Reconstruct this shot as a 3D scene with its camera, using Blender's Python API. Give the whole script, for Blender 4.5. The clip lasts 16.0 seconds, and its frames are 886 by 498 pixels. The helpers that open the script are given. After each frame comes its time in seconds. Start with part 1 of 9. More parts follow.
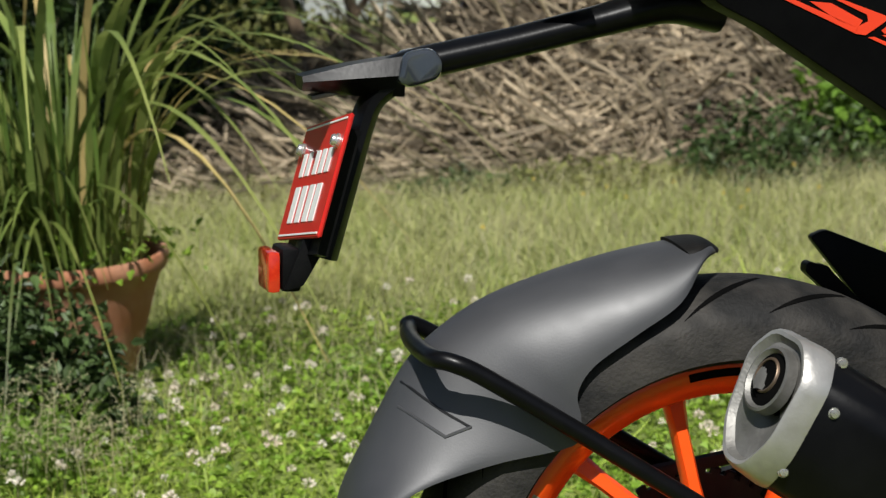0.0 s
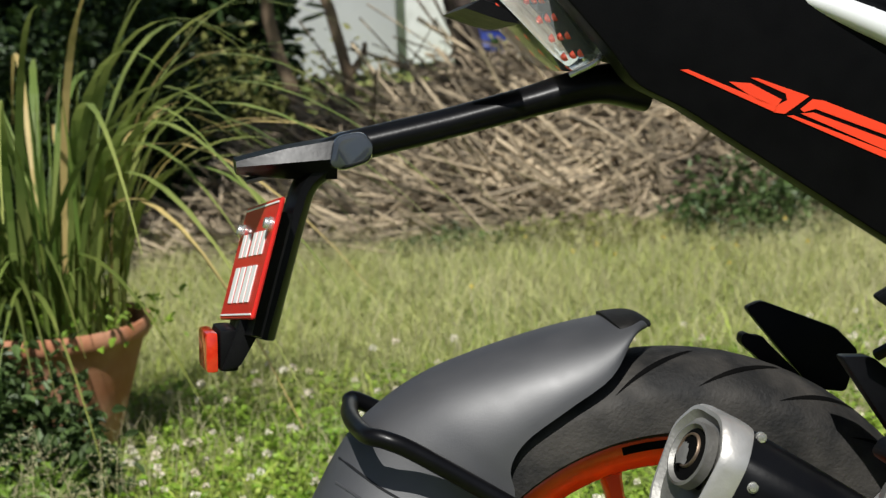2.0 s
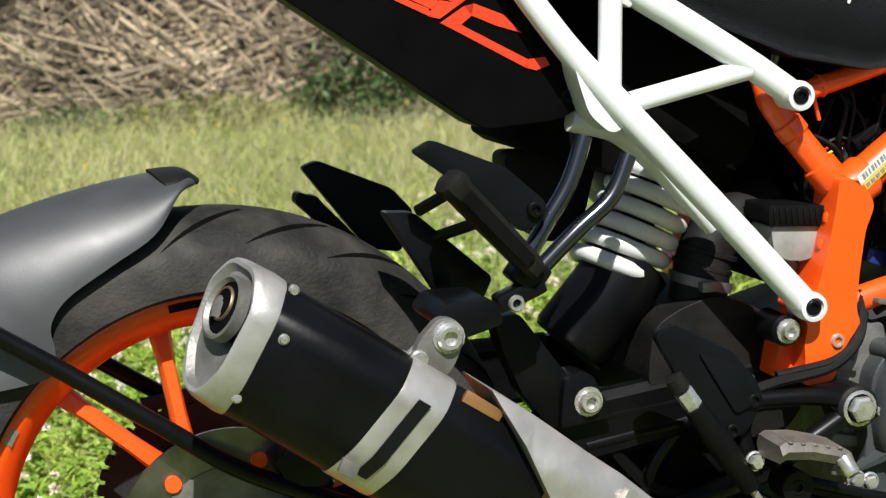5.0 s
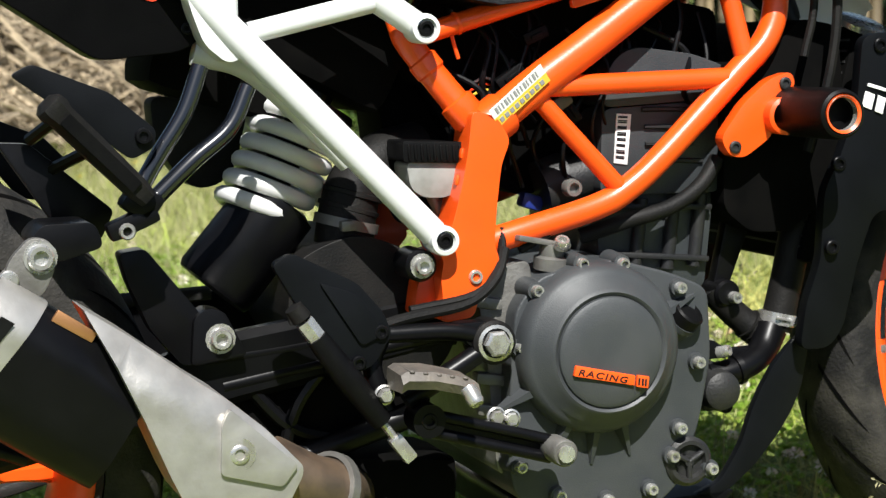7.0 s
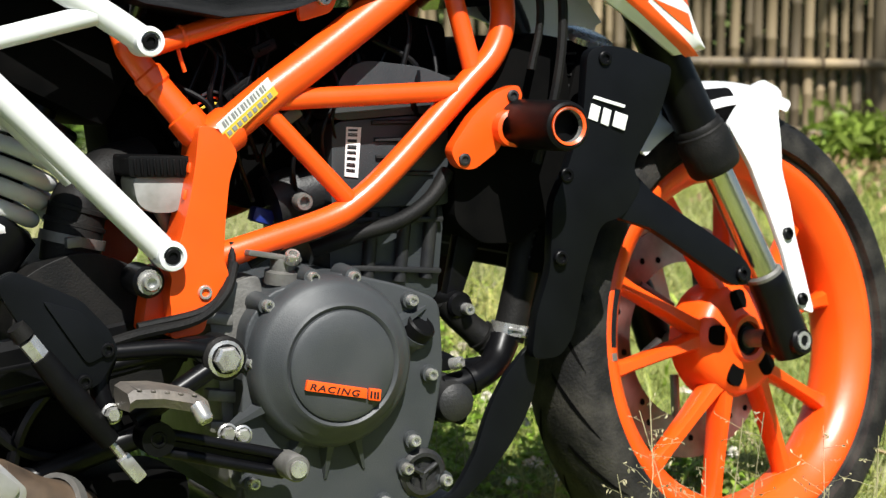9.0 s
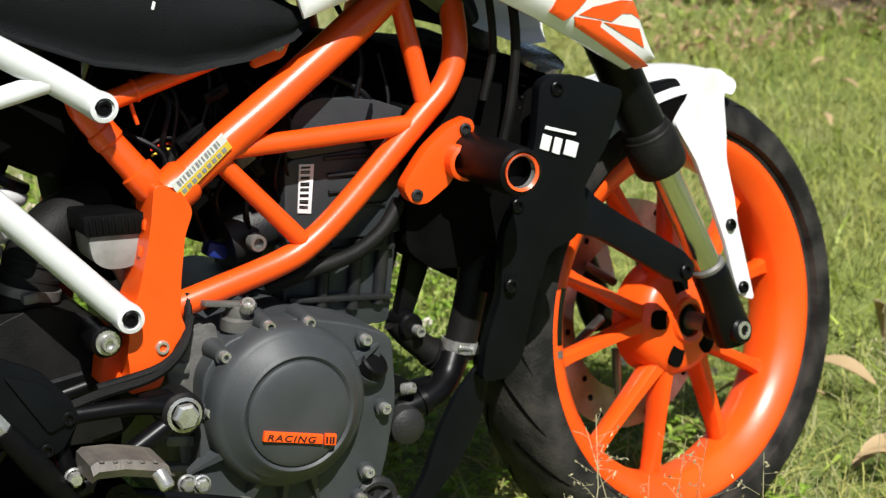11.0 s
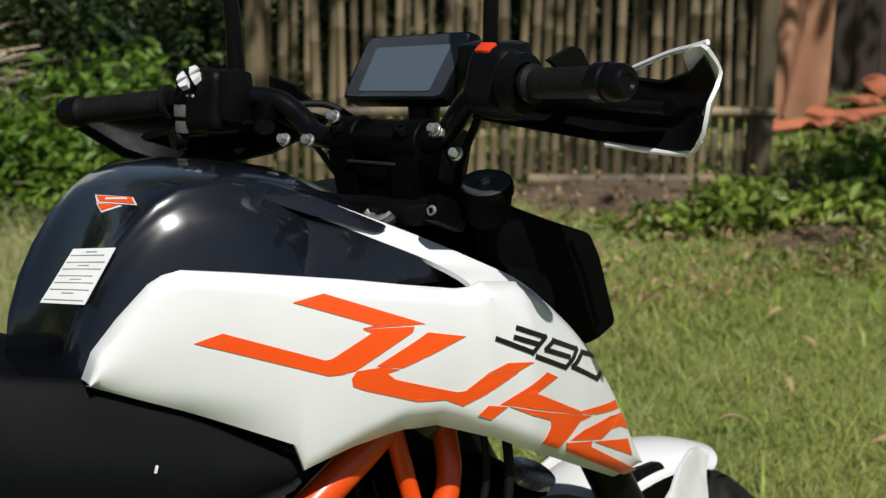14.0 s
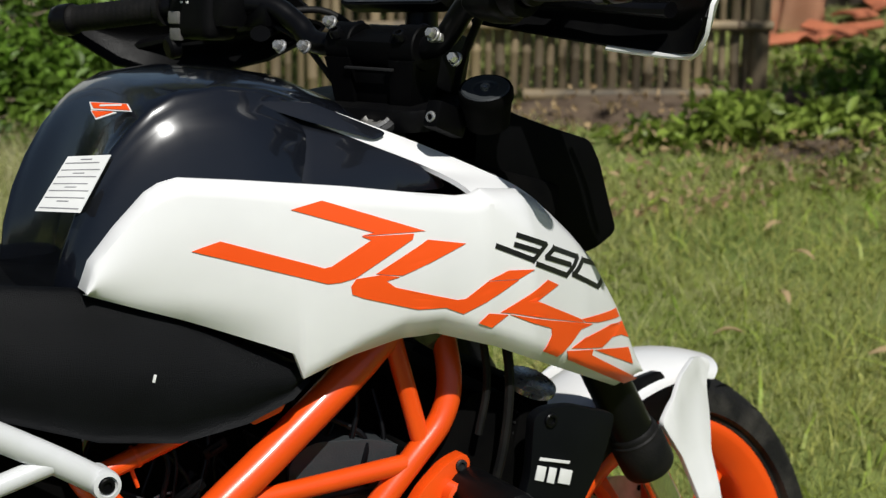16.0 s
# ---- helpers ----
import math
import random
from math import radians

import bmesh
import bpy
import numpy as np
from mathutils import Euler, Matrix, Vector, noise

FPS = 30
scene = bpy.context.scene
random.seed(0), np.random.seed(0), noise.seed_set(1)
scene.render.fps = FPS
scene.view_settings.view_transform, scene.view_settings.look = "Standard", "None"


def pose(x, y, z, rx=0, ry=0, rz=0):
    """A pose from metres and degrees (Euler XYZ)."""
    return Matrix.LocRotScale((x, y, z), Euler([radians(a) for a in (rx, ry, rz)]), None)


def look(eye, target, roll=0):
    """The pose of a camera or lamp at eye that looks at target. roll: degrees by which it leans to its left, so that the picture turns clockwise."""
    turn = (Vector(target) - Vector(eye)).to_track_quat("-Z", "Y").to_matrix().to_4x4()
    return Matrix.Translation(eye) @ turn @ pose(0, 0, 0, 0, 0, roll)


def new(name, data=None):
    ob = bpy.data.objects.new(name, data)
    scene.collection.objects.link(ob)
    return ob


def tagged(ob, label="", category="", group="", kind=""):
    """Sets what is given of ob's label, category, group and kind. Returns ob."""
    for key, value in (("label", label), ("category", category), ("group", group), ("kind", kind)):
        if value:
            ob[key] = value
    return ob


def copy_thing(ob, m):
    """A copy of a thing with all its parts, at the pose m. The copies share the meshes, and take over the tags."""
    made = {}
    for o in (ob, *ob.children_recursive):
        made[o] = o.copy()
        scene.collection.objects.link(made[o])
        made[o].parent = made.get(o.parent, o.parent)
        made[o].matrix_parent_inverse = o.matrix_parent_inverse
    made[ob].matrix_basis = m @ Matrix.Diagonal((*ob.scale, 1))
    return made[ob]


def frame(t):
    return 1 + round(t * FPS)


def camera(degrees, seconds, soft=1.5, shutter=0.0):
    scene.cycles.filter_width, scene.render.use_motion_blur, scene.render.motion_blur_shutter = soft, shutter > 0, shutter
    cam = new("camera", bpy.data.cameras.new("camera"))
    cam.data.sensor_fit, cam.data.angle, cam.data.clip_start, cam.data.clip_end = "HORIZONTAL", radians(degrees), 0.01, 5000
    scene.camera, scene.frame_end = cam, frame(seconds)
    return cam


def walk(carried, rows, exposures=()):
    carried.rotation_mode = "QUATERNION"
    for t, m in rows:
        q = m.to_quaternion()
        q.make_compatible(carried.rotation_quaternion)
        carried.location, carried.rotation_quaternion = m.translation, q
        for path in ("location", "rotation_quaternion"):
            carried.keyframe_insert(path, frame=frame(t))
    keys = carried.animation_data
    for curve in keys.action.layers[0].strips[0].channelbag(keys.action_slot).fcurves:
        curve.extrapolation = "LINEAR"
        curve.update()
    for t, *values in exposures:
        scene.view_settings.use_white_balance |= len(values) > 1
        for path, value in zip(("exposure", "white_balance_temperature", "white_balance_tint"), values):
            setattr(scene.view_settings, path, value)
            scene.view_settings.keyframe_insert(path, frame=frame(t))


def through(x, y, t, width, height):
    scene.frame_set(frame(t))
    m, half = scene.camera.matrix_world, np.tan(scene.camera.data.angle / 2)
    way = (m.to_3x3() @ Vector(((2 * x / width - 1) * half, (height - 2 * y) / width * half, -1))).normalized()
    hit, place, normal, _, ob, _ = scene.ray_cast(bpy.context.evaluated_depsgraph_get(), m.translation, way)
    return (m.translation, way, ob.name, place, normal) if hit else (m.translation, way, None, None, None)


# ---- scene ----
cam = camera(25.8, 16.0, soft=1.3)
PATH = [
    (0, (-0.493, -1.707, 0.996), (-0.213, 0.229, 0.578), -1.6),
    (0.5, (-0.476, -1.729, 1.005), (-0.245, 0.215, 0.594), -2.0),
    (1, (-0.455, -1.739, 1.016), (-0.23, 0.211, 0.635), -2.2),
    (1.5, (-0.433, -1.744, 1.022), (-0.194, 0.206, 0.645), -2.4),
    (2, (-0.415, -1.749, 1.028), (-0.154, 0.199, 0.66), -2.5),
    (2.5, (-0.395, -1.748, 1.036), (-0.087, 0.197, 0.689), -2.8),
    (3, (-0.376, -1.752, 1.035), (-0.005, 0.182, 0.688), -2.4),
    (3.5, (-0.364, -1.753, 1.021), (0.053, 0.164, 0.63), -1.6),
    (4, (-0.348, -1.757, 1.009), (0.122, 0.139, 0.577), -1.1),
    (4.5, (-0.328, -1.76, 0.998), (0.202, 0.112, 0.536), -0.6),
    (5, (-0.31, -1.766, 0.987), (0.284, 0.082, 0.505), -0.2),
    (5.2, (-0.298, -1.768, 0.982), (0.33, 0.066, 0.492), 0.0),
    (7.3, (0.021, -1.911, 0.811), (0.653, -0.052, 0.435), -0.8),
    (7.5, (0.031, -1.918, 0.805), (0.669, -0.06, 0.429), -1.0),
    (8, (0.058, -1.921, 0.808), (0.715, -0.07, 0.433), -1.1),
    (8.5, (0.04, -1.92, 0.805), (0.795, -0.1, 0.463), -0.2),
    (9, (0.025, -1.898, 0.827), (0.885, -0.13, 0.456), -0.1),
    (9.2, (0.031, -1.901, 0.85), (0.898, -0.145, 0.446), -0.3),
    (11.3, (0.017, -1.82, 1.204), (0.921, -0.179, 0.505), 0.8),
    (11.5, (0.012, -1.82, 1.237), (0.915, -0.188, 0.514), 0.8),
    (12, (-0.004, -1.799, 1.321), (0.908, -0.163, 0.62), 1.3),
    (12.5, (-0.002, -1.761, 1.391), (0.912, -0.115, 0.718), 1.3),
    (13, (0.006, -1.758, 1.424), (0.968, -0.12, 0.8), 1.5),
    (13.5, (0.005, -1.746, 1.445), (0.963, -0.088, 0.87), 0.9),
    (14, (0.002, -1.733, 1.465), (0.976, -0.068, 0.938), 0.5),
    (14.5, (0.002, -1.724, 1.475), (1.015, -0.074, 0.974), 1.0),
    (15, (0.009, -1.7, 1.458), (1.009, -0.049, 0.933), 0.7),
    (15.5, (0.014, -1.701, 1.446), (0.996, -0.056, 0.871), 0.3),
    (16, (0.005, -1.715, 1.446), (0.974, -0.074, 0.84), 0.3),
]
EXPOSURE = [(0, 0.20), (1.0, 0.24), (1.5, 0.54), (2.0, 0.32), (2.5, 0.20), (3.0, 0.18), (3.5, 0.30), (5, 0.68), (7.5, 0.90), (9, 0.80), (11.5, 0.28), (12.0, 0.0), (12.5, -0.24), (14.5, -0.24), (16, -0.24)]
walk(cam, [(t, look(eye, target, roll)) for t, eye, target, roll in PATH], EXPOSURE)

# ---- light ----
SUN_DIR = Vector((-0.12, -0.56, 0.82)).normalized()
world = bpy.data.worlds.new("sky")
scene.world = world
world.use_nodes = True
wn = world.node_tree.nodes
sky = wn.new("ShaderNodeTexSky")
sky.sky_type = "NISHITA"
sky.sun_disc = False
sky.sun_elevation = math.asin(SUN_DIR.z)
sky.sun_rotation = math.atan2(SUN_DIR.x, SUN_DIR.y)
world.node_tree.links.new(sky.outputs["Color"], wn["Background"].inputs["Color"])
wn["Background"].inputs["Strength"].default_value = 0.05
sun_data = bpy.data.lights.new("sun", "SUN")
sun_data.energy = 5.0
sun_data.angle = radians(0.55)
sun_data.color = (1.0, 0.985, 0.945)
sun = new("sun", sun_data)
sun.matrix_world = look(SUN_DIR * 30, (0, 0, 0))

# shallow focus on the machine
cam.data.dof.use_dof = True
cam.data.dof.focus_distance = 1.80
cam.data.dof.aperture_fstop = 13.0

from mathutils.bvhtree import BVHTree

# ---- materials ----
def material(name, color, rough=0.5, metal=0.0, second=None, scale=20.0, bump=0.0, bump_scale=200.0,
             coat=0.0, spec=0.5, island=0.0, per_object=0.0, contrast=(0.35, 0.65), rough_var=0.0, stretch=None, detail=5.0):
    """A surface with colour variation at one scale and relief at a finer one."""
    m = bpy.data.materials.new(name)
    m.use_nodes = True
    nt = m.node_tree
    b = nt.nodes["Principled BSDF"]
    b.inputs["Roughness"].default_value = rough
    b.inputs["Metallic"].default_value = metal
    b.inputs["Specular IOR Level"].default_value = spec
    b.inputs["Coat Weight"].default_value = coat
    b.inputs["Coat Roughness"].default_value = 0.06
    tc = nt.nodes.new("ShaderNodeTexCoord")
    vec = tc.outputs["Object"]
    if stretch:
        mp = nt.nodes.new("ShaderNodeMapping")
        mp.inputs["Scale"].default_value = stretch
        nt.links.new(vec, mp.inputs["Vector"])
        vec = mp.outputs["Vector"]
    n1 = nt.nodes.new("ShaderNodeTexNoise")
    n1.inputs["Scale"].default_value = scale
    n1.inputs["Detail"].default_value = detail
    nt.links.new(vec, n1.inputs["Vector"])
    ramp = nt.nodes.new("ShaderNodeValToRGB")
    ramp.color_ramp.elements[0].position, ramp.color_ramp.elements[1].position = contrast
    ramp.color_ramp.elements[0].color = (*color, 1)
    ramp.color_ramp.elements[1].color = (*(second or [c * 0.85 for c in color]), 1)
    nt.links.new(n1.outputs["Fac"], ramp.inputs["Fac"])
    out = ramp.outputs["Color"]
    if island or per_object:
        g = nt.nodes.new("ShaderNodeNewGeometry" if island else "ShaderNodeObjectInfo")
        mr = nt.nodes.new("ShaderNodeMapRange")
        amount = island or per_object
        mr.inputs["To Min"].default_value = 1 - amount
        mr.inputs["To Max"].default_value = 1 + amount
        nt.links.new(g.outputs["Random Per Island" if island else "Random"], mr.inputs["Value"])
        hs = nt.nodes.new("ShaderNodeHueSaturation")
        nt.links.new(mr.outputs["Result"], hs.inputs["Value"])
        nt.links.new(out, hs.inputs["Color"])
        out = hs.outputs["Color"]
    nt.links.new(out, b.inputs["Base Color"])
    if rough_var:
        n3 = nt.nodes.new("ShaderNodeTexNoise")
        n3.inputs["Scale"].default_value = scale * 2.3
        nt.links.new(vec, n3.inputs["Vector"])
        m3 = nt.nodes.new("ShaderNodeMapRange")
        m3.inputs["To Min"].default_value = max(0.02, rough - rough_var)
        m3.inputs["To Max"].default_value = min(1.0, rough + rough_var)
        nt.links.new(n3.outputs["Fac"], m3.inputs["Value"])
        nt.links.new(m3.outputs["Result"], b.inputs["Roughness"])
    if bump:
        n2 = nt.nodes.new("ShaderNodeTexNoise")
        n2.inputs["Scale"].default_value = bump_scale
        n2.inputs["Detail"].default_value = 3
        nt.links.new(vec, n2.inputs["Vector"])
        bp = nt.nodes.new("ShaderNodeBump")
        bp.inputs["Strength"].default_value = bump
        bp.inputs["Distance"].default_value = 0.002
        nt.links.new(n2.outputs["Fac"], bp.inputs["Height"])
        nt.links.new(bp.outputs["Normal"], b.inputs["Normal"])
    return m


def leafy(name, color, second, rough=0.5, through=0.35, scale=3.0, island=0.3):
    """Leaves and blades: colour differs from one to the next, and light comes through."""
    m = material(name, color, rough, 0.0, second, scale, island=island, spec=0.35)
    nt = m.node_tree
    b = nt.nodes["Principled BSDF"]
    tr = nt.nodes.new("ShaderNodeBsdfTranslucent")
    mix = nt.nodes.new("ShaderNodeMixShader")
    mix.inputs["Fac"].default_value = through
    nt.links.new(b.inputs["Base Color"].links[0].from_socket, tr.inputs["Color"])
    nt.links.new(b.outputs["BSDF"], mix.inputs[1])
    nt.links.new(tr.outputs["BSDF"], mix.inputs[2])
    nt.links.new(mix.outputs["Shader"], nt.nodes["Material Output"].inputs["Surface"])
    return m


WHITE = material("white_paint", (0.83, 0.83, 0.82), 0.32, 0, (0.78, 0.78, 0.77), 9, coat=0.35, rough_var=0.06)
WHITE_FRAME = material("white_powder_coat", (0.66, 0.67, 0.67), 0.36, 0, (0.58, 0.59, 0.58), 16, bump=0.05, coat=0.15, rough_var=0.08)
ORANGE = material("orange_powder_coat", (0.85, 0.086, 0.006), 0.33, 0, (0.78, 0.074, 0.005), 14, bump=0.06, bump_scale=350, coat=0.25, rough_var=0.08)
ORANGE_RIM = material("orange_rim_paint", (0.90, 0.090, 0.005), 0.36, 0, (0.82, 0.074, 0.004), 10, bump=0.04, coat=0.2, rough_var=0.1)
ORANGE_STICKER = material("orange_sticker", (0.95, 0.098, 0.010), 0.36, 0, (0.91, 0.088, 0.008), 12)
RED_STICKER = material("red_orange_sticker", (0.72, 0.045, 0.010), 0.4, 0, (0.66, 0.04, 0.010), 12)
GLOSS = material("gloss_black_paint", (0.004, 0.005, 0.008), 0.24, 0, (0.005, 0.006, 0.009), 8, coat=1.0, rough_var=0.03, spec=0.5)
BLACK = material("black_plastic", (0.0025, 0.0025, 0.0029), 0.45, 0, (0.0045, 0.0045, 0.0045), 30, bump=0.15, bump_scale=500, rough_var=0.1, spec=0.1)
SATIN = material("satin_black_plastic", (0.0023, 0.0023, 0.0027), 0.33, 0, (0.0037, 0.0037, 0.0043), 22, bump=0.05, rough_var=0.08, spec=0.17)
TAIL_BLACK = material("deep_black_tail_plastic", (0.0014, 0.0014, 0.0016), 0.5, 0, (0.0022, 0.0022, 0.0024), 22, bump=0.08, bump_scale=500, rough_var=0.08, spec=0.06)
# Near-black: shade of hollows and holes as colour, and some black parts.
DARK = material("cavity_shade_and_part_black", (0.0015, 0.0015, 0.0015), 0.8, 0, (0.003, 0.0028, 0.0026), 30, spec=0.05)
FENDER = material("grey_black_mudguard_plastic", (0.0288, 0.0295, 0.0324), 0.52, 0, (0.0374, 0.0374, 0.0403), 14, bump=0.05, bump_scale=600, rough_var=0.07, spec=0.9)
SHROUD = material("matt_black_shroud", (0.0025, 0.0029, 0.0038), 0.45, 0, (0.0036, 0.0042, 0.0053), 20, bump=0.1, bump_scale=700, spec=0.13)
TYRE = material("tyre_rubber", (0.008, 0.0078, 0.0075), 0.70, 0, (0.050, 0.045, 0.039), 19, bump=0.5, bump_scale=260, contrast=(0.40, 0.80), spec=0.3, rough_var=0.12, detail=9.0)
TYRE_DUSTY = material("dusty_front_tyre_rubber", (0.0075, 0.0072, 0.0070), 0.72, 0, (0.055, 0.050, 0.042), 22, bump=0.5, bump_scale=260, contrast=(0.42, 0.82), spec=0.25, rough_var=0.12, detail=9.0)
RUBBER = material("black_rubber", (0.0040, 0.0040, 0.0040), 0.60, 0, (0.0088, 0.0080, 0.0072), 40, bump=0.25, bump_scale=400, spec=0.2)
SEAT = material("black_seat_vinyl", (0.0022, 0.0025, 0.0030), 0.48, 0, (0.0036, 0.0040, 0.0048), 20, bump=0.45, bump_scale=900, rough_var=0.08, spec=0.12)
ALU = material("brushed_aluminium", (0.46, 0.445, 0.42), 0.40, 0.65, (0.36, 0.345, 0.32), 30, bump=0.1, bump_scale=300, rough_var=0.12)
STEEL = material("steel_bolt", (0.62, 0.62, 0.60), 0.28, 0.75, (0.42, 0.40, 0.36), 60, rough_var=0.12)
CHROME = material("fork_tube_chrome", (0.72, 0.70, 0.66), 0.24, 1.0, (0.62, 0.60, 0.56), 10)
HEATED = material("heat_tinted_steel", (0.26, 0.18, 0.12), 0.5, 0.8, (0.14, 0.105, 0.08), 25, rough_var=0.15)
DISC = material("brake_disc_steel", (0.27, 0.26, 0.25), 0.36, 1.0, (0.17, 0.16, 0.15), 30, rough_var=0.1)
ENGINE = material("engine_grey_magnesium_paint", (0.034, 0.038, 0.041), 0.50, 0.1, (0.048, 0.051, 0.053), 16, bump=0.14, bump_scale=700, rough_var=0.08, spec=0.4)
HEAD_GREY = material("cylinder_head_grey_paint", (0.024, 0.028, 0.031), 0.5, 0, (0.034, 0.038, 0.040), 24, bump=0.2, bump_scale=500, rough_var=0.08)
ENGINE_DARK = material("engine_dark_grey_cast", (0.014, 0.0145, 0.016), 0.5, 0.2, (0.024, 0.0235, 0.022), 24, bump=0.25, bump_scale=350, rough_var=0.1, spec=0.4)
CAST = material("dusty_cast_aluminium", (0.20, 0.195, 0.18), 0.5, 0.5, (0.12, 0.115, 0.105), 30, bump=0.25, bump_scale=300)
SPRING = material("white_grey_spring", (0.62, 0.62, 0.61), 0.35, 0, (0.52, 0.52, 0.51), 18, coat=0.2)
PAPER = material("white_label", (0.80, 0.80, 0.78), 0.5, 0, (0.74, 0.74, 0.72), 30)
YELLOW = material("yellow_label", (0.80, 0.56, 0.06), 0.5, 0, (0.74, 0.52, 0.06), 30)
INK = material("black_print", (0.005, 0.005, 0.006), 0.5)
GREY_INK = material("grey_print", (0.30, 0.30, 0.31), 0.5)
PLATE_RED = material("red_number_plate", (0.62, 0.022, 0.016), 0.35, 0, (0.56, 0.020, 0.016), 18, coat=0.2)
REFLECTOR = material("red_reflector", (0.55, 0.035, 0.010), 0.12, 0, (0.45, 0.02, 0.008), 160, coat=0.6)
LAMP_RED = material("red_led", (0.75, 0.06, 0.02), 0.25)
SMOKE = material("smoked_lens", (0.03, 0.035, 0.042), 0.08, 0, (0.045, 0.05, 0.056), 12, coat=0.8)
CLOUDY = material("milky_reservoir_plastic", (0.26, 0.265, 0.25), 0.35, 0, (0.17, 0.17, 0.15), 40)
BLUE = material("blue_connector", (0.015, 0.03, 0.20), 0.4)
COPPER = material("copper_shim", (0.62, 0.30, 0.13), 0.35, 0.8)
# Bluish base: reflected sky on the display is put into the colour.
SCREEN = material("sky_tinted_display_glass", (0.085, 0.11, 0.145), 0.07, 0, (0.09, 0.11, 0.14), 14, coat=1.0)
GREEN_DOT = material("green_sticker", (0.02, 0.25, 0.06), 0.5)
TERRACOTTA = material("terracotta", (0.36, 0.135, 0.062), 0.75, 0, (0.46, 0.24, 0.15), 9, bump=0.3, bump_scale=90)
SOIL = material("soil", (0.07, 0.045, 0.028), 0.95, 0, (0.12, 0.085, 0.055), 14, bump=0.8, bump_scale=40)
BARK = material("bark", (0.13, 0.085, 0.05), 0.85, 0, (0.22, 0.16, 0.10), 9, bump=0.8, bump_scale=60, stretch=(1, 1, 0.25))
BARK_DARK = material("dark_bark", (0.035, 0.026, 0.02), 0.9, 0, (0.07, 0.05, 0.04), 9, bump=0.8, bump_scale=60, stretch=(1, 1, 0.25))
TWIG = material("dry_twigs", (0.15, 0.115, 0.075), 0.85, 0, (0.42, 0.34, 0.23), 3, island=0.7, bump=0.4, bump_scale=80)
BAMBOO = material("weathered_bamboo", (0.24, 0.18, 0.10), 0.65, 0, (0.05, 0.040, 0.028), 6, bump=0.4, bump_scale=60, per_object=0.5, stretch=(1, 1, 0.15))
CLOTH = material("brown_cloth_sheet", (0.46, 0.25, 0.15), 0.85, 0, (0.36, 0.17, 0.09), 4, bump=0.3, bump_scale=200)
TILE = material("terracotta_roof_tile", (0.50, 0.16, 0.075), 0.7, 0, (0.38, 0.12, 0.06), 8, bump=0.3, bump_scale=60)
PLASTER = material("grey_plaster", (0.44, 0.45, 0.47), 0.9, 0, (0.34, 0.35, 0.36), 1.2, bump=0.2, bump_scale=20)
DRY_LEAF = leafy("dry_leaf", (0.42, 0.31, 0.17), (0.30, 0.20, 0.10), 0.6, 0.25, 6)
GRASS = leafy("grass_blades", (0.24, 0.36, 0.045), (0.44, 0.49, 0.11), 0.5, 0.40, 1.6, 0.5)
GRASS_FAR = leafy("meadow_grass", (0.36, 0.40, 0.11), (0.50, 0.49, 0.24), 0.55, 0.45, 0.9, 0.35)
CLOVER = leafy("clover_leaves", (0.19, 0.33, 0.035), (0.30, 0.42, 0.06), 0.45, 0.4, 3.0, 0.35)
STRAW = leafy("grass_seed_heads", (0.52, 0.48, 0.30), (0.42, 0.38, 0.22), 0.6, 0.35, 5, 0.25)
BLOSSOM = leafy("clover_blossom", (0.80, 0.76, 0.66), (0.70, 0.58, 0.46), 0.7, 0.2, 8, 0.15)
REED = leafy("pot_grass_leaves", (0.08, 0.13, 0.026), (0.25, 0.27, 0.065), 0.4, 0.3, 2.5, 0.45)
REED_PALE = leafy("pale_pot_grass_leaves", (0.13, 0.19, 0.045), (0.34, 0.36, 0.11), 0.4, 0.35, 2.2, 0.35)
REED_DRY = leafy("dried_pot_grass", (0.56, 0.43, 0.17), (0.46, 0.34, 0.14), 0.5, 0.3, 3, 0.25)
SHRUB = leafy("shrub_leaves", (0.10, 0.20, 0.022), (0.20, 0.31, 0.05), 0.42, 0.4, 1.5, 0.45)
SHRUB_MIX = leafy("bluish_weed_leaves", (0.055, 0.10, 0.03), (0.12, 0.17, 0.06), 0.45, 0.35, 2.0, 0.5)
# Lighter yellow-green leaf for plants in sun; the sunlight is in the colour.
SHRUB_LIT = leafy("sunlit_yellow_green_leaves", (0.20, 0.29, 0.04), (0.33, 0.40, 0.09), 0.42, 0.4, 1.5, 0.45)
GRASS_DULL = leafy("dull_lawn_grass", (0.20, 0.255, 0.036), (0.46, 0.42, 0.15), 0.5, 0.35, 1.1, 0.6)
DUSTY = material("dusty_footpeg_metal", (0.15, 0.13, 0.105), 0.6, 0.2, (0.09, 0.08, 0.07), 40, bump=0.3, bump_scale=300)
# Darkened leaf copy: the shade on hedges and bushes is in this colour.
SHRUB_SHADE = leafy("shade_dark_hedge_leaves", (0.016, 0.036, 0.008), (0.036, 0.060, 0.016), 0.5, 0.2, 1.2, 0.4)
SHRUB_OLIVE = leafy("olive_undergrowth", (0.18, 0.20, 0.055), (0.29, 0.28, 0.10), 0.55, 0.3, 1.2, 0.4)
GROUND = material("grassy_earth", (0.10, 0.145, 0.025), 0.95, 0, (0.21, 0.24, 0.06), 1.3, bump=0.9, bump_scale=30, detail=9)
GLASS = bpy.data.materials.new("clear_lens")
GLASS.use_nodes = True
gb = GLASS.node_tree.nodes["Principled BSDF"]
gb.inputs["Transmission Weight"].default_value = 0.9
gb.inputs["Roughness"].default_value = 0.06
gb.inputs["Base Color"].default_value = (0.92, 0.95, 0.93, 1)
gb.inputs["IOR"].default_value = 1.35


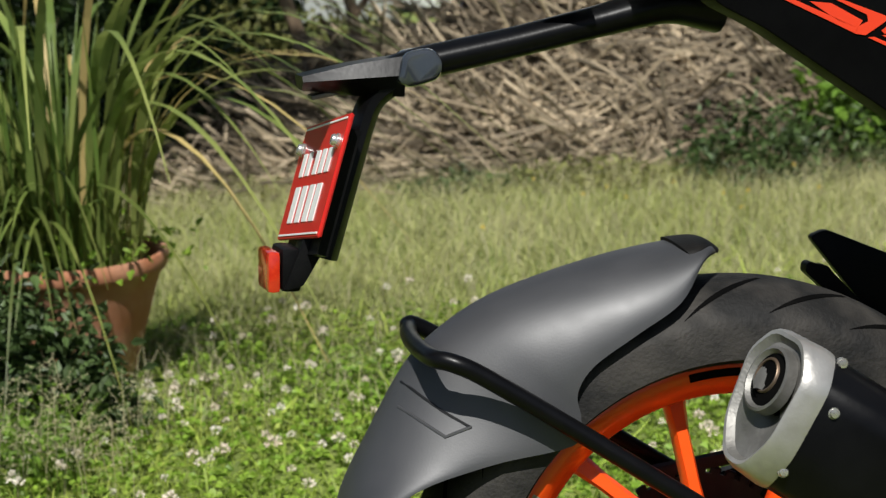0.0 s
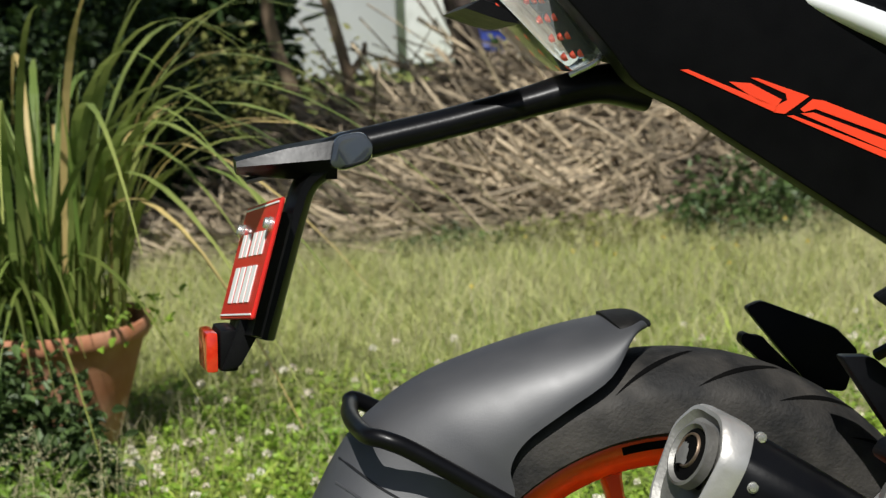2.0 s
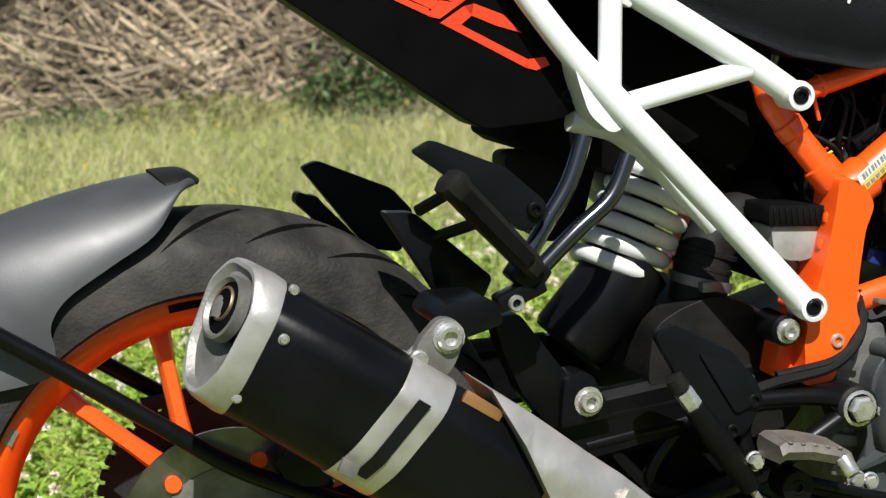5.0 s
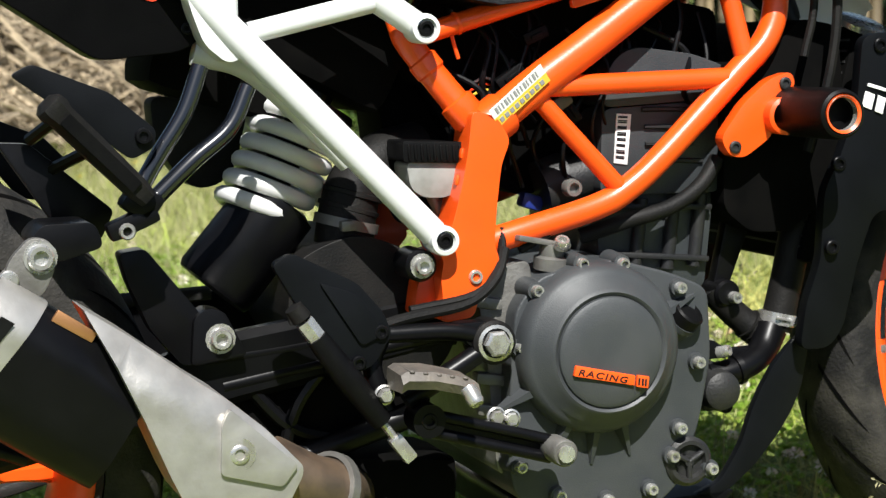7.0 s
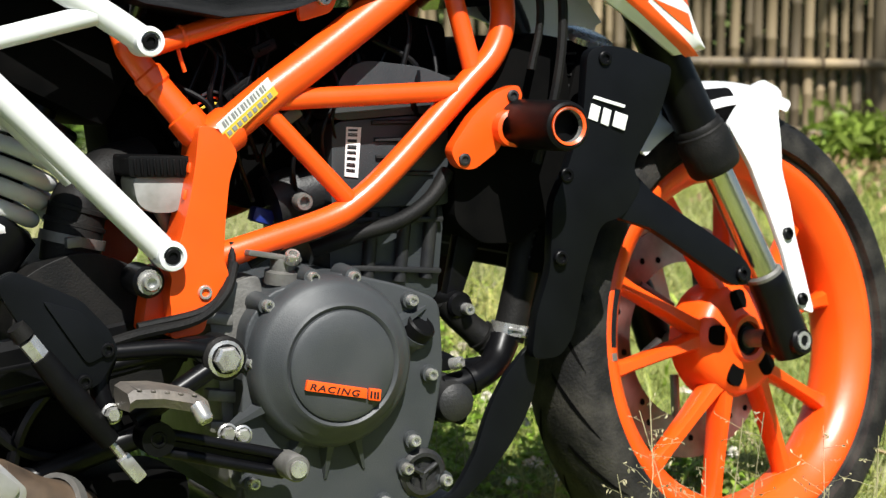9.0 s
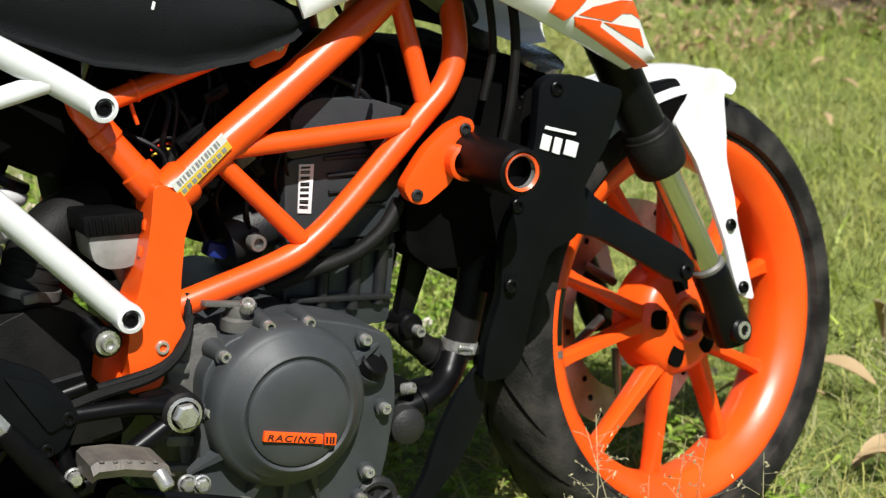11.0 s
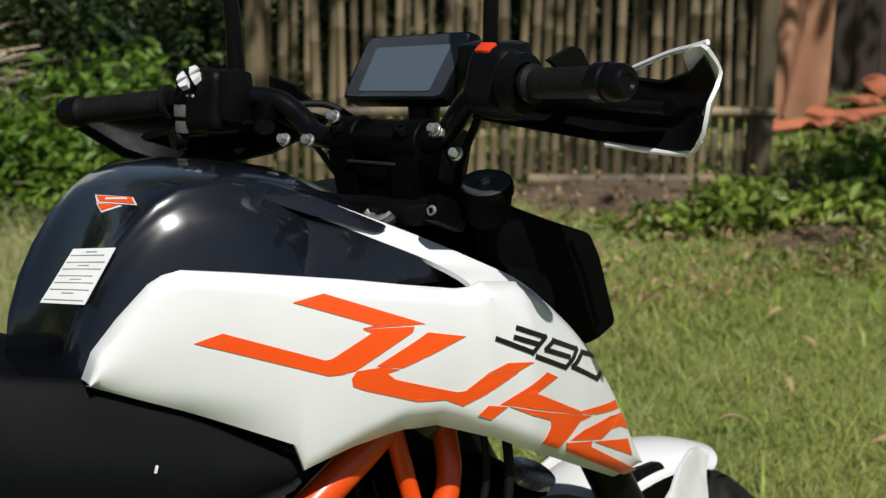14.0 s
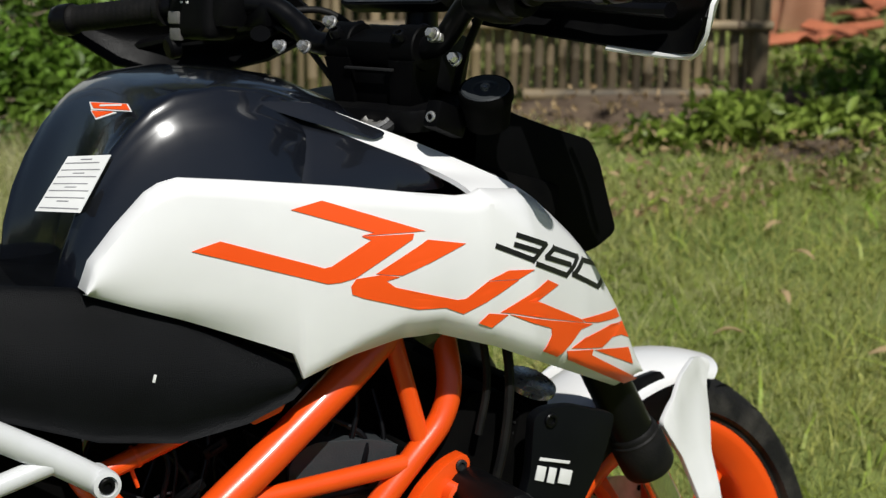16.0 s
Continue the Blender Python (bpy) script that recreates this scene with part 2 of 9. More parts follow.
# ---- mesh helpers ----
def finish(bm, angle=38):
    bmesh.ops.recalc_face_normals(bm, faces=bm.faces[:])
    for f in bm.faces:
        f.smooth = True
    lim = radians(angle)
    for e in bm.edges:
        if len(e.link_faces) == 2:
            e.smooth = e.calc_face_angle(0.0) < lim
    return bm


def thing(name, label, category, group="", kind="", at=None):
    ob = new(name)
    if at is not None:
        ob.matrix_world = at
    return tagged(ob, label, category, group, kind)


def part(name, bm, mat, parent=None, label="", angle=38, done=False):
    if not done:
        finish(bm, angle)
    me = bpy.data.meshes.new(name)
    bm.to_mesh(me)
    bm.free()
    me.materials.append(mat)
    ob = new(name, me)
    if parent is not None:
        ob.parent = parent
    if label:
        ob["label"] = label
    return ob


def smooth_path(pts, steps=6):
    """Catmull-Rom through the points."""
    p = [Vector(q) for q in pts]
    if len(p) < 3:
        return p
    out = []
    for i in range(len(p) - 1):
        a = p[i - 1] if i else p[0] * 2 - p[1]
        b, c = p[i], p[i + 1]
        d = p[i + 2] if i + 2 < len(p) else c * 2 - b
        for k in range(steps):
            t = k / steps
            out.append(0.5 * ((2 * b) + (c - a) * t + (2 * a - 5 * b + 4 * c - d) * t * t + (3 * b - a - 3 * c + d) * t ** 3))
    out.append(p[-1])
    return out


def tube(pts, r, seg=12, steps=6, bm=None, flat=1.0, caps=True):
    """A round bar swept along points; r: a radius, or one for each end."""
    bm = bm or bmesh.new()
    path = smooth_path(pts, steps)
    n = len(path)
    rr = r if isinstance(r, (tuple, list)) else (r, r)
    side = None
    rings = []
    for i, p in enumerate(path):
        d = (path[min(i + 1, n - 1)] - path[max(i - 1, 0)]).normalized()
        if side is None:
            ref = Vector((0, 1, 0)) if abs(d.y) < 0.9 else Vector((0, 0, 1))
            side = d.cross(ref).normalized()
        side = (side - d * side.dot(d)).normalized()
        up = d.cross(side)
        k = i / (n - 1) * (len(rr) - 1)
        j = min(int(k), len(rr) - 2)
        rad = rr[j] + (rr[j + 1] - rr[j]) * (k - j)
        rings.append([bm.verts.new(p + (side * math.cos(2 * math.pi * s / seg) + up * math.sin(2 * math.pi * s / seg) * flat) * rad) for s in range(seg)])
    for a, b in zip(rings, rings[1:]):
        for s in range(seg):
            bm.faces.new((a[s], a[(s + 1) % seg], b[(s + 1) % seg], b[s]))
    if caps:
        bm.faces.new(rings[0][::-1])
        bm.faces.new(rings[-1])
    return bm


def lathe(profile, seg=32, m=None, bm=None, closed=False):
    """Turn (radius, offset) points about the local y axis, then place by m."""
    bm = bm or bmesh.new()
    m = m or Matrix()
    rings = []
    for r, h in profile:
        if r < 1e-5:
            rings.append([bm.verts.new(m @ Vector((0, h, 0)))])
        else:
            rings.append([bm.verts.new(m @ Vector((r * math.cos(2 * math.pi * s / seg), h, r * math.sin(2 * math.pi * s / seg)))) for s in range(seg)])
    pairs = list(zip(rings, rings[1:]))
    if closed:
        pairs.append((rings[-1], rings[0]))
    for a, b in pairs:
        for s in range(seg):
            t = (s + 1) % seg
            q = [a[s % len(a)], a[t % len(a)], b[t % len(b)], b[s % len(b)]]
            q = list(dict.fromkeys(q))
            if len(q) > 2:
                bm.faces.new(q)
    return bm


def box(size, m=None, bevel=0.0, bm=None, seg=2):
    own = bmesh.new()
    bmesh.ops.create_cube(own, size=1)
    bmesh.ops.scale(own, vec=size, verts=own.verts)
    if bevel:
        bmesh.ops.bevel(own, geom=own.edges[:], offset=bevel, segments=seg, affect="EDGES", profile=0.6)
    if m is not None:
        bmesh.ops.transform(own, matrix=m, verts=own.verts)
    return own if bm is None else join(bm, own)


def join(bm, other):
    me = bpy.data.meshes.new("tmp")
    other.to_mesh(me)
    other.free()
    bm.from_mesh(me)
    bpy.data.meshes.remove(me)
    return bm


def plate(outline, y0, y1, bevel=0.003, bend=None, bm=None, holes=(), seg=2, cuts=0):
    """An outline in x and z given thickness from y0 to y1, with rounded edges; bend(x, z) adds to y."""
    own = bmesh.new()
    vs = [own.verts.new((x, y0, z)) for x, z in outline]
    f = own.faces.new(vs)
    r = bmesh.ops.extrude_face_region(own, geom=[f])
    bmesh.ops.translate(own, vec=(0, y1 - y0, 0), verts=[v for v in r["geom"] if isinstance(v, bmesh.types.BMVert)])
    bmesh.ops.recalc_face_normals(own, faces=own.faces[:])
    if bevel:
        bmesh.ops.bevel(own, geom=own.edges[:], offset=bevel, segments=seg, affect="EDGES", profile=0.6, clamp_overlap=True)
    if bend or cuts:
        bmesh.ops.triangulate(own, faces=[f for f in own.faces if len(f.verts) > 4])
        if cuts:
            bmesh.ops.subdivide_edges(own, edges=[e for e in own.edges if e.calc_length() > 0.03], cuts=cuts, use_grid_fill=True)
    if bend:
        for v in own.verts:
            v.co.y += bend(v.co.x, v.co.z)
    return own if bm is None else join(bm, own)


def rounded(outline, r=0.01, n=4):
    """The outline with its corners rounded."""
    out = []
    k = len(outline)
    for i in range(k):
        p, a, b = Vector(outline[i]), Vector(outline[i - 1]), Vector(outline[(i + 1) % k])
        da, db = (a - p), (b - p)
        ra = min(r, da.length * 0.45, db.length * 0.45)
        s, e = p + da.normalized() * ra, p + db.normalized() * ra
        for j in range(n + 1):
            t = j / n
            q = s * (1 - t) ** 2 + p * 2 * t * (1 - t) + e * t * t
            out.append((q.x, q.y))
    return out


def loft(rings, caps=True, bm=None, closed=True):
    bm = bm or bmesh.new()
    rr = [[bm.verts.new(p) for p in ring] for ring in rings]
    n = len(rr[0])
    for a, b in zip(rr, rr[1:]):
        for s in range(n if closed else n - 1):
            bm.faces.new((a[s], a[(s + 1) % n], b[(s + 1) % n], b[s]))
    if caps and closed:
        bm.faces.new(rr[0][::-1])
        bm.faces.new(rr[-1])
    return bm


def aim(p, d):
    """A pose at p whose y axis points along d."""
    return Matrix.Translation(p) @ Vector(d).to_track_quat("Y", "Z").to_matrix().to_4x4()


def bolt(p, d, r=0.008, h=0.006, bm=None, socket=True, washer=0.0):
    """A cap-head bolt at p, pointing along d."""
    prof = [(washer, 0), (washer, 0.0015), (r, 0.0015)] if washer else [(r, 0)]
    prof += [(r, h * 0.75), (r * 0.85, h)]
    prof += [(r * 0.55, h), (r * 0.5, h * 0.35), (0, h * 0.3)] if socket else [(r * 0.5, h * 1.05), (0, h * 1.1)]
    return lathe([(0, -0.002), (prof[0][0], -0.002)] + prof, 14, aim(p, d), bm)


def hexbolt(p, d, r=0.010, h=0.008, bm=None):
    bm = lathe([(0, 0), (r * 1.35, 0), (r * 1.35, 0.002), (r * 1.1, 0.003)], 18, aim(p, d), bm)
    return lathe([(r, 0.002), (r, h * 0.8), (r * 0.8, h), (0, h)], 6, aim(p, d), bm)


# ---- the motorcycle's own frame: leaning on its stand ----
BIKE = pose(0, 0, 0, -5, 0, 0) @ pose(0, 0, 0, 0, -1.3, 0)
bike = thing("motorcycle", "white orange and black naked motorcycle parked on grass", "motorcycle", at=BIKE)
RIGHT = Vector((0, -1, 0))

# ---- wheels ----
def tyre_mesh(R, half, rim_r, m, seg=112):
    """A rounded tread, bulging sidewalls with fine rings, and a bead on the rim."""
    prof = [(rim_r, -half * 0.62), (rim_r + 0.010, -half * 0.78), (rim_r + 0.016, -half * 0.84), (rim_r + 0.018, -half * 0.81), (R - half * 0.92, -half * 0.985)]
    for i in range(21):
        a = -1.32 + 2.64 * i / 20
        prof.append((R - half * 0.72 + half * 0.72 * math.cos(a) ** 0.92, half * math.sin(a) / math.sin(1.32)))
    prof += [(R - half * 0.92, half * 0.985), (rim_r + 0.018, half * 0.81), (rim_r + 0.016, half * 0.84), (rim_r + 0.010, half * 0.78), (rim_r, half * 0.62)]
    bm = lathe(prof, seg, m, closed=True)
    return bm


def groove(R, half, m, a0, turn, side, w=0.006, bm=None):
    """A shallow sipe that runs back over the tread: a thin strip, its shade as dark colour."""
    bm = bm or bmesh.new()
    rows = []
    n = 9
    for i in range(n):
        t = i / (n - 1)
        a = a0 + turn * t
        phi = side * (0.25 + 0.85 * t)
        r = R - half * 0.72 + half * 0.72 * math.cos(phi) ** 0.92 + 0.0006
        y = half * math.sin(phi) / math.sin(1.32) * 1.006
        ww = w * math.sin(math.pi * min(1, 0.15 + t * 0.85)) / R
        rows.append([bm.verts.new(m @ Vector((r * math.cos(a + k * ww), y, r * math.sin(a + k * ww)))) for k in (-1, 1)])
    for p, q in zip(rows, rows[1:]):
        bm.faces.new((p[0], p[1], q[1], q[0]))
    return bm


def rim_mesh(half, m, out=0.2375, inn=0.200):
    prof = [(out - 0.004, -half - 0.002), (out, -half), (out, -half + 0.004), (out - 0.010, -half + 0.008), (out - 0.018, -half * 0.62),
            (inn + 0.012, -half * 0.5), (inn + 0.012, half * 0.5), (out - 0.018, half * 0.62), (out, half - 0.004), (out, half), (out - 0.006, half + 0.002),
            (out - 0.014, half), (inn + 0.004, half * 0.62), (inn, half * 0.45), (inn - 0.003, 0.0), (inn, -half * 0.45), (inn + 0.004, -half * 0.62), (out - 0.014, -half)]
    return lathe(prof, 96, m, closed=True)


def spoke(a, b, w, d, m):
    """A cast spoke from the hub point a to the rim point b, with a rounded, slightly hollowed back."""
    a, b = Vector(a), Vector(b)
    d0 = (b - a).normalized()
    side = d0.cross(Vector((0, 1, 0))).normalized()
    rings = []
    for t, k in ((-0.05, 1.5), (0.1, 1.15), (0.4, 0.92), (0.75, 0.95), (0.92, 1.2), (1.06, 1.9)):
        c = a.lerp(b, t)
        ww, dd = w * k, d * (1.25 - 0.35 * t)
        ring = [(-ww, -dd * 0.55), (-ww * 0.62, -dd), (ww * 0.62, -dd), (ww, -dd * 0.55), (ww, dd * 0.55), (ww * 0.62, dd), (-ww * 0.62, dd), (-ww, dd * 0.55)]
        rings.append([m @ (c + side * u + Vector((0, v, 0))) for u, v in ring])
    return loft(rings)


REAR = Matrix.Translation((0.030, 0, 0.266))
RAKE = Vector((-0.4245, 0, 0.9054))  # up the steering axis
FRONT = Matrix.Translation((1.378, 0.054, 0.2395)) @ Matrix.Rotation(radians(14.6), 4, RAKE)


def make_wheel(name, m, R, half, rim_half, start, hub_y, label):
    rim = part(name, rim_mesh(rim_half, m), ORANGE_RIM, bike, label)
    part("tyre", tyre_mesh(R, half, 0.2255, m), TYRE_DUSTY if m is FRONT else TYRE, rim, "black road tyre with dusty tread")
    for i in range(22):
        for s in (-1, 1):
            part("tread_groove", groove(R, half, m, 2 * math.pi * (i + 0.5 * (s > 0)) / 22, 0.30, s), DARK, rim)
    hub = [(0.0, -0.040), (0.0205, -0.040), (0.0215, -0.050), (0.0275, -0.051), (0.030, -0.046), (0.058, -0.041), (0.068, -0.034), (0.073, -0.018), (0.073, 0.016), (0.060, 0.030), (0.034, 0.036), (0.0, 0.038)]
    part("hub", lathe([(r, h + hub_y) for r, h in hub], 48, m), ORANGE_RIM, rim)
    part("axle_seal", lathe([(0.0, -0.0445 + hub_y), (0.010, -0.0445 + hub_y), (0.012, -0.049 + hub_y), (0.0150, -0.049 + hub_y), (0.0155, -0.0440 + hub_y), (0.0205, -0.0440 + hub_y), (0.0205, -0.040 + hub_y), (0.0, -0.040 + hub_y)], 28, m), RUBBER, rim, "dark wheel bearing seal")
    for i in range(5):
        a = start + 2 * math.pi * i / 5
        ring = [(0.0145 * math.cos(b) * abs(math.cos(b)) ** -0.35, 0.0125 * math.sin(b) * max(0.2, abs(math.sin(b))) ** -0.3) for b in [0.2 + 2 * math.pi * k / 14 for k in range(14)]]
        # Dark plug on the hub face: a pocket's shade put into colour.
        part("hub_pocket_shade", loft([[m @ Vector(((0.0475 + p) * math.cos(a) - w * math.sin(a), hub_y + h_, (0.0475 + p) * math.sin(a) + w * math.cos(a))) for p, w in ring] for h_ in (-0.0445, -0.0400)]), DARK, rim)
    for i in range(5):
        mid = start + 2 * math.pi * i / 5
        for s in (-1, 1):
            a0, a1 = mid + s * 0.13, mid + s * 0.285
            part("spoke", spoke((0.066 * math.cos(a0), hub_y * 0.6 - 0.016, 0.066 * math.sin(a0)), (0.203 * math.cos(a1), 0, 0.203 * math.sin(a1)), 0.0085, 0.013, m), ORANGE_RIM, rim)
    return rim


rear_wheel = make_wheel("rear_wheel", REAR, 0.312, 0.077, 0.058, radians(118), -0.01, "orange cast rear wheel")
front_wheel = make_wheel("front_wheel", FRONT, 0.299, 0.057, 0.046, radians(167.5), 0.0, "orange cast front wheel")
# black sticker strips on the rims
for wheel, m, half, arcs in ((rear_wheel, REAR, 0.058, ((1.52, 1.74), (2.55, 2.62), (2.75, 2.80))), (front_wheel, FRONT, 0.046, ((2.75, 3.05), (3.08, 3.12)))):
    for a0, a1 in arcs:
        bm = bmesh.new()
        rows = []
        for i in range(9):
            a = a0 + (a1 - a0) * i / 8
            rows.append([bm.verts.new(m @ Vector((r * math.cos(a), -half - 0.0016 + (0.2225 - r) * -0.30 * 0, r * math.sin(a)))) for r in (0.2235, 0.2345)])
        for p, q in zip(rows, rows[1:]):
            bm.faces.new((p[0], p[1], q[1], q[0]))
        bmesh.ops.solidify(bm, geom=bm.faces[:], thickness=0.0008)
        part("rim_sticker", bm, GLOSS if a1 - a0 > 0.1 else ALU, wheel)


def disc_mesh(r0, r1, y, m, holes=24):
    """A drilled brake disc: two rings of wedges with round gaps between them."""
    bm = lathe([(r0, y - 0.002), (r1, y - 0.002), (r1, y + 0.002), (r0, y + 0.002)], 72, m, closed=True)
    return bm


disc = part("brake_disc", disc_mesh(0.100, 0.150, 0.060, FRONT), DISC, front_wheel, "drilled steel brake disc")
bm = bmesh.new()
for i in range(30):
    a = 2 * math.pi * i / 30
    rr = 0.112 + 0.013 * (i % 3)
    # Thin dark disc on the steel, coloured like the shade in a drilled hole.
    part("drilled_hole_shade", lathe([(0, -0.0003), (0.0042, -0.0003), (0.0042, 0.0003), (0, 0.0003)], 8, FRONT @ Matrix.Translation((rr * math.cos(a), 0.0575, rr * math.sin(a)))), DARK, disc)

bm = bmesh.new()
for i in range(6):
    a = 2 * math.pi * i / 6 + 0.2
    part("disc_carrier", tube([FRONT @ Vector((0.05 * math.cos(a - 0.3), 0.058, 0.05 * math.sin(a - 0.3))), FRONT @ Vector((0.106 * math.cos(a), 0.060, 0.106 * math.sin(a)))], 0.006, 8), DISC, disc)
part("disc_bell", lathe([(0.030, -0.096), (0.076, -0.0955), (0.076, -0.0885), (0.030, -0.085)], 40, REAR, closed=True), CAST, rear_wheel, "dusty grey disc carrier")
rdisc = part("brake_disc", disc_mesh(0.072, 0.112, -0.092, REAR), DISC, rear_wheel, "steel rear brake disc")
bm = bmesh.new()
for i in range(6):
    a = 2 * math.pi * i / 6 + 0.15
    part("disc_rivet", lathe([(0, -0.005), (0.008, -0.005), (0.008, 0.0), (0, 0.0)], 12, REAR @ Matrix.Translation((0.084 * math.cos(a), -0.094, 0.084 * math.sin(a)))), ORANGE_STICKER, rdisc)
bm = bmesh.new()
for i in range(38):
    a = 2 * math.pi * i / 38
    box((0.010, 0.006, 0.012), REAR @ Matrix.Rotation(-a, 4, "Y") @ Matrix.Translation((0.098, 0.088, 0)), 0.002, bm, 1)
lathe([(0.06, 0.085), (0.096, 0.085), (0.096, 0.091), (0.06, 0.091)], 48, REAR, bm, closed=True)
part("rear_sprocket", bm, ENGINE_DARK, rear_wheel, "dark chain sprocket")
part("brake_caliper", box((0.075, 0.05, 0.05), pose(0.11, -0.105, 0.345, 0, -25, 0), 0.010), SATIN, bike, "rear brake caliper")
bm = tube([(-0.02, 0.09, 0.365), (0.2, 0.09, 0.385), (0.42, 0.085, 0.385)], 0.008, 8, flat=0.8)
tube([(-0.02, 0.09, 0.170), (0.2, 0.09, 0.20), (0.42, 0.085, 0.255)], 0.008, 8, flat=0.8, bm=bm)
part("chain", bm, ENGINE_DARK, bike)

# ---- swingarm ----
def beam(pts, heights, y0, y1):
    """A box-section arm along x and z with given heights."""
    rings = []
    for (x, z), h in zip(pts, heights):
        c = h / 2
        b = min(0.008, c * 0.5)
        rings.append([Vector((x, yy, z + zz)) for yy, zz in ((y0, -c + b), (y0 + b, -c), (y1 - b, -c), (y1, -c + b), (y1, c - b), (y1 - b, c), (y0 + b, c), (y0, c - b))])
    return loft(rings)


arm = part("swingarm", beam([(-0.04, 0.262), (0.05, 0.268), (0.2, 0.295), (0.4, 0.335), (0.63, 0.362)], [0.05, 0.055, 0.06, 0.07, 0.06], -0.118, -0.088), SATIN, bike, "black latticed swingarm")
part("left_arm", beam([(-0.06, 0.262), (0.05, 0.30), (0.2, 0.345), (0.4, 0.35), (0.63, 0.36)], [0.05, 0.11, 0.085, 0.07, 0.06], 0.088, 0.118), SATIN, arm)
bm = tube([(0.37, -0.11, 0.345), (0.49, -0.11, 0.352), (0.62, -0.115, 0.372)], 0.009, 10)
tube([(0.385, -0.112, 0.318), (0.495, -0.112, 0.331), (0.6, -0.115, 0.345)], 0.008, 10, bm=bm)
tube([(0.36, -0.108, 0.20), (0.46, -0.11, 0.236), (0.58, -0.115, 0.268)], 0.014, 10, bm=bm)
tube([(0.40, -0.108, 0.33), (0.45, -0.108, 0.27), (0.50, -0.108, 0.25)], 0.007, 8, bm=bm)
tube([(0.50, -0.108, 0.335), (0.46, -0.108, 0.29), (0.44, -0.108, 0.235)], 0.007, 8, bm=bm)
part("lattice_rib", bm, SATIN, arm)
# Near-black plate added behind the lattice in place of its inner shade.
part("lattice_shade_plate", plate(rounded([(0.34, 0.335), (0.62, 0.36), (0.60, 0.265), (0.46, 0.225), (0.35, 0.20)], 0.01), -0.098, -0.092, 0.001), DARK, arm)
bm = plate(rounded([(0.292, 0.460), (0.318, 0.462), (0.362, 0.400), (0.380, 0.370), (0.40, 0.345), (0.345, 0.345), (0.317, 0.383), (0.299, 0.430)], 0.006), -0.125, -0.095, 0.006)
plate(rounded([(0.358, 0.392), (0.372, 0.400), (0.388, 0.395), (0.408, 0.350), (0.352, 0.345)], 0.006), -0.135, -0.1, 0.004, bm=bm)
part("swingarm_gusset", bm, SATIN, arm)
bm = bolt((0.382, -0.134, 0.369), RIGHT, 0.011, 0.010, washer=0.015)
part("bolt", bm, STEEL, arm)
# ---- frames ----
def mirrored(name, make, mat, parent, label=""):
    """The same part on both sides of the machine."""
    for s in (1, -1):
        bm = make()
        if s < 0:
            bmesh.ops.scale(bm, vec=(1, -1, 1), verts=bm.verts)
        ob = part(name, bm, mat, parent, label if s > 0 else "")
    return ob


sub = part("rear_subframe", tube([(0.594, -0.165, 0.655), (0.548, -0.162, 0.689), (0.467, -0.157, 0.743), (0.357, -0.148, 0.812), (0.272, -0.142, 0.856), (0.205, -0.136, 0.890), (0.158, -0.128, 0.910)], [0.0138, 0.0138, 0.0140, 0.0145, 0.015, 0.012, 0.006], 14), WHITE_FRAME, bike, "white tubular rear subframe")
part("rail", tube([(0.594, 0.165, 0.655), (0.467, 0.157, 0.743), (0.272, 0.142, 0.860), (0.10, 0.124, 0.926), (-0.03, 0.115, 0.946)], 0.014, 10), WHITE_FRAME, sub)


def sub_lower():
    bm = tube([(0.590, -0.180, 0.456), (0.505, -0.176, 0.553), (0.413, -0.168, 0.657), (0.364, -0.161, 0.716), (0.300, -0.150, 0.808), (0.262, -0.145, 0.856), (0.228, -0.138, 0.884)], [0.0142, 0.0142, 0.0145, 0.0130, 0.0120, 0.0125, 0.009], 14)
    return bm


def sub_struts():
    bm = tube([(0.404, -0.164, 0.668), (0.412, -0.158, 0.783)], 0.0115, 12)
    tube([(0.425, -0.164, 0.660), (0.556, -0.164, 0.684)], 0.0105, 12, bm=bm)
    tube([(0.378, -0.125, 0.645), (0.44, -0.125, 0.622), (0.525, -0.128, 0.528)], [0.012, 0.014, 0.012], 12, bm=bm)
    return bm


mirrored("lower_rail", sub_lower, WHITE_FRAME, sub)
mirrored("strut", sub_struts, WHITE_FRAME, sub)
mirrored("gusset", lambda: plate(rounded([(0.364, 0.722), (0.375, 0.720), (0.408, 0.672), (0.420, 0.640), (0.402, 0.632), (0.380, 0.652), (0.369, 0.688)], 0.010), -0.172, -0.135, 0.006), WHITE_FRAME, sub)
part("weld_nub", box((0.018, 0.016, 0.012), pose(0.425, -0.155, 0.757, 0, 32, 0), 0.004), WHITE_FRAME, sub)
part("weld_nub", box((0.018, 0.016, 0.012), pose(0.372, -0.15, 0.79, 0, 32, 0), 0.004), WHITE_FRAME, sub)
for x, y, z in ((0.596, -0.168, 0.654), (0.597, -0.183, 0.449)):
    boss = part("boss", lathe([(0, 0.02), (0.0142, 0.02), (0.0150, -0.008), (0.0138, -0.013), (0.0100, -0.014), (0.0090, -0.010), (0, -0.010)], 28, Matrix.Translation((x, y, z))), WHITE_FRAME, sub)
    part("bolt", bolt((x, y - 0.0095, z), RIGHT, 0.0080, 0.004), BLACK, boss)

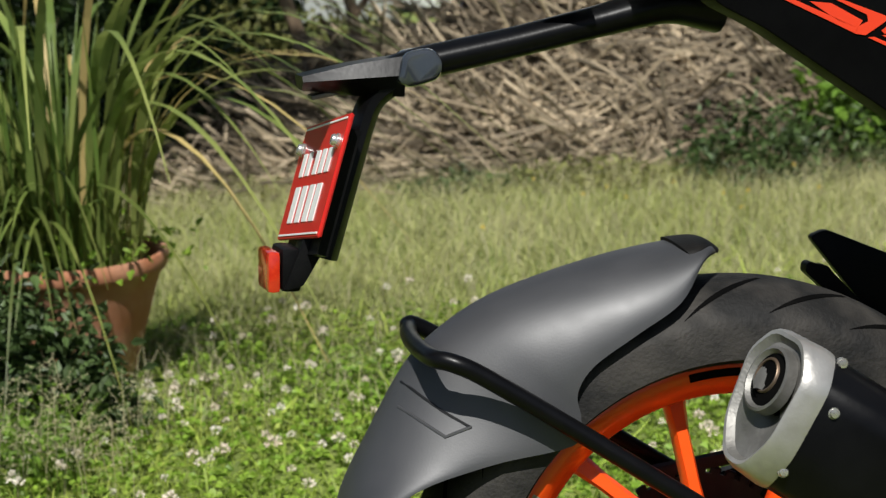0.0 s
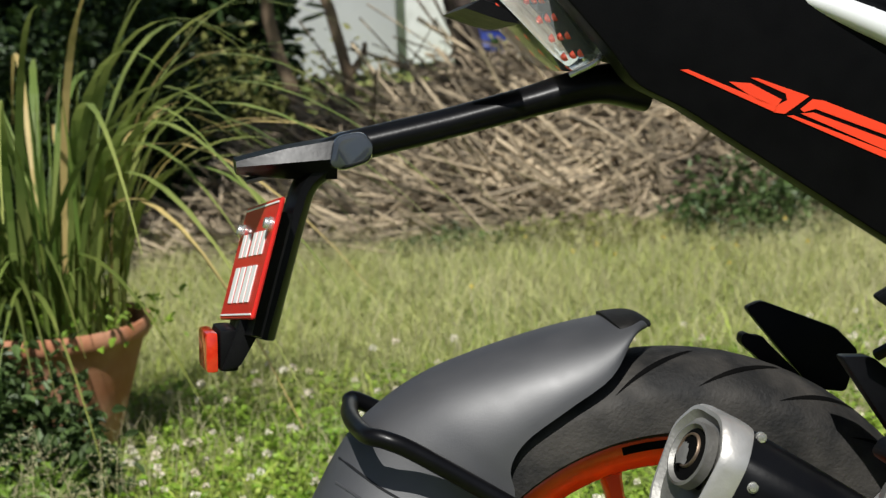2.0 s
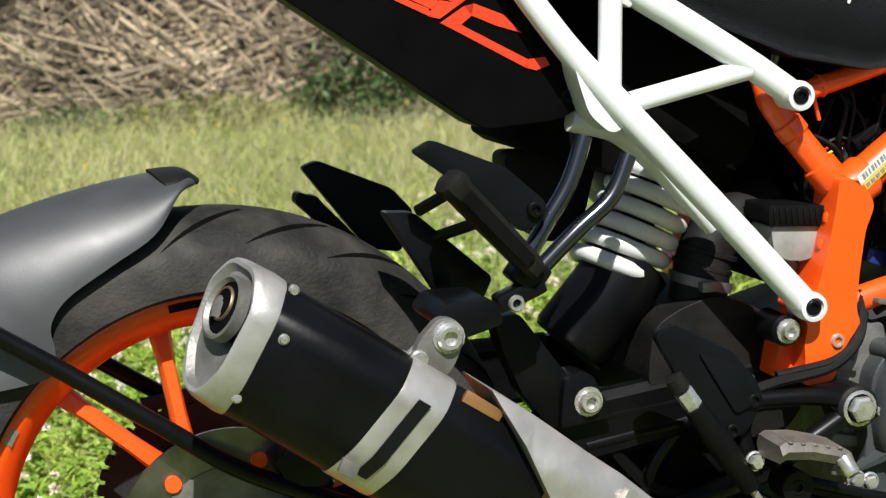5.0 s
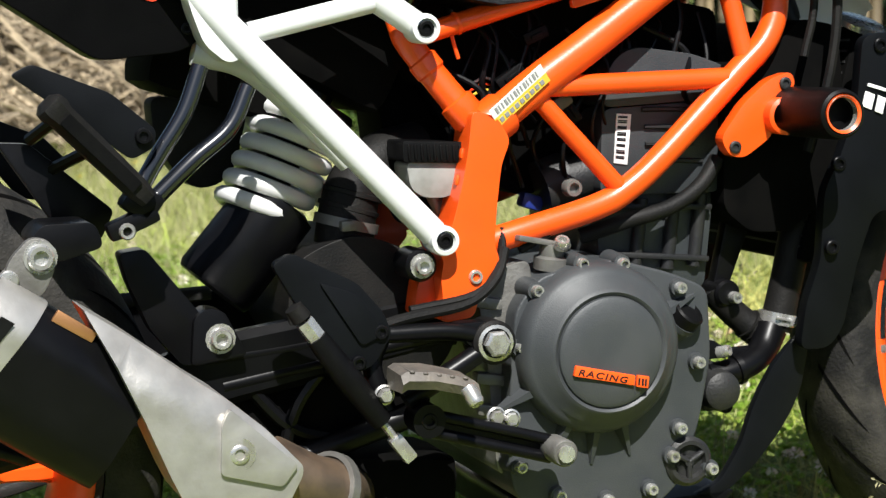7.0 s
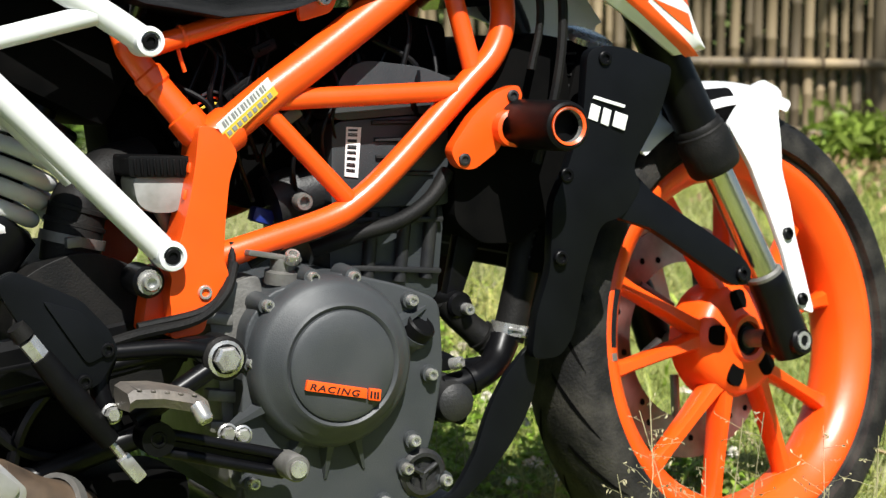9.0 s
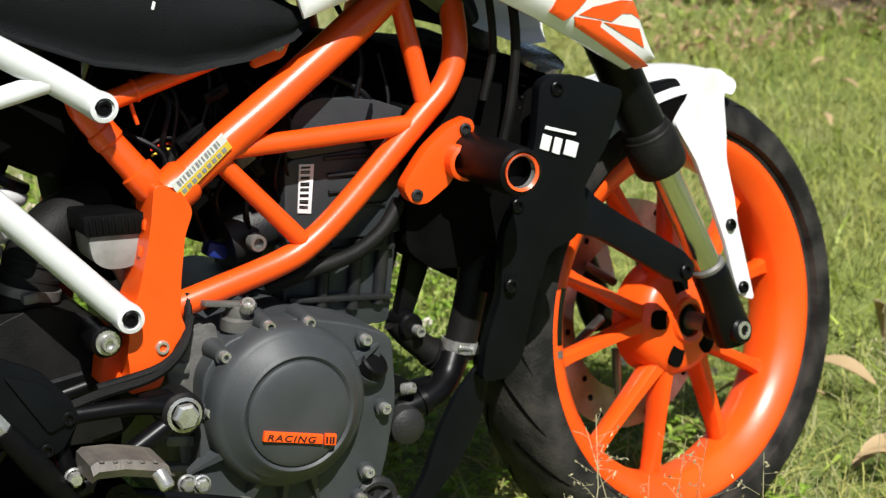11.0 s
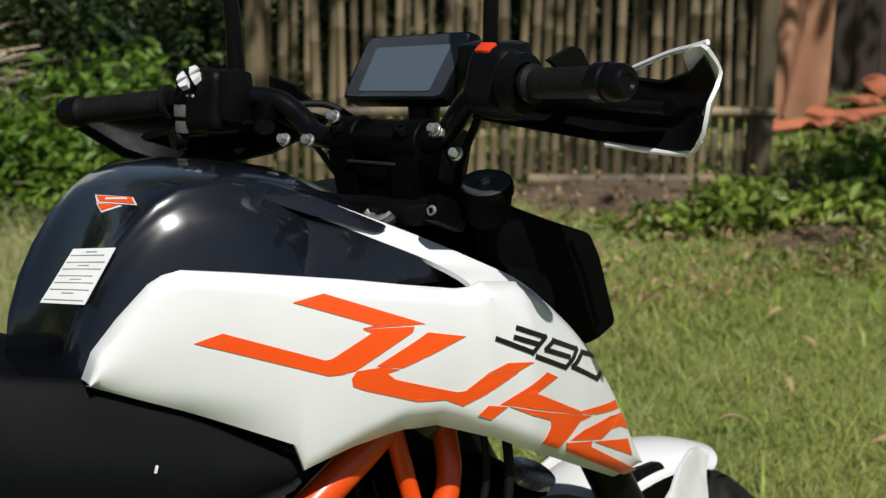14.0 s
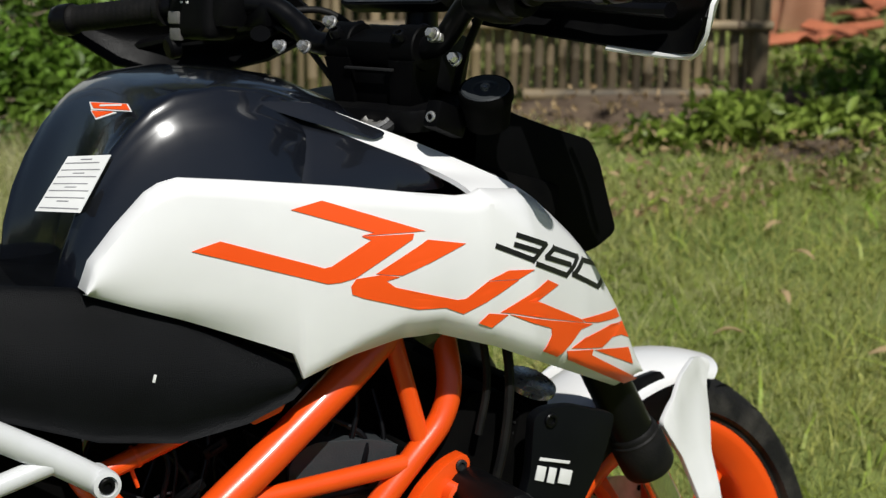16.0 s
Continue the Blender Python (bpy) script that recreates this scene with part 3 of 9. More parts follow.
trellis = part("main_frame", tube([(0.648, -0.150, 0.545), (0.72, -0.146, 0.592), (0.795, -0.138, 0.636), (0.92, -0.122, 0.715), (1.02, -0.085, 0.79), (1.07, -0.04, 0.84)], 0.0190, 16), ORANGE, bike, "orange steel trellis frame")
part("top_spar", tube([(0.648, 0.150, 0.545), (0.795, 0.138, 0.636), (0.92, 0.122, 0.715), (1.07, 0.04, 0.84)], 0.0205, 12), ORANGE, trellis)
LEG = [(0.640, 0.572), (0.665, 0.564), (0.678, 0.540), (0.667, 0.516), (0.659, 0.472), (0.655, 0.438), (0.660, 0.421), (0.650, 0.411), (0.638, 0.395), (0.629, 0.368), (0.594, 0.366), (0.598, 0.390), (0.597, 0.411), (0.602, 0.427), (0.590, 0.446), (0.611, 0.457), (0.619, 0.481), (0.626, 0.503), (0.634, 0.536)]
mirrored("side_plate", lambda: plate(rounded(LEG, 0.008), -0.174, -0.126, 0.013, seg=4), ORANGE, trellis)
mirrored("lower_lug", lambda: plate(rounded([(0.574, 0.372), (0.606, 0.370), (0.606, 0.420), (0.588, 0.428), (0.580, 0.400)], 0.006), -0.150, -0.118, 0.006), ORANGE, trellis)


def rear_up():
    bm = tube([(0.580, -0.120, 0.668), (0.590, -0.125, 0.648), (0.604, -0.128, 0.625), (0.655, -0.145, 0.551)], [0.008, 0.0140, 0.0138, 0.0155], 14)
    lathe([(0.0135, -0.010), (0.0160, -0.007), (0.0160, 0.007), (0.0135, 0.010)], 18, aim((0.610, -0.130, 0.617), (0.05, -0.02, -0.075)), bm)
    tube([(0.596, -0.128, 0.645), (0.70, -0.126, 0.670), (0.80, -0.12, 0.694)], 0.0105, 10, bm=bm)
    return bm


mirrored("rear_upright", rear_up, ORANGE, trellis)
part("spar_sleeve", lathe([(0.0200, -0.016), (0.0232, -0.013), (0.0236, 0.010), (0.0212, 0.014), (0.0200, 0.014)], 28, aim((0.672, -0.1480, 0.5600), (0.147, 0.012, 0.091))), ORANGE, trellis)
part("upright_sleeve", lathe([(0.0150, -0.012), (0.0182, -0.010), (0.0186, 0.012), (0.0160, 0.016)], 24, aim((0.641, -0.1405, 0.5715), (0.051, -0.017, -0.074))), ORANGE, trellis)
for x_, z_ in ((0.627, 0.529), (0.620, 0.503)):
    part("frame_tab", box((0.010, 0.008, 0.011), pose(x_ + 0.008, -0.156, z_, 0, 14, 0), 0.003), ORANGE, trellis)
mirrored("lower_tube", lambda: tube([(0.655, -0.145, 0.437), (0.70, -0.145, 0.446), (0.778, -0.142, 0.462), (0.815, -0.141, 0.478), (0.86, -0.140, 0.511), (0.945, -0.137, 0.585), (0.985, -0.133, 0.62), (1.003, -0.125, 0.66), (1.01, -0.10, 0.72)], 0.0138, 14), ORANGE, trellis)
mirrored("cross_tube", lambda: tube([(0.735, -0.143, 0.588), (0.945, -0.138, 0.583)], 0.0108, 12), ORANGE, trellis)
mirrored("diagonal_tube", lambda: tube([(0.716, -0.146, 0.582), (0.812, -0.142, 0.472)], 0.0100, 12), ORANGE, trellis)
mirrored("front_strut", lambda: tube([(0.938, -0.122, 0.725), (0.960, -0.136, 0.592)], 0.0105, 12), ORANGE, trellis)
part("mount_tab", plate(rounded([(0.765, 0.664), (0.80, 0.672), (0.812, 0.694), (0.79, 0.706), (0.765, 0.69)], 0.006), -0.14, -0.132, 0.002), ORANGE, trellis)
part("mount_bolt", bolt((0.792, -0.140, 0.687), RIGHT, 0.008, 0.006), STEEL, trellis)
bm = tube([(0.640, -0.118, 0.660), (0.643, -0.120, 0.640), (0.648, -0.118, 0.622)], 0.0022, 8)
lathe([(0.0115, -0.002), (0.0122, 0), (0.0115, 0.002)], 14, aim((0.645, -0.127, 0.657), (1, 0, 0.25)), bm)
part("cable_tie", bm, ORANGE_STICKER, trellis)
# identification label wrapped on the spar: white strip over a yellow one, with unreadable marks
S0, SD, SU = Vector((0.690, -0.169, 0.5835)), Vector((0.81, 0.055, 0.585)).normalized(), Vector((-0.55, -0.30, 0.76)).normalized()


def strip(u0, u1, v0, v1, lift, bm=None):
    bm = bm or bmesh.new()
    nn = SD.cross(SU).normalized()
    if nn.y > 0:
        nn = -nn
    q = [S0 + SD * u + SU * v + nn * lift for u, v in ((u0, v0), (u1, v0), (u1, v1), (u0, v1))]
    q += [p - nn * 0.0006 for p in q]
    v = [bm.verts.new(p) for p in q]
    for f in ((0, 1, 2, 3), (4, 7, 6, 5), (0, 4, 5, 1), (1, 5, 6, 2), (2, 6, 7, 3), (3, 7, 4, 0)):
        bm.faces.new([v[i] for i in f])
    return bm


lab = part("frame_label", strip(-0.036, 0.036, -0.0005, 0.011, 0.0040), PAPER, trellis, "white and yellow identification sticker")
part("yellow_strip", strip(-0.036, 0.036, -0.011, -0.0005, 0.0040), YELLOW, lab)
bm = bmesh.new()
for i in range(14):
    strip(-0.030 + 0.0043 * i, -0.030 + 0.0043 * i + 0.0014 + 0.0012 * (i % 3 == 0), 0.002, 0.009, 0.0045, bm)
for i in range(9):
    strip(-0.031 + 0.007 * i, -0.031 + 0.007 * i + 0.0045, -0.0085, -0.0035, 0.0045, bm)
part("label_print", bm, GREY_INK, lab)

# ---- rear suspension, intake and airbox ----
SLEEVE = Vector((-0.68, 0, -0.73)).normalized()
TOP = Vector((0.497, -0.050, 0.562))
axis = Vector((-0.029, 0, -0.048)).normalized()
shock = part("shock_absorber", lathe([(0.03, 0.010), (0.036, 0), (0.0420, 0.003), (0.0430, 0.106), (0.040, 0.112), (0, 0.112)], 40, aim((0.470, -0.055, 0.490), SLEEVE)), SATIN, bike, "rear shock absorber with a black sleeve")
side_v = axis.cross(Vector((0, 1, 0))).normalized()
up_v = axis.cross(side_v)
coil = []
for i in range(181):
    a = i / 32 * 2 * math.pi
    coil.append(TOP + axis * (-0.015 + 0.112 * i / 180) + (side_v * math.cos(a) + up_v * math.sin(a)) * 0.0405)
part("coil_spring", tube(coil, 0.0086, 10, steps=1), SPRING, shock, "light grey painted coil spring")
part("damper_rod", lathe([(0.018, -0.04), (0.018, 0.12)], 20, aim(TOP, axis)), SATIN, shock)
part("spring_collar", lathe([(0.02, 0), (0.045, 0), (0.047, 0.005), (0.045, 0.010), (0.02, 0.010)], 32, aim(TOP - axis * 0.03, axis)), SATIN, shock)
part("inner_mudguard", plate(rounded([(0.357, 0.602), (0.462, 0.594), (0.443, 0.527), (0.426, 0.507), (0.399, 0.503), (0.379, 0.520), (0.359, 0.558)], 0.012), 0.01, 0.05, 0.008), RUBBER, bike, "black inner mudguard behind the shock")
air = part("airbox", plate(rounded([(0.462, 0.43), (0.492, 0.446), (0.53, 0.456), (0.575, 0.44), (0.628, 0.395), (0.63, 0.335), (0.60, 0.30), (0.50, 0.31), (0.452, 0.36)], 0.03, 5), -0.115, 0.08, 0.03, seg=4), RUBBER, bike, "black rubber airbox")
elbow = part("intake_elbow", tube([(0.528, -0.075, 0.440), (0.533, -0.075, 0.468), (0.545, -0.072, 0.500), (0.575, -0.066, 0.523), (0.62, -0.05, 0.53)], [0.031, 0.030, 0.029, 0.029, 0.029], 20), RUBBER, air, "ribbed intake elbow")
bm = bmesh.new()
for k, z in enumerate((0.478, 0.492)):
    lathe([(0.029, -0.003), (0.032, -0.002), (0.032, 0.002), (0.029, 0.003)], 26, aim((0.536 + 0.006 * k, -0.073, z), (0.35, 0, 1)), bm)
part("elbow_rib", bm, RUBBER, elbow)
bm = lathe([(0.030, -0.005), (0.0335, -0.005), (0.0335, 0.005), (0.030, 0.005)], 28, aim((0.532, -0.075, 0.463), (0.3, 0, 1)))
box((0.016, 0.012, 0.011), pose(0.524, -0.110, 0.464), 0.003, bm)
part("hose_clamp", bm, CAST, elbow, "dusty steel hose clamp")
res = part("brake_fluid_reservoir", plate(rounded([(0.578, 0.525), (0.636, 0.519), (0.632, 0.494), (0.618, 0.486), (0.594, 0.488), (0.581, 0.498)], 0.008), -0.145, -0.100, 0.006), CLOUDY, bike, "milky brake fluid reservoir")
part("cap", plate(rounded([(0.574, 0.546), (0.640, 0.540), (0.640, 0.519), (0.574, 0.525)], 0.004), -0.150, -0.096, 0.004), BLACK, res)
bm = bmesh.new()
for i in range(9):
    box((0.003, 0.003, 0.016), pose(0.580 + i * 0.0066, -0.1505, 0.5345 - 0.0006 * i), 0.0008, bm, 1)
part("cap_rib", bm, BLACK, res)
part("outlet", tube([(0.61, -0.12, 0.49), (0.618, -0.118, 0.472), (0.63, -0.10, 0.45)], 0.007, 10), CAST, res)
part("frame_bolt", bolt((0.577, -0.178, 0.425), RIGHT, 0.009, 0.009, washer=0.0125), STEEL, trellis)
part("bolt_boss", lathe([(0, 0.03), (0.016, 0.03), (0.016, -0.012), (0.014, -0.0145), (0, -0.0145)], 24, Matrix.Translation((0.577, -0.163, 0.425))), SATIN, trellis)
# near-black filler boxes: the frame hollow's shade as colour, with electrics and loom
part("battery_shade_box", box((0.10, 0.12, 0.09), pose(0.66, 0.0, 0.63, 0, 18, 0), 0.012), DARK, bike, "near-black box darkening the battery bay")
part("electrics_shade_box", box((0.16, 0.16, 0.10), pose(0.74, 0.01, 0.66, 0, -20, 0), 0.02), DARK, bike, "near-black box darkening the electrics bay")
part("under_seat_shade_box", box((0.22, 0.20, 0.10), pose(0.50, 0.0, 0.665, 0, 30, 0), 0.02), DARK, bike, "near-black box darkening the space under the seat")
part("tool_bay_shade_box", box((0.14, 0.15, 0.10), pose(0.42, 0.01, 0.64, 0, 20, 0), 0.02), DARK, bike)
# Two near-black plates added to fill the remaining gaps with shade.
part("frame_hollow_shade", plate(rounded([(0.6072, 0.6348), (0.728, 0.6737), (0.8685, 0.6782), (0.9674, 0.6548), (0.9689, 0.5749), (0.8339, 0.5605), (0.805, 0.500), (0.770, 0.490), (0.740, 0.470), (0.715, 0.478), (0.690, 0.500), (0.655, 0.540)], 0.012), -0.055, 0.07, 0.012, seg=2), DARK, bike, "near-black plate darkening the hollow behind the frame")
part("shock_gap_shade", plate(rounded([(0.5934, 0.6474), (0.6626, 0.649), (0.676, 0.5486), (0.668, 0.4485), (0.6275, 0.4406), (0.600, 0.500), (0.592, 0.5267), (0.588, 0.5847)], 0.012), -0.030, 0.06, 0.01), DARK, bike, "near-black plate darkening the gap behind the shock")
rng = random.Random(4)
for i in range(26):
    x0, z0 = 0.655 + 0.0105 * i, 0.560 + 0.085 * rng.random()
    dx, dz = rng.uniform(-0.05, 0.05), rng.uniform(0.05, 0.12)
    yy = -0.078 - 0.035 * rng.random()
    part("cable", tube([(x0 + dx, yy + 0.02, z0 + dz * 0.6), (x0 + dx * 0.3 + 0.01, yy, z0 + 0.01), (x0 - 0.01, yy - 0.005, z0 - dz * 0.5), (x0 + 0.02 * rng.random(), yy + 0.015, z0 - dz)], 0.0018 + 0.0018 * rng.random(), 8), SATIN, bike)
for x, z, w, r in ((0.705, 0.600, 0.034, -32), (0.735, 0.640, 0.028, -20), (0.690, 0.548, 0.022, 25), (0.770, 0.560, 0.026, 60)):
    plug = part("wire_connector", box((w, 0.014, 0.013), pose(x, -0.108, z, 0, r, 0), 0.003), BLACK, bike, "black wiring connector")
    part("connector_ridge", box((w * 0.5, 0.003, 0.004), pose(x, -0.1160, z, 0, r, 0), 0.001), BLACK, plug)
for i, z in enumerate((0.582, 0.588, 0.594)):
    part("coloured_wire", tube([(0.668, -0.092, z), (0.680, -0.098, z + 0.006), (0.694, -0.092, z + 0.003)], 0.0014, 6), (YELLOW, RED_STICKER, PAPER)[i], bike)
part("hollow_hose", tube([(0.650, -0.085, 0.505), (0.672, -0.10, 0.545), (0.690, -0.10, 0.585), (0.715, -0.095, 0.615)], 0.0060, 10), RUBBER, bike)
part("throttle_bolt", bolt((0.762, -0.118, 0.482), RIGHT, 0.010, 0.010), CAST, bike)
part("connector", box((0.024, 0.02, 0.016), pose(0.738, -0.062, 0.466, 0, 20, 0), 0.004), BLUE, bike, "blue plastic connector")
part("throttle_body", lathe([(0, -0.02), (0.03, -0.02), (0.032, 0.01), (0.026, 0.012), (0.026, 0.05), (0, 0.05)], 24, aim((0.765, -0.07, 0.482), (0.9, 0, 0.2))), ENGINE_DARK, bike, "throttle body")
# ---- engine ----
CASE = [(0.655, 0.225), (0.660, 0.182), (0.690, 0.163), (0.812, 0.150), (0.842, 0.172), (0.868, 0.235), (0.884, 0.300), (0.884, 0.372), (0.842, 0.392), (0.78, 0.412), (0.70, 0.402), (0.672, 0.372), (0.664, 0.315)]
engine = part("engine", plate(rounded(CASE, 0.014), -0.176, 0.13, 0.010, seg=3), ENGINE, bike, "grey single-cylinder engine")
CC = Vector((0.755, 0, 0.325))
CM = Matrix.Translation(CC)
cover = part("clutch_cover", lathe([(0.087, -0.150), (0.087, -0.186), (0.083, -0.196), (0.078, -0.200), (0.074, -0.2015), (0.064, -0.216), (0.060, -0.2185), (0.0575, -0.2170), (0.056, -0.2155), (0.055, -0.2185), (0.050, -0.2215), (0.03, -0.2228), (0, -0.2230)], 72, CM), ENGINE, engine, "round grey clutch cover")
for a in (3.60, 4.25, 4.62, 4.98, 0.35):
    c, s = math.cos(a), math.sin(a)
    rings = []
    for t, w in ((0, 0.010), (1, 0.003)):
        p = CC + Vector((c, 0, s)) * (0.080 + 0.040 * t)
        side = Vector((-s, 0, c))
        rings.append([p - side * w + Vector((0, -0.172, 0)), p + side * w + Vector((0, -0.172, 0)), p + side * w * 0.4 + Vector((0, -0.192 + 0.014 * t, 0)), p - side * w * 0.4 + Vector((0, -0.192 + 0.014 * t, 0))])
    part("cover_rib", loft(rings), ENGINE, engine)
# orange badge with its raised word, and a plain end block
bm = plate([(0.7135, 0.3175), (0.776, 0.3005), (0.7745, 0.2905), (0.7105, 0.3075)], -0.2262, -0.2215, 0.0008)
badge = part("badge", bm, ORANGE_STICKER, cover, "orange bar badge")
bm = plate([(0.7785, 0.3005), (0.791, 0.2975), (0.789, 0.2860), (0.7765, 0.2890)], -0.2262, -0.2215, 0.0008)
part("badge_end", bm, ORANGE_STICKER, cover)
bm = bmesh.new()
for x in (0.7790, 0.7828, 0.7860):
    z = 0.2978 - (x - 0.7790) * 0.27
    plate([(x, z), (x + 0.0020, z - 0.0005), (x + 0.0010, z - 0.0075), (x - 0.0010, z - 0.0070)], -0.2268, -0.2258, 0, bm=bm)
part("end_mark", bm, INK, badge)
word = bpy.data.curves.new("word", "FONT")
word.body = "RACING"
word.size = 0.0098
word.shear = 0.15
word.offset = 0.0001
word.space_character = 1.22
word.extrude = 0.0004
holder = bpy.data.objects.new("word", word)
scene.collection.objects.link(holder)
flat = bpy.data.meshes.new_from_object(holder.evaluated_get(bpy.context.evaluated_depsgraph_get()))
bpy.data.objects.remove(holder)
bm = bmesh.new()
bm.from_mesh(flat)
bmesh.ops.transform(bm, matrix=Matrix.Translation((0.7142, -0.2264, 0.3082)) @ Matrix.Rotation(radians(15.2), 4, "Y") @ Matrix.Rotation(radians(90), 4, "X") @ Matrix.Diagonal((1.28, 0.90, 1, 1)), verts=bm.verts)
part("lettering", bm, INK, badge, "dark raised lettering")
for x, z in ((0.743, 0.411), (0.787, 0.407), (0.849, 0.376), (0.693, 0.389), (0.673, 0.334), (0.866, 0.297), (0.842, 0.231), (0.832, 0.203), (0.875, 0.184), (0.806, 0.172), (0.758, 0.167), (0.705, 0.179), (0.665, 0.214)):
    part("case_boss", lathe([(0, 0.03), (0.0115, 0.03), (0.0090, -0.004), (0, -0.004)], 16, Matrix.Translation((x, -0.178, z))), ENGINE, engine)
    part("case_bolt", bolt((x, -0.181, z), RIGHT, 0.0062, 0.009), STEEL, engine)
oil = part("oil_filter_cover", lathe([(0, -0.150), (0.026, -0.150), (0.026, -0.178), (0.022, -0.182), (0.018, -0.182), (0.016, -0.176), (0.006, -0.176), (0.005, -0.181), (0, -0.181)], 32, Matrix.Translation((0.852, 0, 0.194))), ENGINE_DARK, engine, "dark oil filter cover")
bm = bmesh.new()
for k in range(3):
    a = 0.5 + 2 * math.pi * k / 3
    tube([(0.852, -0.179, 0.194), (0.852 + 0.018 * math.cos(a), -0.179, 0.194 + 0.018 * math.sin(a))], 0.003, 8, bm=bm)
part("cover_spoke", bm, ENGINE_DARK, oil)
NECK = aim((0.8440, -0.166, 0.3290), (0.42, -0.60, 0.68))
part("filler_neck", lathe([(0, -0.012), (0.0150, -0.012), (0.0150, 0.012), (0.0185, 0.014), (0.0185, 0.020), (0, 0.020)], 28, NECK), ENGINE, engine)
filler = part("oil_filler_cap", lathe([(0, 0.020), (0.0172, 0.020), (0.0172, 0.032), (0.0150, 0.034), (0.0140, 0.031), (0, 0.031)], 28, NECK), BLACK, engine, "black oil filler cap")
part("cap_grip", box((0.028, 0.005, 0.008), NECK @ pose(0, 0, 0.033, 0, 0, 30), 0.0015), BLACK, filler)
cyl = part("cylinder", plate(rounded([(0.795, 0.37), (0.800, 0.475), (0.934, 0.462), (0.918, 0.36)], 0.01), -0.098, 0.10, 0.008), HEAD_GREY, engine, "dark grey cast cylinder")
bm = bmesh.new()
for x in (0.836, 0.874, 0.905):
    tube([(x, -0.100, 0.385), (x + 0.012, -0.102, 0.462)], 0.0075, 10, bm=bm)
box((0.122, 0.012, 0.006), pose(0.866, -0.103, 0.452, 0, 5, 0), 0.002, bm)
box((0.122, 0.012, 0.006), pose(0.860, -0.103, 0.40, 0, 8, 0), 0.002, bm)
part("cylinder_rib", bm, ENGINE_DARK, cyl)
head = part("cylinder_head", plate(rounded([(0.7966, 0.470), (0.8040, 0.560), (0.940, 0.560), (0.936, 0.462)], 0.012), -0.112, 0.11, 0.006), HEAD_GREY, engine, "dark grey cylinder head")
part("valve_cover", plate(rounded([(0.8035, 0.561), (0.8101, 0.5925), (0.8174, 0.6065), (0.8309, 0.6173), (0.8491, 0.6208), (0.9102, 0.6099), (0.9457, 0.595), (0.955, 0.580), (0.948, 0.561)], 0.012), -0.1135, 0.105, 0.012, seg=4), HEAD_GREY, head)
bm = bmesh.new()
for z in (0.538, 0.520):
    tube([(0.850, -0.114, z), (0.905, -0.114, z - 0.004)], 0.0022, 6, bm=bm)
for z in (0.556, 0.502):
    tube([(0.848, -0.1135, z), (0.872, -0.1150, z - 0.001), (0.915, -0.1135, z - 0.005)], 0.0026, 6, bm=bm)
part("cast_rib", bm, ENGINE_DARK, head)
bar = part("barcode_label", plate([(0.8195, 0.554), (0.836, 0.552), (0.8285, 0.500), (0.8135, 0.503)], -0.1138, -0.111, 0.0003), PAPER, head, "white barcode sticker")
bm = bmesh.new()
for i in range(15):
    t0 = (i + 0.4 * (i % 2)) / 15.5
    t1 = t0 + (0.030 if i % 3 else 0.048)
    q = [(0.8195 - 0.006 * t0 + 0.0015, 0.5515 - 0.047 * t0), (0.8315 - 0.0068 * t0, 0.5505 - 0.048 * t0), (0.8315 - 0.0068 * t1, 0.5505 - 0.048 * t1), (0.8195 - 0.006 * t1 + 0.0015, 0.5515 - 0.047 * t1)]
    plate(q, -0.1142, -0.1136, 0, bm=bm)
part("barcode_print", bm, INK, bar)
part("spark_cover", box((0.02, 0.008, 0.014), pose(0.757, -0.12, 0.571, 0, -30, 0), 0.003), CAST, bike)
# clutch arm and cable on the case
bm = lathe([(0, 0), (0.018, 0), (0.018, 0.012), (0.013, 0.014), (0.013, 0.026), (0, 0.026)], 24, aim((0.722, -0.15, 0.405), (0.1, -0.1, 1)))
box((0.062, 0.016, 0.006), pose(0.712, -0.155, 0.434, 0, 14, 10), 0.002, bm)
part("clutch_arm", bm, CAST, engine, "dusty clutch release arm")
part("clutch_arm_bolt", bolt((0.728, -0.168, 0.430), (0, -0.6, 0.8), 0.008, 0.008), STEEL, engine)
part("clutch_cable", tube([(0.690, -0.150, 0.427), (0.74, -0.148, 0.449), (0.80, -0.140, 0.468), (0.87, -0.125, 0.50)], 0.0045, 8), RUBBER, bike)
part("breather_hose", tube([(0.93, -0.118, 0.498), (0.905, -0.125, 0.472), (0.868, -0.128, 0.453), (0.82, -0.126, 0.443), (0.77, -0.115, 0.43)], 0.0085, 12), RUBBER, bike)
# sprocket-side casting behind the cover
bm = plate(rounded([(0.640, 0.405), (0.700, 0.418), (0.705, 0.33), (0.690, 0.20), (0.652, 0.20), (0.648, 0.33)], 0.012), -0.150, 0.10, 0.008)
part("rear_case", bm, CAST, engine, "dusty aluminium rear case")
for z in (0.378, 0.345, 0.30, 0.268):
    part("case_lug", box((0.034, 0.02, 0.012), pose(0.650, -0.148, z, 0, 12, 0), 0.004), CAST, engine)
for p in ((0.633, -0.165, 0.408), (0.655, -0.165, 0.262)):
    part("case_bolt", bolt(p, RIGHT, 0.0075, 0.012), STEEL, engine)
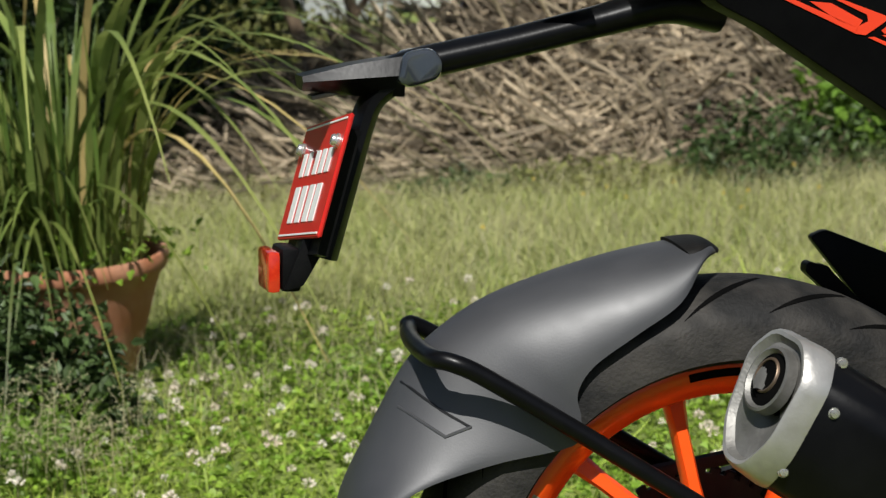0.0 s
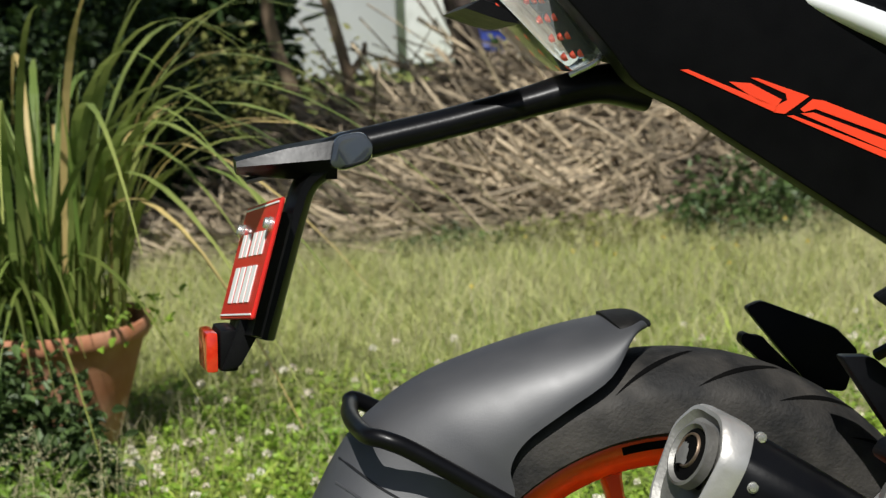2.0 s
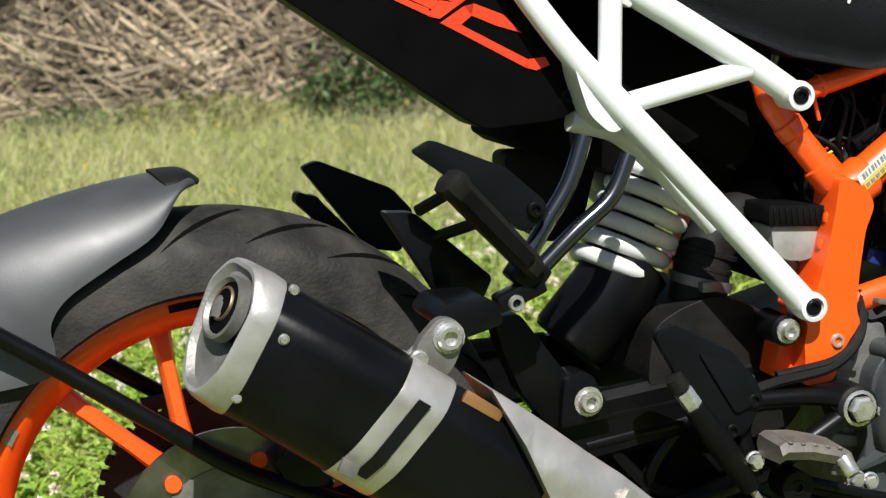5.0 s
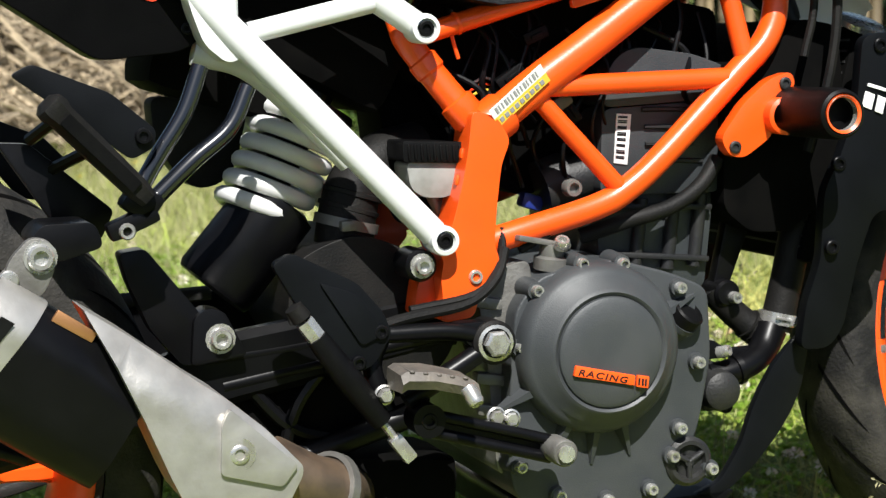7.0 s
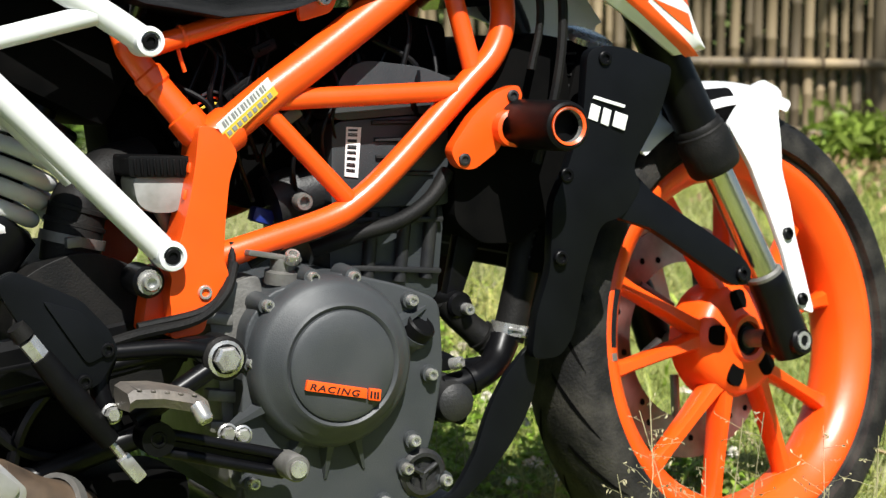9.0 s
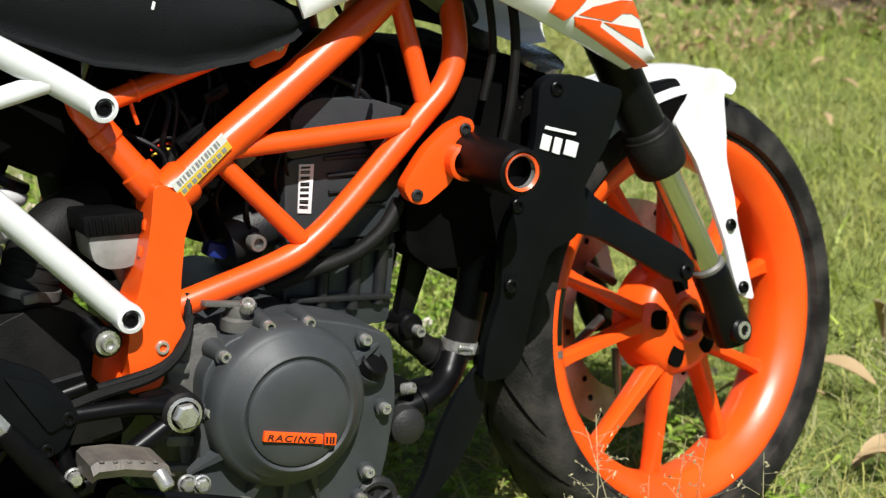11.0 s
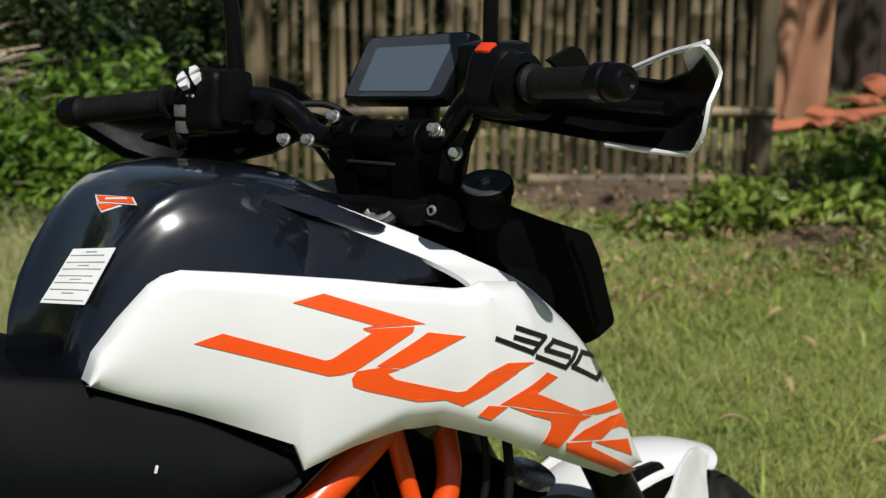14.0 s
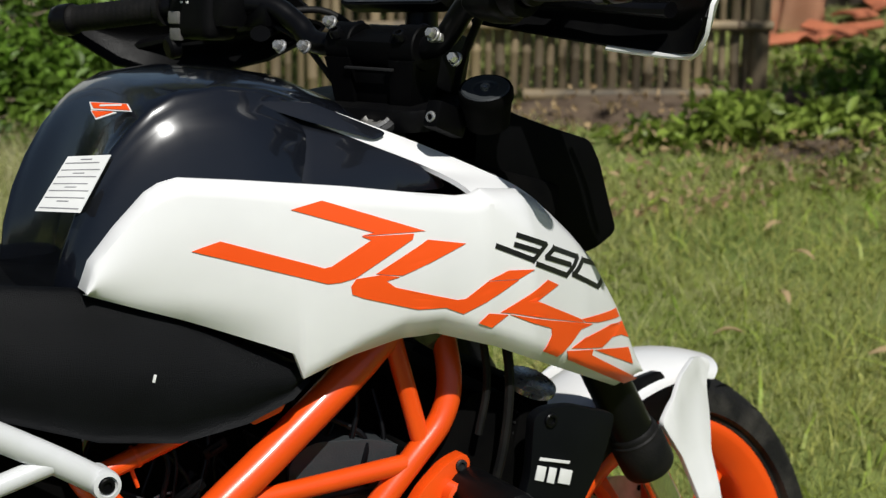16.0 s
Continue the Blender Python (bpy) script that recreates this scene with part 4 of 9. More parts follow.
# cooling: pump, hoses, radiator
pump = part("water_pump", lathe([(0, -0.09), (0.022, -0.09), (0.0225, -0.140), (0.020, -0.150), (0.012, -0.155), (0, -0.156)], 32, Matrix.Translation((0.9090, 0, 0.2560))), ENGINE_DARK, engine, "dark water pump housing")
part("pump_pipe", tube([(0.905, -0.128, 0.2690), (0.930, -0.130, 0.2720), (0.955, -0.126, 0.2780), (0.9760, -0.115, 0.2890), (0.9900, -0.105, 0.3060)], [0.0140, 0.0140, 0.0145, 0.0160, 0.0185], 18), SATIN, engine)
part("pump_collar", lathe([(0.0140, -0.004), (0.0170, -0.003), (0.0170, 0.003), (0.0140, 0.004)], 24, aim((0.9380, -0.129, 0.2735), (1, 0, 0.25))), SATIN, pump)
part("pump_plate", plate(rounded([(0.892, 0.284), (0.915, 0.284), (0.925, 0.262), (0.915, 0.232), (0.895, 0.232)], 0.006), -0.130, -0.110, 0.003), ENGINE_DARK, pump)
part("drain_bolt", bolt((0.9240, -0.12, 0.2340), RIGHT, 0.0080, 0.008), SATIN, pump)
part("water_hose", tube([(0.9330, -0.085, 0.3560), (0.9440, -0.088, 0.3400), (0.9600, -0.09, 0.3230), (0.9760, -0.094, 0.3080), (0.9860, -0.098, 0.3020)], [0.0150, 0.0150, 0.0150, 0.0165, 0.0165], 18), RUBBER, bike, "black water hose")
for k in range(3):
    part("hose_rib", lathe([(0.0150, -0.0016), (0.0178, -0.001), (0.0178, 0.001), (0.0150, 0.0016)], 24, aim((0.9700 + 0.0052 * k, -0.0930 - 0.001 * k, 0.3140 - 0.0046 * k), (0.72, 0, -0.66))), RUBBER, bike)
part("radiator_hose", tube([(0.9990, -0.10, 0.306), (1.0034, -0.10, 0.3176), (1.0113, -0.10, 0.3430), (1.0203, -0.10, 0.3733), (1.0278, -0.10, 0.4025), (1.045, -0.10, 0.45), (1.055, -0.09, 0.50)], [0.0185, 0.0185, 0.0180, 0.0180, 0.0185, 0.018, 0.018], 18), RUBBER, bike, "black radiator hose")
bm = lathe([(0.0185, -0.0065), (0.0208, -0.0065), (0.0208, 0.0065), (0.0185, 0.0065)], 30, aim((1.0020, -0.10, 0.3175), (0.28, 0, 1)))
box((0.010, 0.010, 0.011), pose(1.0120, -0.1200, 0.3150, 0, 16, 0), 0.002, bm)
box((0.020, 0.003, 0.003), pose(1.0000, -0.1215, 0.3190, 0, 16, 0), 0.001, bm)
part("hose_clamp", bm, STEEL, bike, "steel hose clamp")
bm = bmesh.new()
for z in (0.425, 0.437, 0.449, 0.461):
    lathe([(0.018, -0.003), (0.0225, -0.002), (0.0225, 0.002), (0.018, 0.003)], 22, aim((1.0345 + (z - 0.425) * 0.45, -0.10, z), (0.40, 0, 1)), bm)
part("hose_rib", bm, RUBBER, bike)
part("hanger_boss", lathe([(0, 0.03), (0.0145, 0.03), (0.0145, -0.004), (0.012, -0.007), (0, -0.007)], 24, Matrix.Translation((0.9430, -0.098, 0.3510))), SATIN, engine)
part("bracket_bolt", bolt((0.9480, -0.105, 0.3470), RIGHT, 0.0065, 0.012), STEEL, engine)
part("bracket_bolt", bolt((0.9120, -0.140, 0.2960), (0.6, -0.75, 0.2), 0.0065, 0.012), STEEL, engine)
part("pump_bracket", plate(rounded([(0.890, 0.306), (0.915, 0.306), (0.930, 0.294), (0.975, 0.294), (0.975, 0.286), (0.900, 0.286)], 0.004), -0.122, -0.110, 0.003), SATIN, engine)
rad = part("radiator", box((0.035, 0.25, 0.26), pose(1.075, 0, 0.50, 0, 18, 0), 0.006), DARK, bike, "black radiator")
for i in range(20):
    part("radiator_fin", box((0.037, 0.24, 0.0025), pose(1.075, 0, 0.50, 0, 18, 0) @ pose(0, 0, -0.115 + 0.012 * i), 0), ENGINE_DARK, rad)
bm = plate(rounded([(1.0735, 0.6151), (1.0912, 0.6212), (1.1245, 0.6162), (1.1825, 0.5925), (1.1796, 0.578), (1.1631, 0.5406), (1.1229, 0.4888), (1.135, 0.465), (1.1071, 0.4352), (1.0801, 0.4317), (1.0617, 0.3817), (1.0449, 0.3102), (1.0284, 0.2908), (0.9941, 0.2923), (1.0004, 0.3401), (1.017, 0.3867), (1.0214, 0.4587), (1.0444, 0.4986), (1.0648, 0.5511)], 0.012), -0.179, -0.164, 0.004, bend=lambda x, z: 0.10 * max(0, x - 1.10) + 0.10 * max(0, 0.44 - z))
shroud = part("radiator_shroud", bm, SHROUD, bike, "matt black radiator side shroud")
bm = plate(rounded([(1.036, 0.46), (1.078, 0.625), (1.11, 0.634), (1.182, 0.601), (1.163, 0.56), (1.118, 0.495), (1.088, 0.43), (1.040, 0.29), (1.000, 0.288)], 0.012), 0.164, 0.179, 0.004)
part("left_shroud", bm, SHROUD, shroud)
# emblem: white slanted bars only
bm = bmesh.new()
for x, w, h in ((1.0695, 0.013, 0.0155), (1.0845, 0.011, 0.0165), (1.0985, 0.017, 0.0155)):
    z = 0.5605 - (x - 1.0695) * 0.36
    plate([(x, z - h), (x + 0.005, z), (x + w + 0.003, z - w * 0.36), (x + w - 0.002, z - h - w * 0.36)], -0.1802, -0.1788, 0.0003, bm=bm)
plate([(1.0765, 0.5655), (1.0785, 0.5685), (1.116, 0.5555), (1.1145, 0.5525)], -0.1802, -0.1788, 0.0003, bm=bm)
part("emblem", bm, PAPER, shroud, "white slanted emblem bars")
for x, z in ((1.094, 0.607), (1.040, 0.487), (1.028, 0.40)):
    part("screw", bolt((x, -0.178, z), RIGHT, 0.0078, 0.004), SATIN, shroud)
cap = part("coolant_cap", lathe([(0, 0), (0.030, 0), (0.030, 0.006), (0.024, 0.009), (0, 0.010)], 24, aim((1.112, -0.11, 0.625), (0.25, -0.35, 0.9))), STEEL, bike, "worn metal radiator cap")
# Cowl in near-black, widened so that the gap by the fins reads as shade.
part("cowl", plate(rounded([(1.03, 0.64), (1.075, 0.63), (1.08, 0.52), (1.05, 0.44), (1.0040, 0.4141), (0.9600, 0.4180), (0.930, 0.445), (0.940, 0.600), (0.985, 0.60)], 0.012), -0.128, 0.140, 0.01), DARK, bike, "black radiator cowl, widened to darken the gap")
part("engine_hanger", plate(rounded([(0.956, 0.440), (0.985, 0.430), (0.9490, 0.3500), (0.9330, 0.3560)], 0.006), -0.088, -0.072, 0.004), SATIN, bike, "black engine hanger bracket")
part("cable_run", tube([(1.055, -0.15, 0.74), (1.058, -0.158, 0.66), (1.045, -0.158, 0.58), (1.02, -0.15, 0.50)], 0.0055, 8), RUBBER, bike)
part("cable_run", tube([(1.03, -0.145, 0.75), (1.035, -0.15, 0.66), (1.02, -0.15, 0.60)], 0.0045, 8), RUBBER, bike)
# belly blade
bm = plate(rounded([(1.0226, 0.3111), (1.0189, 0.2849), (1.0082, 0.2478), (0.9928, 0.2233), (0.9742, 0.203), (0.9414, 0.1721), (0.9166, 0.1540), (0.87, 0.128), (0.76, 0.118), (0.76, 0.140), (0.868, 0.148), (0.9000, 0.1600), (0.9132, 0.1766), (0.9282, 0.1989), (0.9419, 0.2325), (0.955, 0.2565), (0.9721, 0.2775), (0.9974, 0.297)], 0.008), -0.150, -0.140, 0.004, bend=lambda x, z: 0.25 * max(0, x - 0.96))
blade = part("belly_panel", bm, SHROUD, bike, "curved black belly panel")
part("belly_tray", plate(rounded([(0.70, 0.150), (0.92, 0.150), (0.88, 0.118), (0.70, 0.112)], 0.01), -0.15, 0.15, 0.008), SATIN, blade)
# crash slider
SL = Vector((1.0, 0, 0.544))
slider = part("crash_slider", lathe([(0.012, -0.150), (0.024, -0.150), (0.026, -0.156), (0.026, -0.252), (0.0245, -0.259), (0.0215, -0.261), (0.018, -0.259), (0.0175, -0.240), (0, -0.240)], 40, Matrix.Translation(SL)), BLACK, bike, "black crash slider with an orange ring")
part("ring", lathe([(0.0165, -0.2600), (0.0195, -0.2622), (0.0195, -0.2600)], 40, Matrix.Translation(SL), closed=True), ORANGE_STICKER, slider)
part("ring_lip", lathe([(0.0160, -0.252), (0.0182, -0.2615), (0.0188, -0.2612), (0.0182, -0.252)], 40, Matrix.Translation(SL), closed=True), STEEL, slider)
bm = plate(rounded([(0.915, 0.522), (0.925, 0.503), (0.942, 0.500), (0.975, 0.520), (0.982, 0.548), (1.005, 0.572), (1.000, 0.586), (0.975, 0.580), (0.945, 0.558)], 0.010), -0.158, -0.140, 0.003)
mount = part("slider_mount", bm, ORANGE, bike, "orange anodised slider bracket")
lo = lathe([(0.016, 0), (0.020, -0.003), (0.020, -0.022), (0.016, -0.024)], 24, Matrix.Translation((0.985, -0.150, 0.541)))
part("mount_collar", lo, ORANGE, mount)
for x, z in ((0.931, 0.512), (0.992, 0.574)):
    part("bolt", bolt((x, -0.158, z), RIGHT, 0.0066, 0.003), ENGINE_DARK, mount)
# ---- exhaust ----
EX0 = Vector((-0.004, -0.245, 0.512))
EA = Vector((0.812, -0.03, -0.583)).normalized()
EU = Vector((0.583, 0.0, 0.812))
EV = EA.cross(EU).normalized()


EXS = 1 if EV.y < 0 else -1


def ex_ring(s, k=1.0, slant=0.0, drop=0.0, cut=0.0, poly=((-0.062, 0.017), (-0.030, 0.040), (0.034, 0.047), (0.062, 0.024))):
    outline = [(u, v) for u, v in poly] + [(u, -v) for u, v in reversed(poly)]
    ring = rounded(outline, 0.012, 3)
    return [EX0 + EA * (s + slant * u + cut * v * EXS) + EU * (u * k + drop) + EV * v * k for u, v in ring]


muffler = part("muffler", loft([ex_ring(0.032, 0.97), ex_ring(0.034, 1.0), ex_ring(0.15, 1.01), ex_ring(0.27, 1.0, 0, -0.002), ex_ring(0.33, 0.88, 0, -0.008)]), SATIN, bike, "black muffler with an aluminium end cap")
SL_ = -0.12
CUT = 0.26
END = ((-0.062, 0.0155), (-0.030, 0.0385), (0.034, 0.047), (0.062, 0.024))
bm = loft([ex_ring(0.042, 1.02, -0.1), ex_ring(0.036, 1.03, -0.1), ex_ring(0.014, 1.00, SL_, 0, CUT, END), ex_ring(0.009, 0.97, SL_, 0, CUT, END), ex_ring(0.007, 0.94, SL_, 0, CUT, END), ex_ring(0.0075, 0.88, SL_, 0, CUT, END)], caps=False)
endcap = part("end_cap", bm, ALU, muffler, "brushed aluminium end cap")
# The recess's shade is put into the face's darker metal colour.
part("cap_face", loft([ex_ring(0.0075, 0.88, SL_, 0, CUT, END), ex_ring(0.011, 0.84, SL_, 0, CUT, END), ex_ring(0.014, 0.80, SL_, 0, CUT, END), ex_ring(0.015, 0.1, SL_, 0, CUT, END)], caps=False), CAST, endcap, "recessed end face, darker grey for its shade")
OUT = EX0 + EU * 0.017 + EA * 0.0055
om = aim(OUT, -EA + EU * SL_ + EV * EXS * CUT)
part("outlet_ring", lathe([(0.0300, -0.006), (0.0290, 0.0035), (0.0265, 0.0045), (0.0235, 0.0005)], 36, om), CAST, endcap, "grey outlet ring")
part("outlet_pipe", lathe([(0.0160, -0.010), (0.0160, 0.0015), (0.0150, 0.0028), (0.0136, 0.0024), (0.0128, -0.010)], 32, om @ pose(0.004, 0, 0.003)), HEATED, endcap, "heat-stained tailpipe")
# Two near-black discs paint the shade inside pipe and outlet ring.
part("outlet_hole_shade", lathe([(0.0150, 0.0012), (0, 0.0010)], 24, om @ pose(0.004, 0, 0.003)), DARK, endcap)
part("outlet_recess_shade", lathe([(0.0240, 0.0006), (0, 0.0004)], 32, om), DARK, endcap)
bm = loft([ex_ring(0.160, 1.018, 0.12), ex_ring(0.162, 1.026, 0.12), ex_ring(0.204, 1.026, 0.12), ex_ring(0.206, 1.018, 0.12)])
band = part("muffler_band", bm, ALU, muffler, "aluminium clamp band")
bm = bmesh.new()
rows = []
for i in range(9):
    u = -0.048 + 0.082 * i / 8
    v = np.interp(u, [-0.062, -0.030, 0.034, 0.062], [0.017, 0.040, 0.047, 0.024])
    rows.append([bm.verts.new(EX0 + EA * (s + 0.12 * u) + EU * (u * 1.026) + EV * (v * 1.026 + 0.0012) * (1 if EV.y < 0 else -1)) for s in (0.177, 0.190)])
for p, q in zip(rows, rows[1:]):
    bm.faces.new((p[0], p[1], q[1], q[0]))
bmesh.ops.solidify(bm, geom=bm.faces[:], thickness=0.001)
part("band_slot", bm, INK, band)


def ex_side(s, u, out=0.0):
    v = np.interp(u, [-0.062, -0.030, 0.034, 0.062], [0.017, 0.040, 0.047, 0.024]) + out
    return EX0 + EA * s + EU * u + EV * v * (1 if EV.y < 0 else -1)


for s, u in ((0.052, 0.021), (0.047, -0.042), (0.043, 0.060)):
    part("rivet", bolt(ex_side(s, u, -0.001), RIGHT, 0.0040, 0.004, socket=False, washer=0.005), STEEL, muffler)
part("small_plate", plate([(0.094, 0.392), (0.108, 0.382), (0.102, 0.370), (0.088, 0.380)], -0.295, -0.290, 0.001), CAST, muffler)
# aluminium front shield and header pipe
NOSE = [(0.2328, 0.4324), (0.2704, 0.4048), (0.331, 0.3548), (0.3502, 0.3407), (0.3836, 0.3097), (0.4155, 0.2717), (0.4143, 0.2629), (0.3998, 0.2398), (0.38, 0.2342), (0.3421, 0.2448), (0.3034, 0.256), (0.2942, 0.2778), (0.2741, 0.3339), (0.2538, 0.3842)]
bm = plate(rounded(NOSE, 0.004), -0.309, -0.225, 0.004, seg=2, cuts=3, bend=lambda x, z: 0.10 * max(0.0, x - 0.30) + 0.9 * max(0.0, (x - 0.2538) * 0.547 + (z - 0.3842) * 0.837))
shield = part("heat_shield", bm, ALU, muffler, "brushed aluminium exhaust shield")
bm = plate(rounded([(0.350, 0.334), (0.410, 0.274), (0.3937, 0.2563), (0.3376, 0.2754), (0.3419, 0.320)], 0.005), -0.2965, -0.286, 0.003, bend=lambda x, z: 0.10 * max(0.0, x - 0.30) - 0.017)
part("shield_recess", bm, ALU, shield)
part("shield_bolt", bolt((0.3559, -0.306, 0.2918), RIGHT, 0.009, 0.004, washer=0.015), STEEL, shield)
pipe = part("header_pipe", tube([(0.395, -0.235, 0.262), (0.432, -0.228, 0.238), (0.462, -0.208, 0.222), (0.482, -0.165, 0.210), (0.525, -0.090, 0.185), (0.62, -0.05, 0.135), (0.74, -0.04, 0.115), (0.86, -0.03, 0.14)], [0.030, 0.030, 0.032, 0.027, 0.025, 0.024, 0.022, 0.020], 20), HEATED, bike, "heat-stained exhaust pipe")
part("pipe_collar", lathe([(0.033, -0.006), (0.038, -0.005), (0.038, 0.005), (0.033, 0.006)], 30, aim((0.458, -0.211, 0.224), (0.75, 0.45, -0.40))), CAST, pipe)
part("collector_box", box((0.16, 0.13, 0.09), pose(0.54, -0.06, 0.185, 0, 8, 0), 0.02), DARK, pipe, "black collector box")
bm = plate(rounded([(0.166, 0.452), (0.176, 0.478), (0.196, 0.497), (0.214, 0.492), (0.216, 0.468), (0.204, 0.446), (0.186, 0.436)], 0.008), -0.262, -0.250, 0.003)
hang = part("muffler_bracket", bm, CAST, bike, "cast aluminium muffler bracket")
part("bolt", bolt((0.203, -0.262, 0.478), RIGHT, 0.012, 0.008, washer=0.015), STEEL, hang)
part("bolt", bolt((0.174, -0.262, 0.461), RIGHT, 0.009, 0.005, socket=False), STEEL, hang)
part("strap", plate([(0.155, 0.455), (0.164, 0.449), (0.208, 0.482), (0.20, 0.49)], -0.252, -0.244, 0.001), ALU, hang)
part("copper_shim", plate([(0.205, 0.425), (0.238, 0.402), (0.244, 0.41), (0.212, 0.434)], -0.285, -0.279, 0.001), COPPER, hang)
part("bracket_arm", plate(rounded([(0.195, 0.490), (0.208, 0.505), (0.255, 0.503), (0.262, 0.480), (0.22, 0.47)], 0.008), -0.245, -0.170, 0.005), SATIN, hang)

# ---- rear mudguard ----
def sweep_guard(stations, half, n=14, thick=0.004):
    """A guard bowed over the wheel: (crown x, z, edge x, z, half width) from front to back."""
    bm = bmesh.new()
    st = []
    for i in range(len(stations) - 1):
        a = stations[i - 1] if i else stations[0]
        b, c = stations[i], stations[i + 1]
        d = stations[i + 2] if i + 2 < len(stations) else c
        for k in range(5):
            t = k / 5
            st.append([0.5 * (2 * q + (r - p) * t + (2 * p - 5 * q + 4 * r - s) * t * t + (3 * q - p - 3 * r + s) * t ** 3) for p, q, r, s in zip(a, b, c, d)])
    st.append(list(stations[-1]))
    rows = []
    for cx, cz, ex, ez, w in st:
        row = []
        for j in range(-n, n + 1):
            t = abs(j) / n
            a = t * math.pi / 2
            k = (1 - math.cos(a)) ** 0.9
            y = -math.copysign(w * math.sin(a) ** 0.85, j) if j else 0.0
            row.append(bm.verts.new((cx + (ex - cx) * k, -y, cz + (ez - cz) * k)))
        rows.append(row)
    for p, q in zip(rows, rows[1:]):
        for j in range(len(p) - 1):
            bm.faces.new((p[j], p[j + 1], q[j + 1], q[j]))
    bmesh.ops.recalc_face_normals(bm, faces=bm.faces[:])
    bmesh.ops.solidify(bm, geom=bm.faces[:], thickness=thick)
    return bm


GUARD = [(0.036, 0.606, 0.030, 0.602, 0.030), (0.020, 0.6145, 0.010, 0.598, 0.060), (-0.030, 0.611, -0.018, 0.566, 0.080), (-0.080, 0.603, -0.062, 0.541, 0.086), (-0.136, 0.590, -0.104, 0.516, 0.088),
         (-0.186, 0.574, -0.121, 0.492, 0.088), (-0.230, 0.550, -0.119, 0.467, 0.088), (-0.268, 0.517, -0.128, 0.444, 0.088), (-0.308, 0.453, -0.21, 0.432, 0.088), (-0.338, 0.395, -0.29, 0.405, 0.086), (-0.358, 0.320, -0.345, 0.33, 0.080)]
shell = sweep_guard(GUARD, 0.088)
skin_tree = BVHTree.FromBMesh(shell)
guard = part("mudguard", shell, FENDER, bike, "dark grey plastic rear mudguard", angle=60)
# Moulded lines; the first is black, a groove's shade put into colour.
for mat_, r_, path_ in ((INK, 0.0013, ((-0.296, 0.516), (-0.267, 0.500), (-0.243, 0.482), (-0.219, 0.467))), (FENDER, 0.0016, ((-0.308, 0.498), (-0.271, 0.479), (-0.243, 0.460), (-0.219, 0.468)))):
    line_ = []
    for (x0, z0), (x1, z1) in zip(path_, path_[1:]):
        for t in (0, 0.25, 0.5, 0.75, 1):
            hit = skin_tree.ray_cast(Vector((x0 + (x1 - x0) * t, -0.3, z0 + (z1 - z0) * t)), Vector((0, 1, 0)))[0]
            if hit and (not line_ or (hit - line_[-1]).length > 0.001):
                line_.append(hit)
    if len(line_) > 2:
        part("moulded_line", tube(line_, r_, 6, steps=1), mat_, guard)
tip = part("mudguard_tip", sweep_guard([(0.0385, 0.606, 0.034, 0.602, 0.026), (0.022, 0.6165, 0.014, 0.606, 0.046), (-0.008, 0.6165, 0.002, 0.604, 0.05)], 0.05, 10, 0.003), RUBBER, guard, angle=60)
bar = part("mudguard_bar", tube([(0.19, -0.128, 0.275), (0.05, -0.122, 0.337), (-0.03, -0.116, 0.392), (-0.122, -0.107, 0.458), (-0.205, -0.103, 0.516), (-0.236, -0.100, 0.533), (-0.252, -0.080, 0.536), (-0.258, 0.0, 0.537), (-0.252, 0.080, 0.536), (-0.236, 0.100, 0.533), (-0.122, 0.107, 0.458), (0.05, 0.12, 0.337)], 0.0087, 14), SATIN, bike, "black tubular mudguard stay")

# ---- tail ----
TAIL = [(-0.055, 0.952), (-0.052, 0.925), (-0.010, 0.870), (0.010, 0.838), (0.052, 0.814), (0.285, 0.643), (0.364, 0.646), (0.396, 0.664), (0.386, 0.700), (0.268, 0.860), (0.19, 0.905), (0.09, 0.930)]
tail = part("tail_panel", plate(rounded(TAIL, 0.012), -0.138, -0.090, 0.005, seg=3), TAIL_BLACK, bike, "black tail side panel")
part("tail_core", plate(rounded([(-0.05, 0.95), (-0.045, 0.925), (0.0, 0.875), (0.06, 0.850), (0.28, 0.715), (0.38, 0.715), (0.268, 0.860), (0.19, 0.905), (0.09, 0.93)], 0.012), -0.11, 0.138, 0.012), DARK, tail)
TAIL_STRIPES = [
    [(0.051, 0.848), (0.058, 0.848), (0.138, 0.808), (0.136, 0.803)], [(0.095, 0.834), (0.115, 0.831), (0.143, 0.814), (0.138, 0.808), (0.121, 0.815)],
    [(0.115, 0.836), (0.122, 0.835), (0.169, 0.815), (0.154, 0.806), (0.145, 0.801), (0.135, 0.803), (0.138, 0.809), (0.148, 0.813), (0.147, 0.819)],
    [(0.172, 0.812), (0.182, 0.81), (0.277, 0.766), (0.269, 0.761), (0.25, 0.769), (0.174, 0.803), (0.163, 0.801), (0.16, 0.804)],
    [(0.16, 0.8), (0.172, 0.8), (0.25, 0.765), (0.242, 0.758)], [(0.147, 0.799), (0.153, 0.799), (0.239, 0.759), (0.241, 0.751)]]
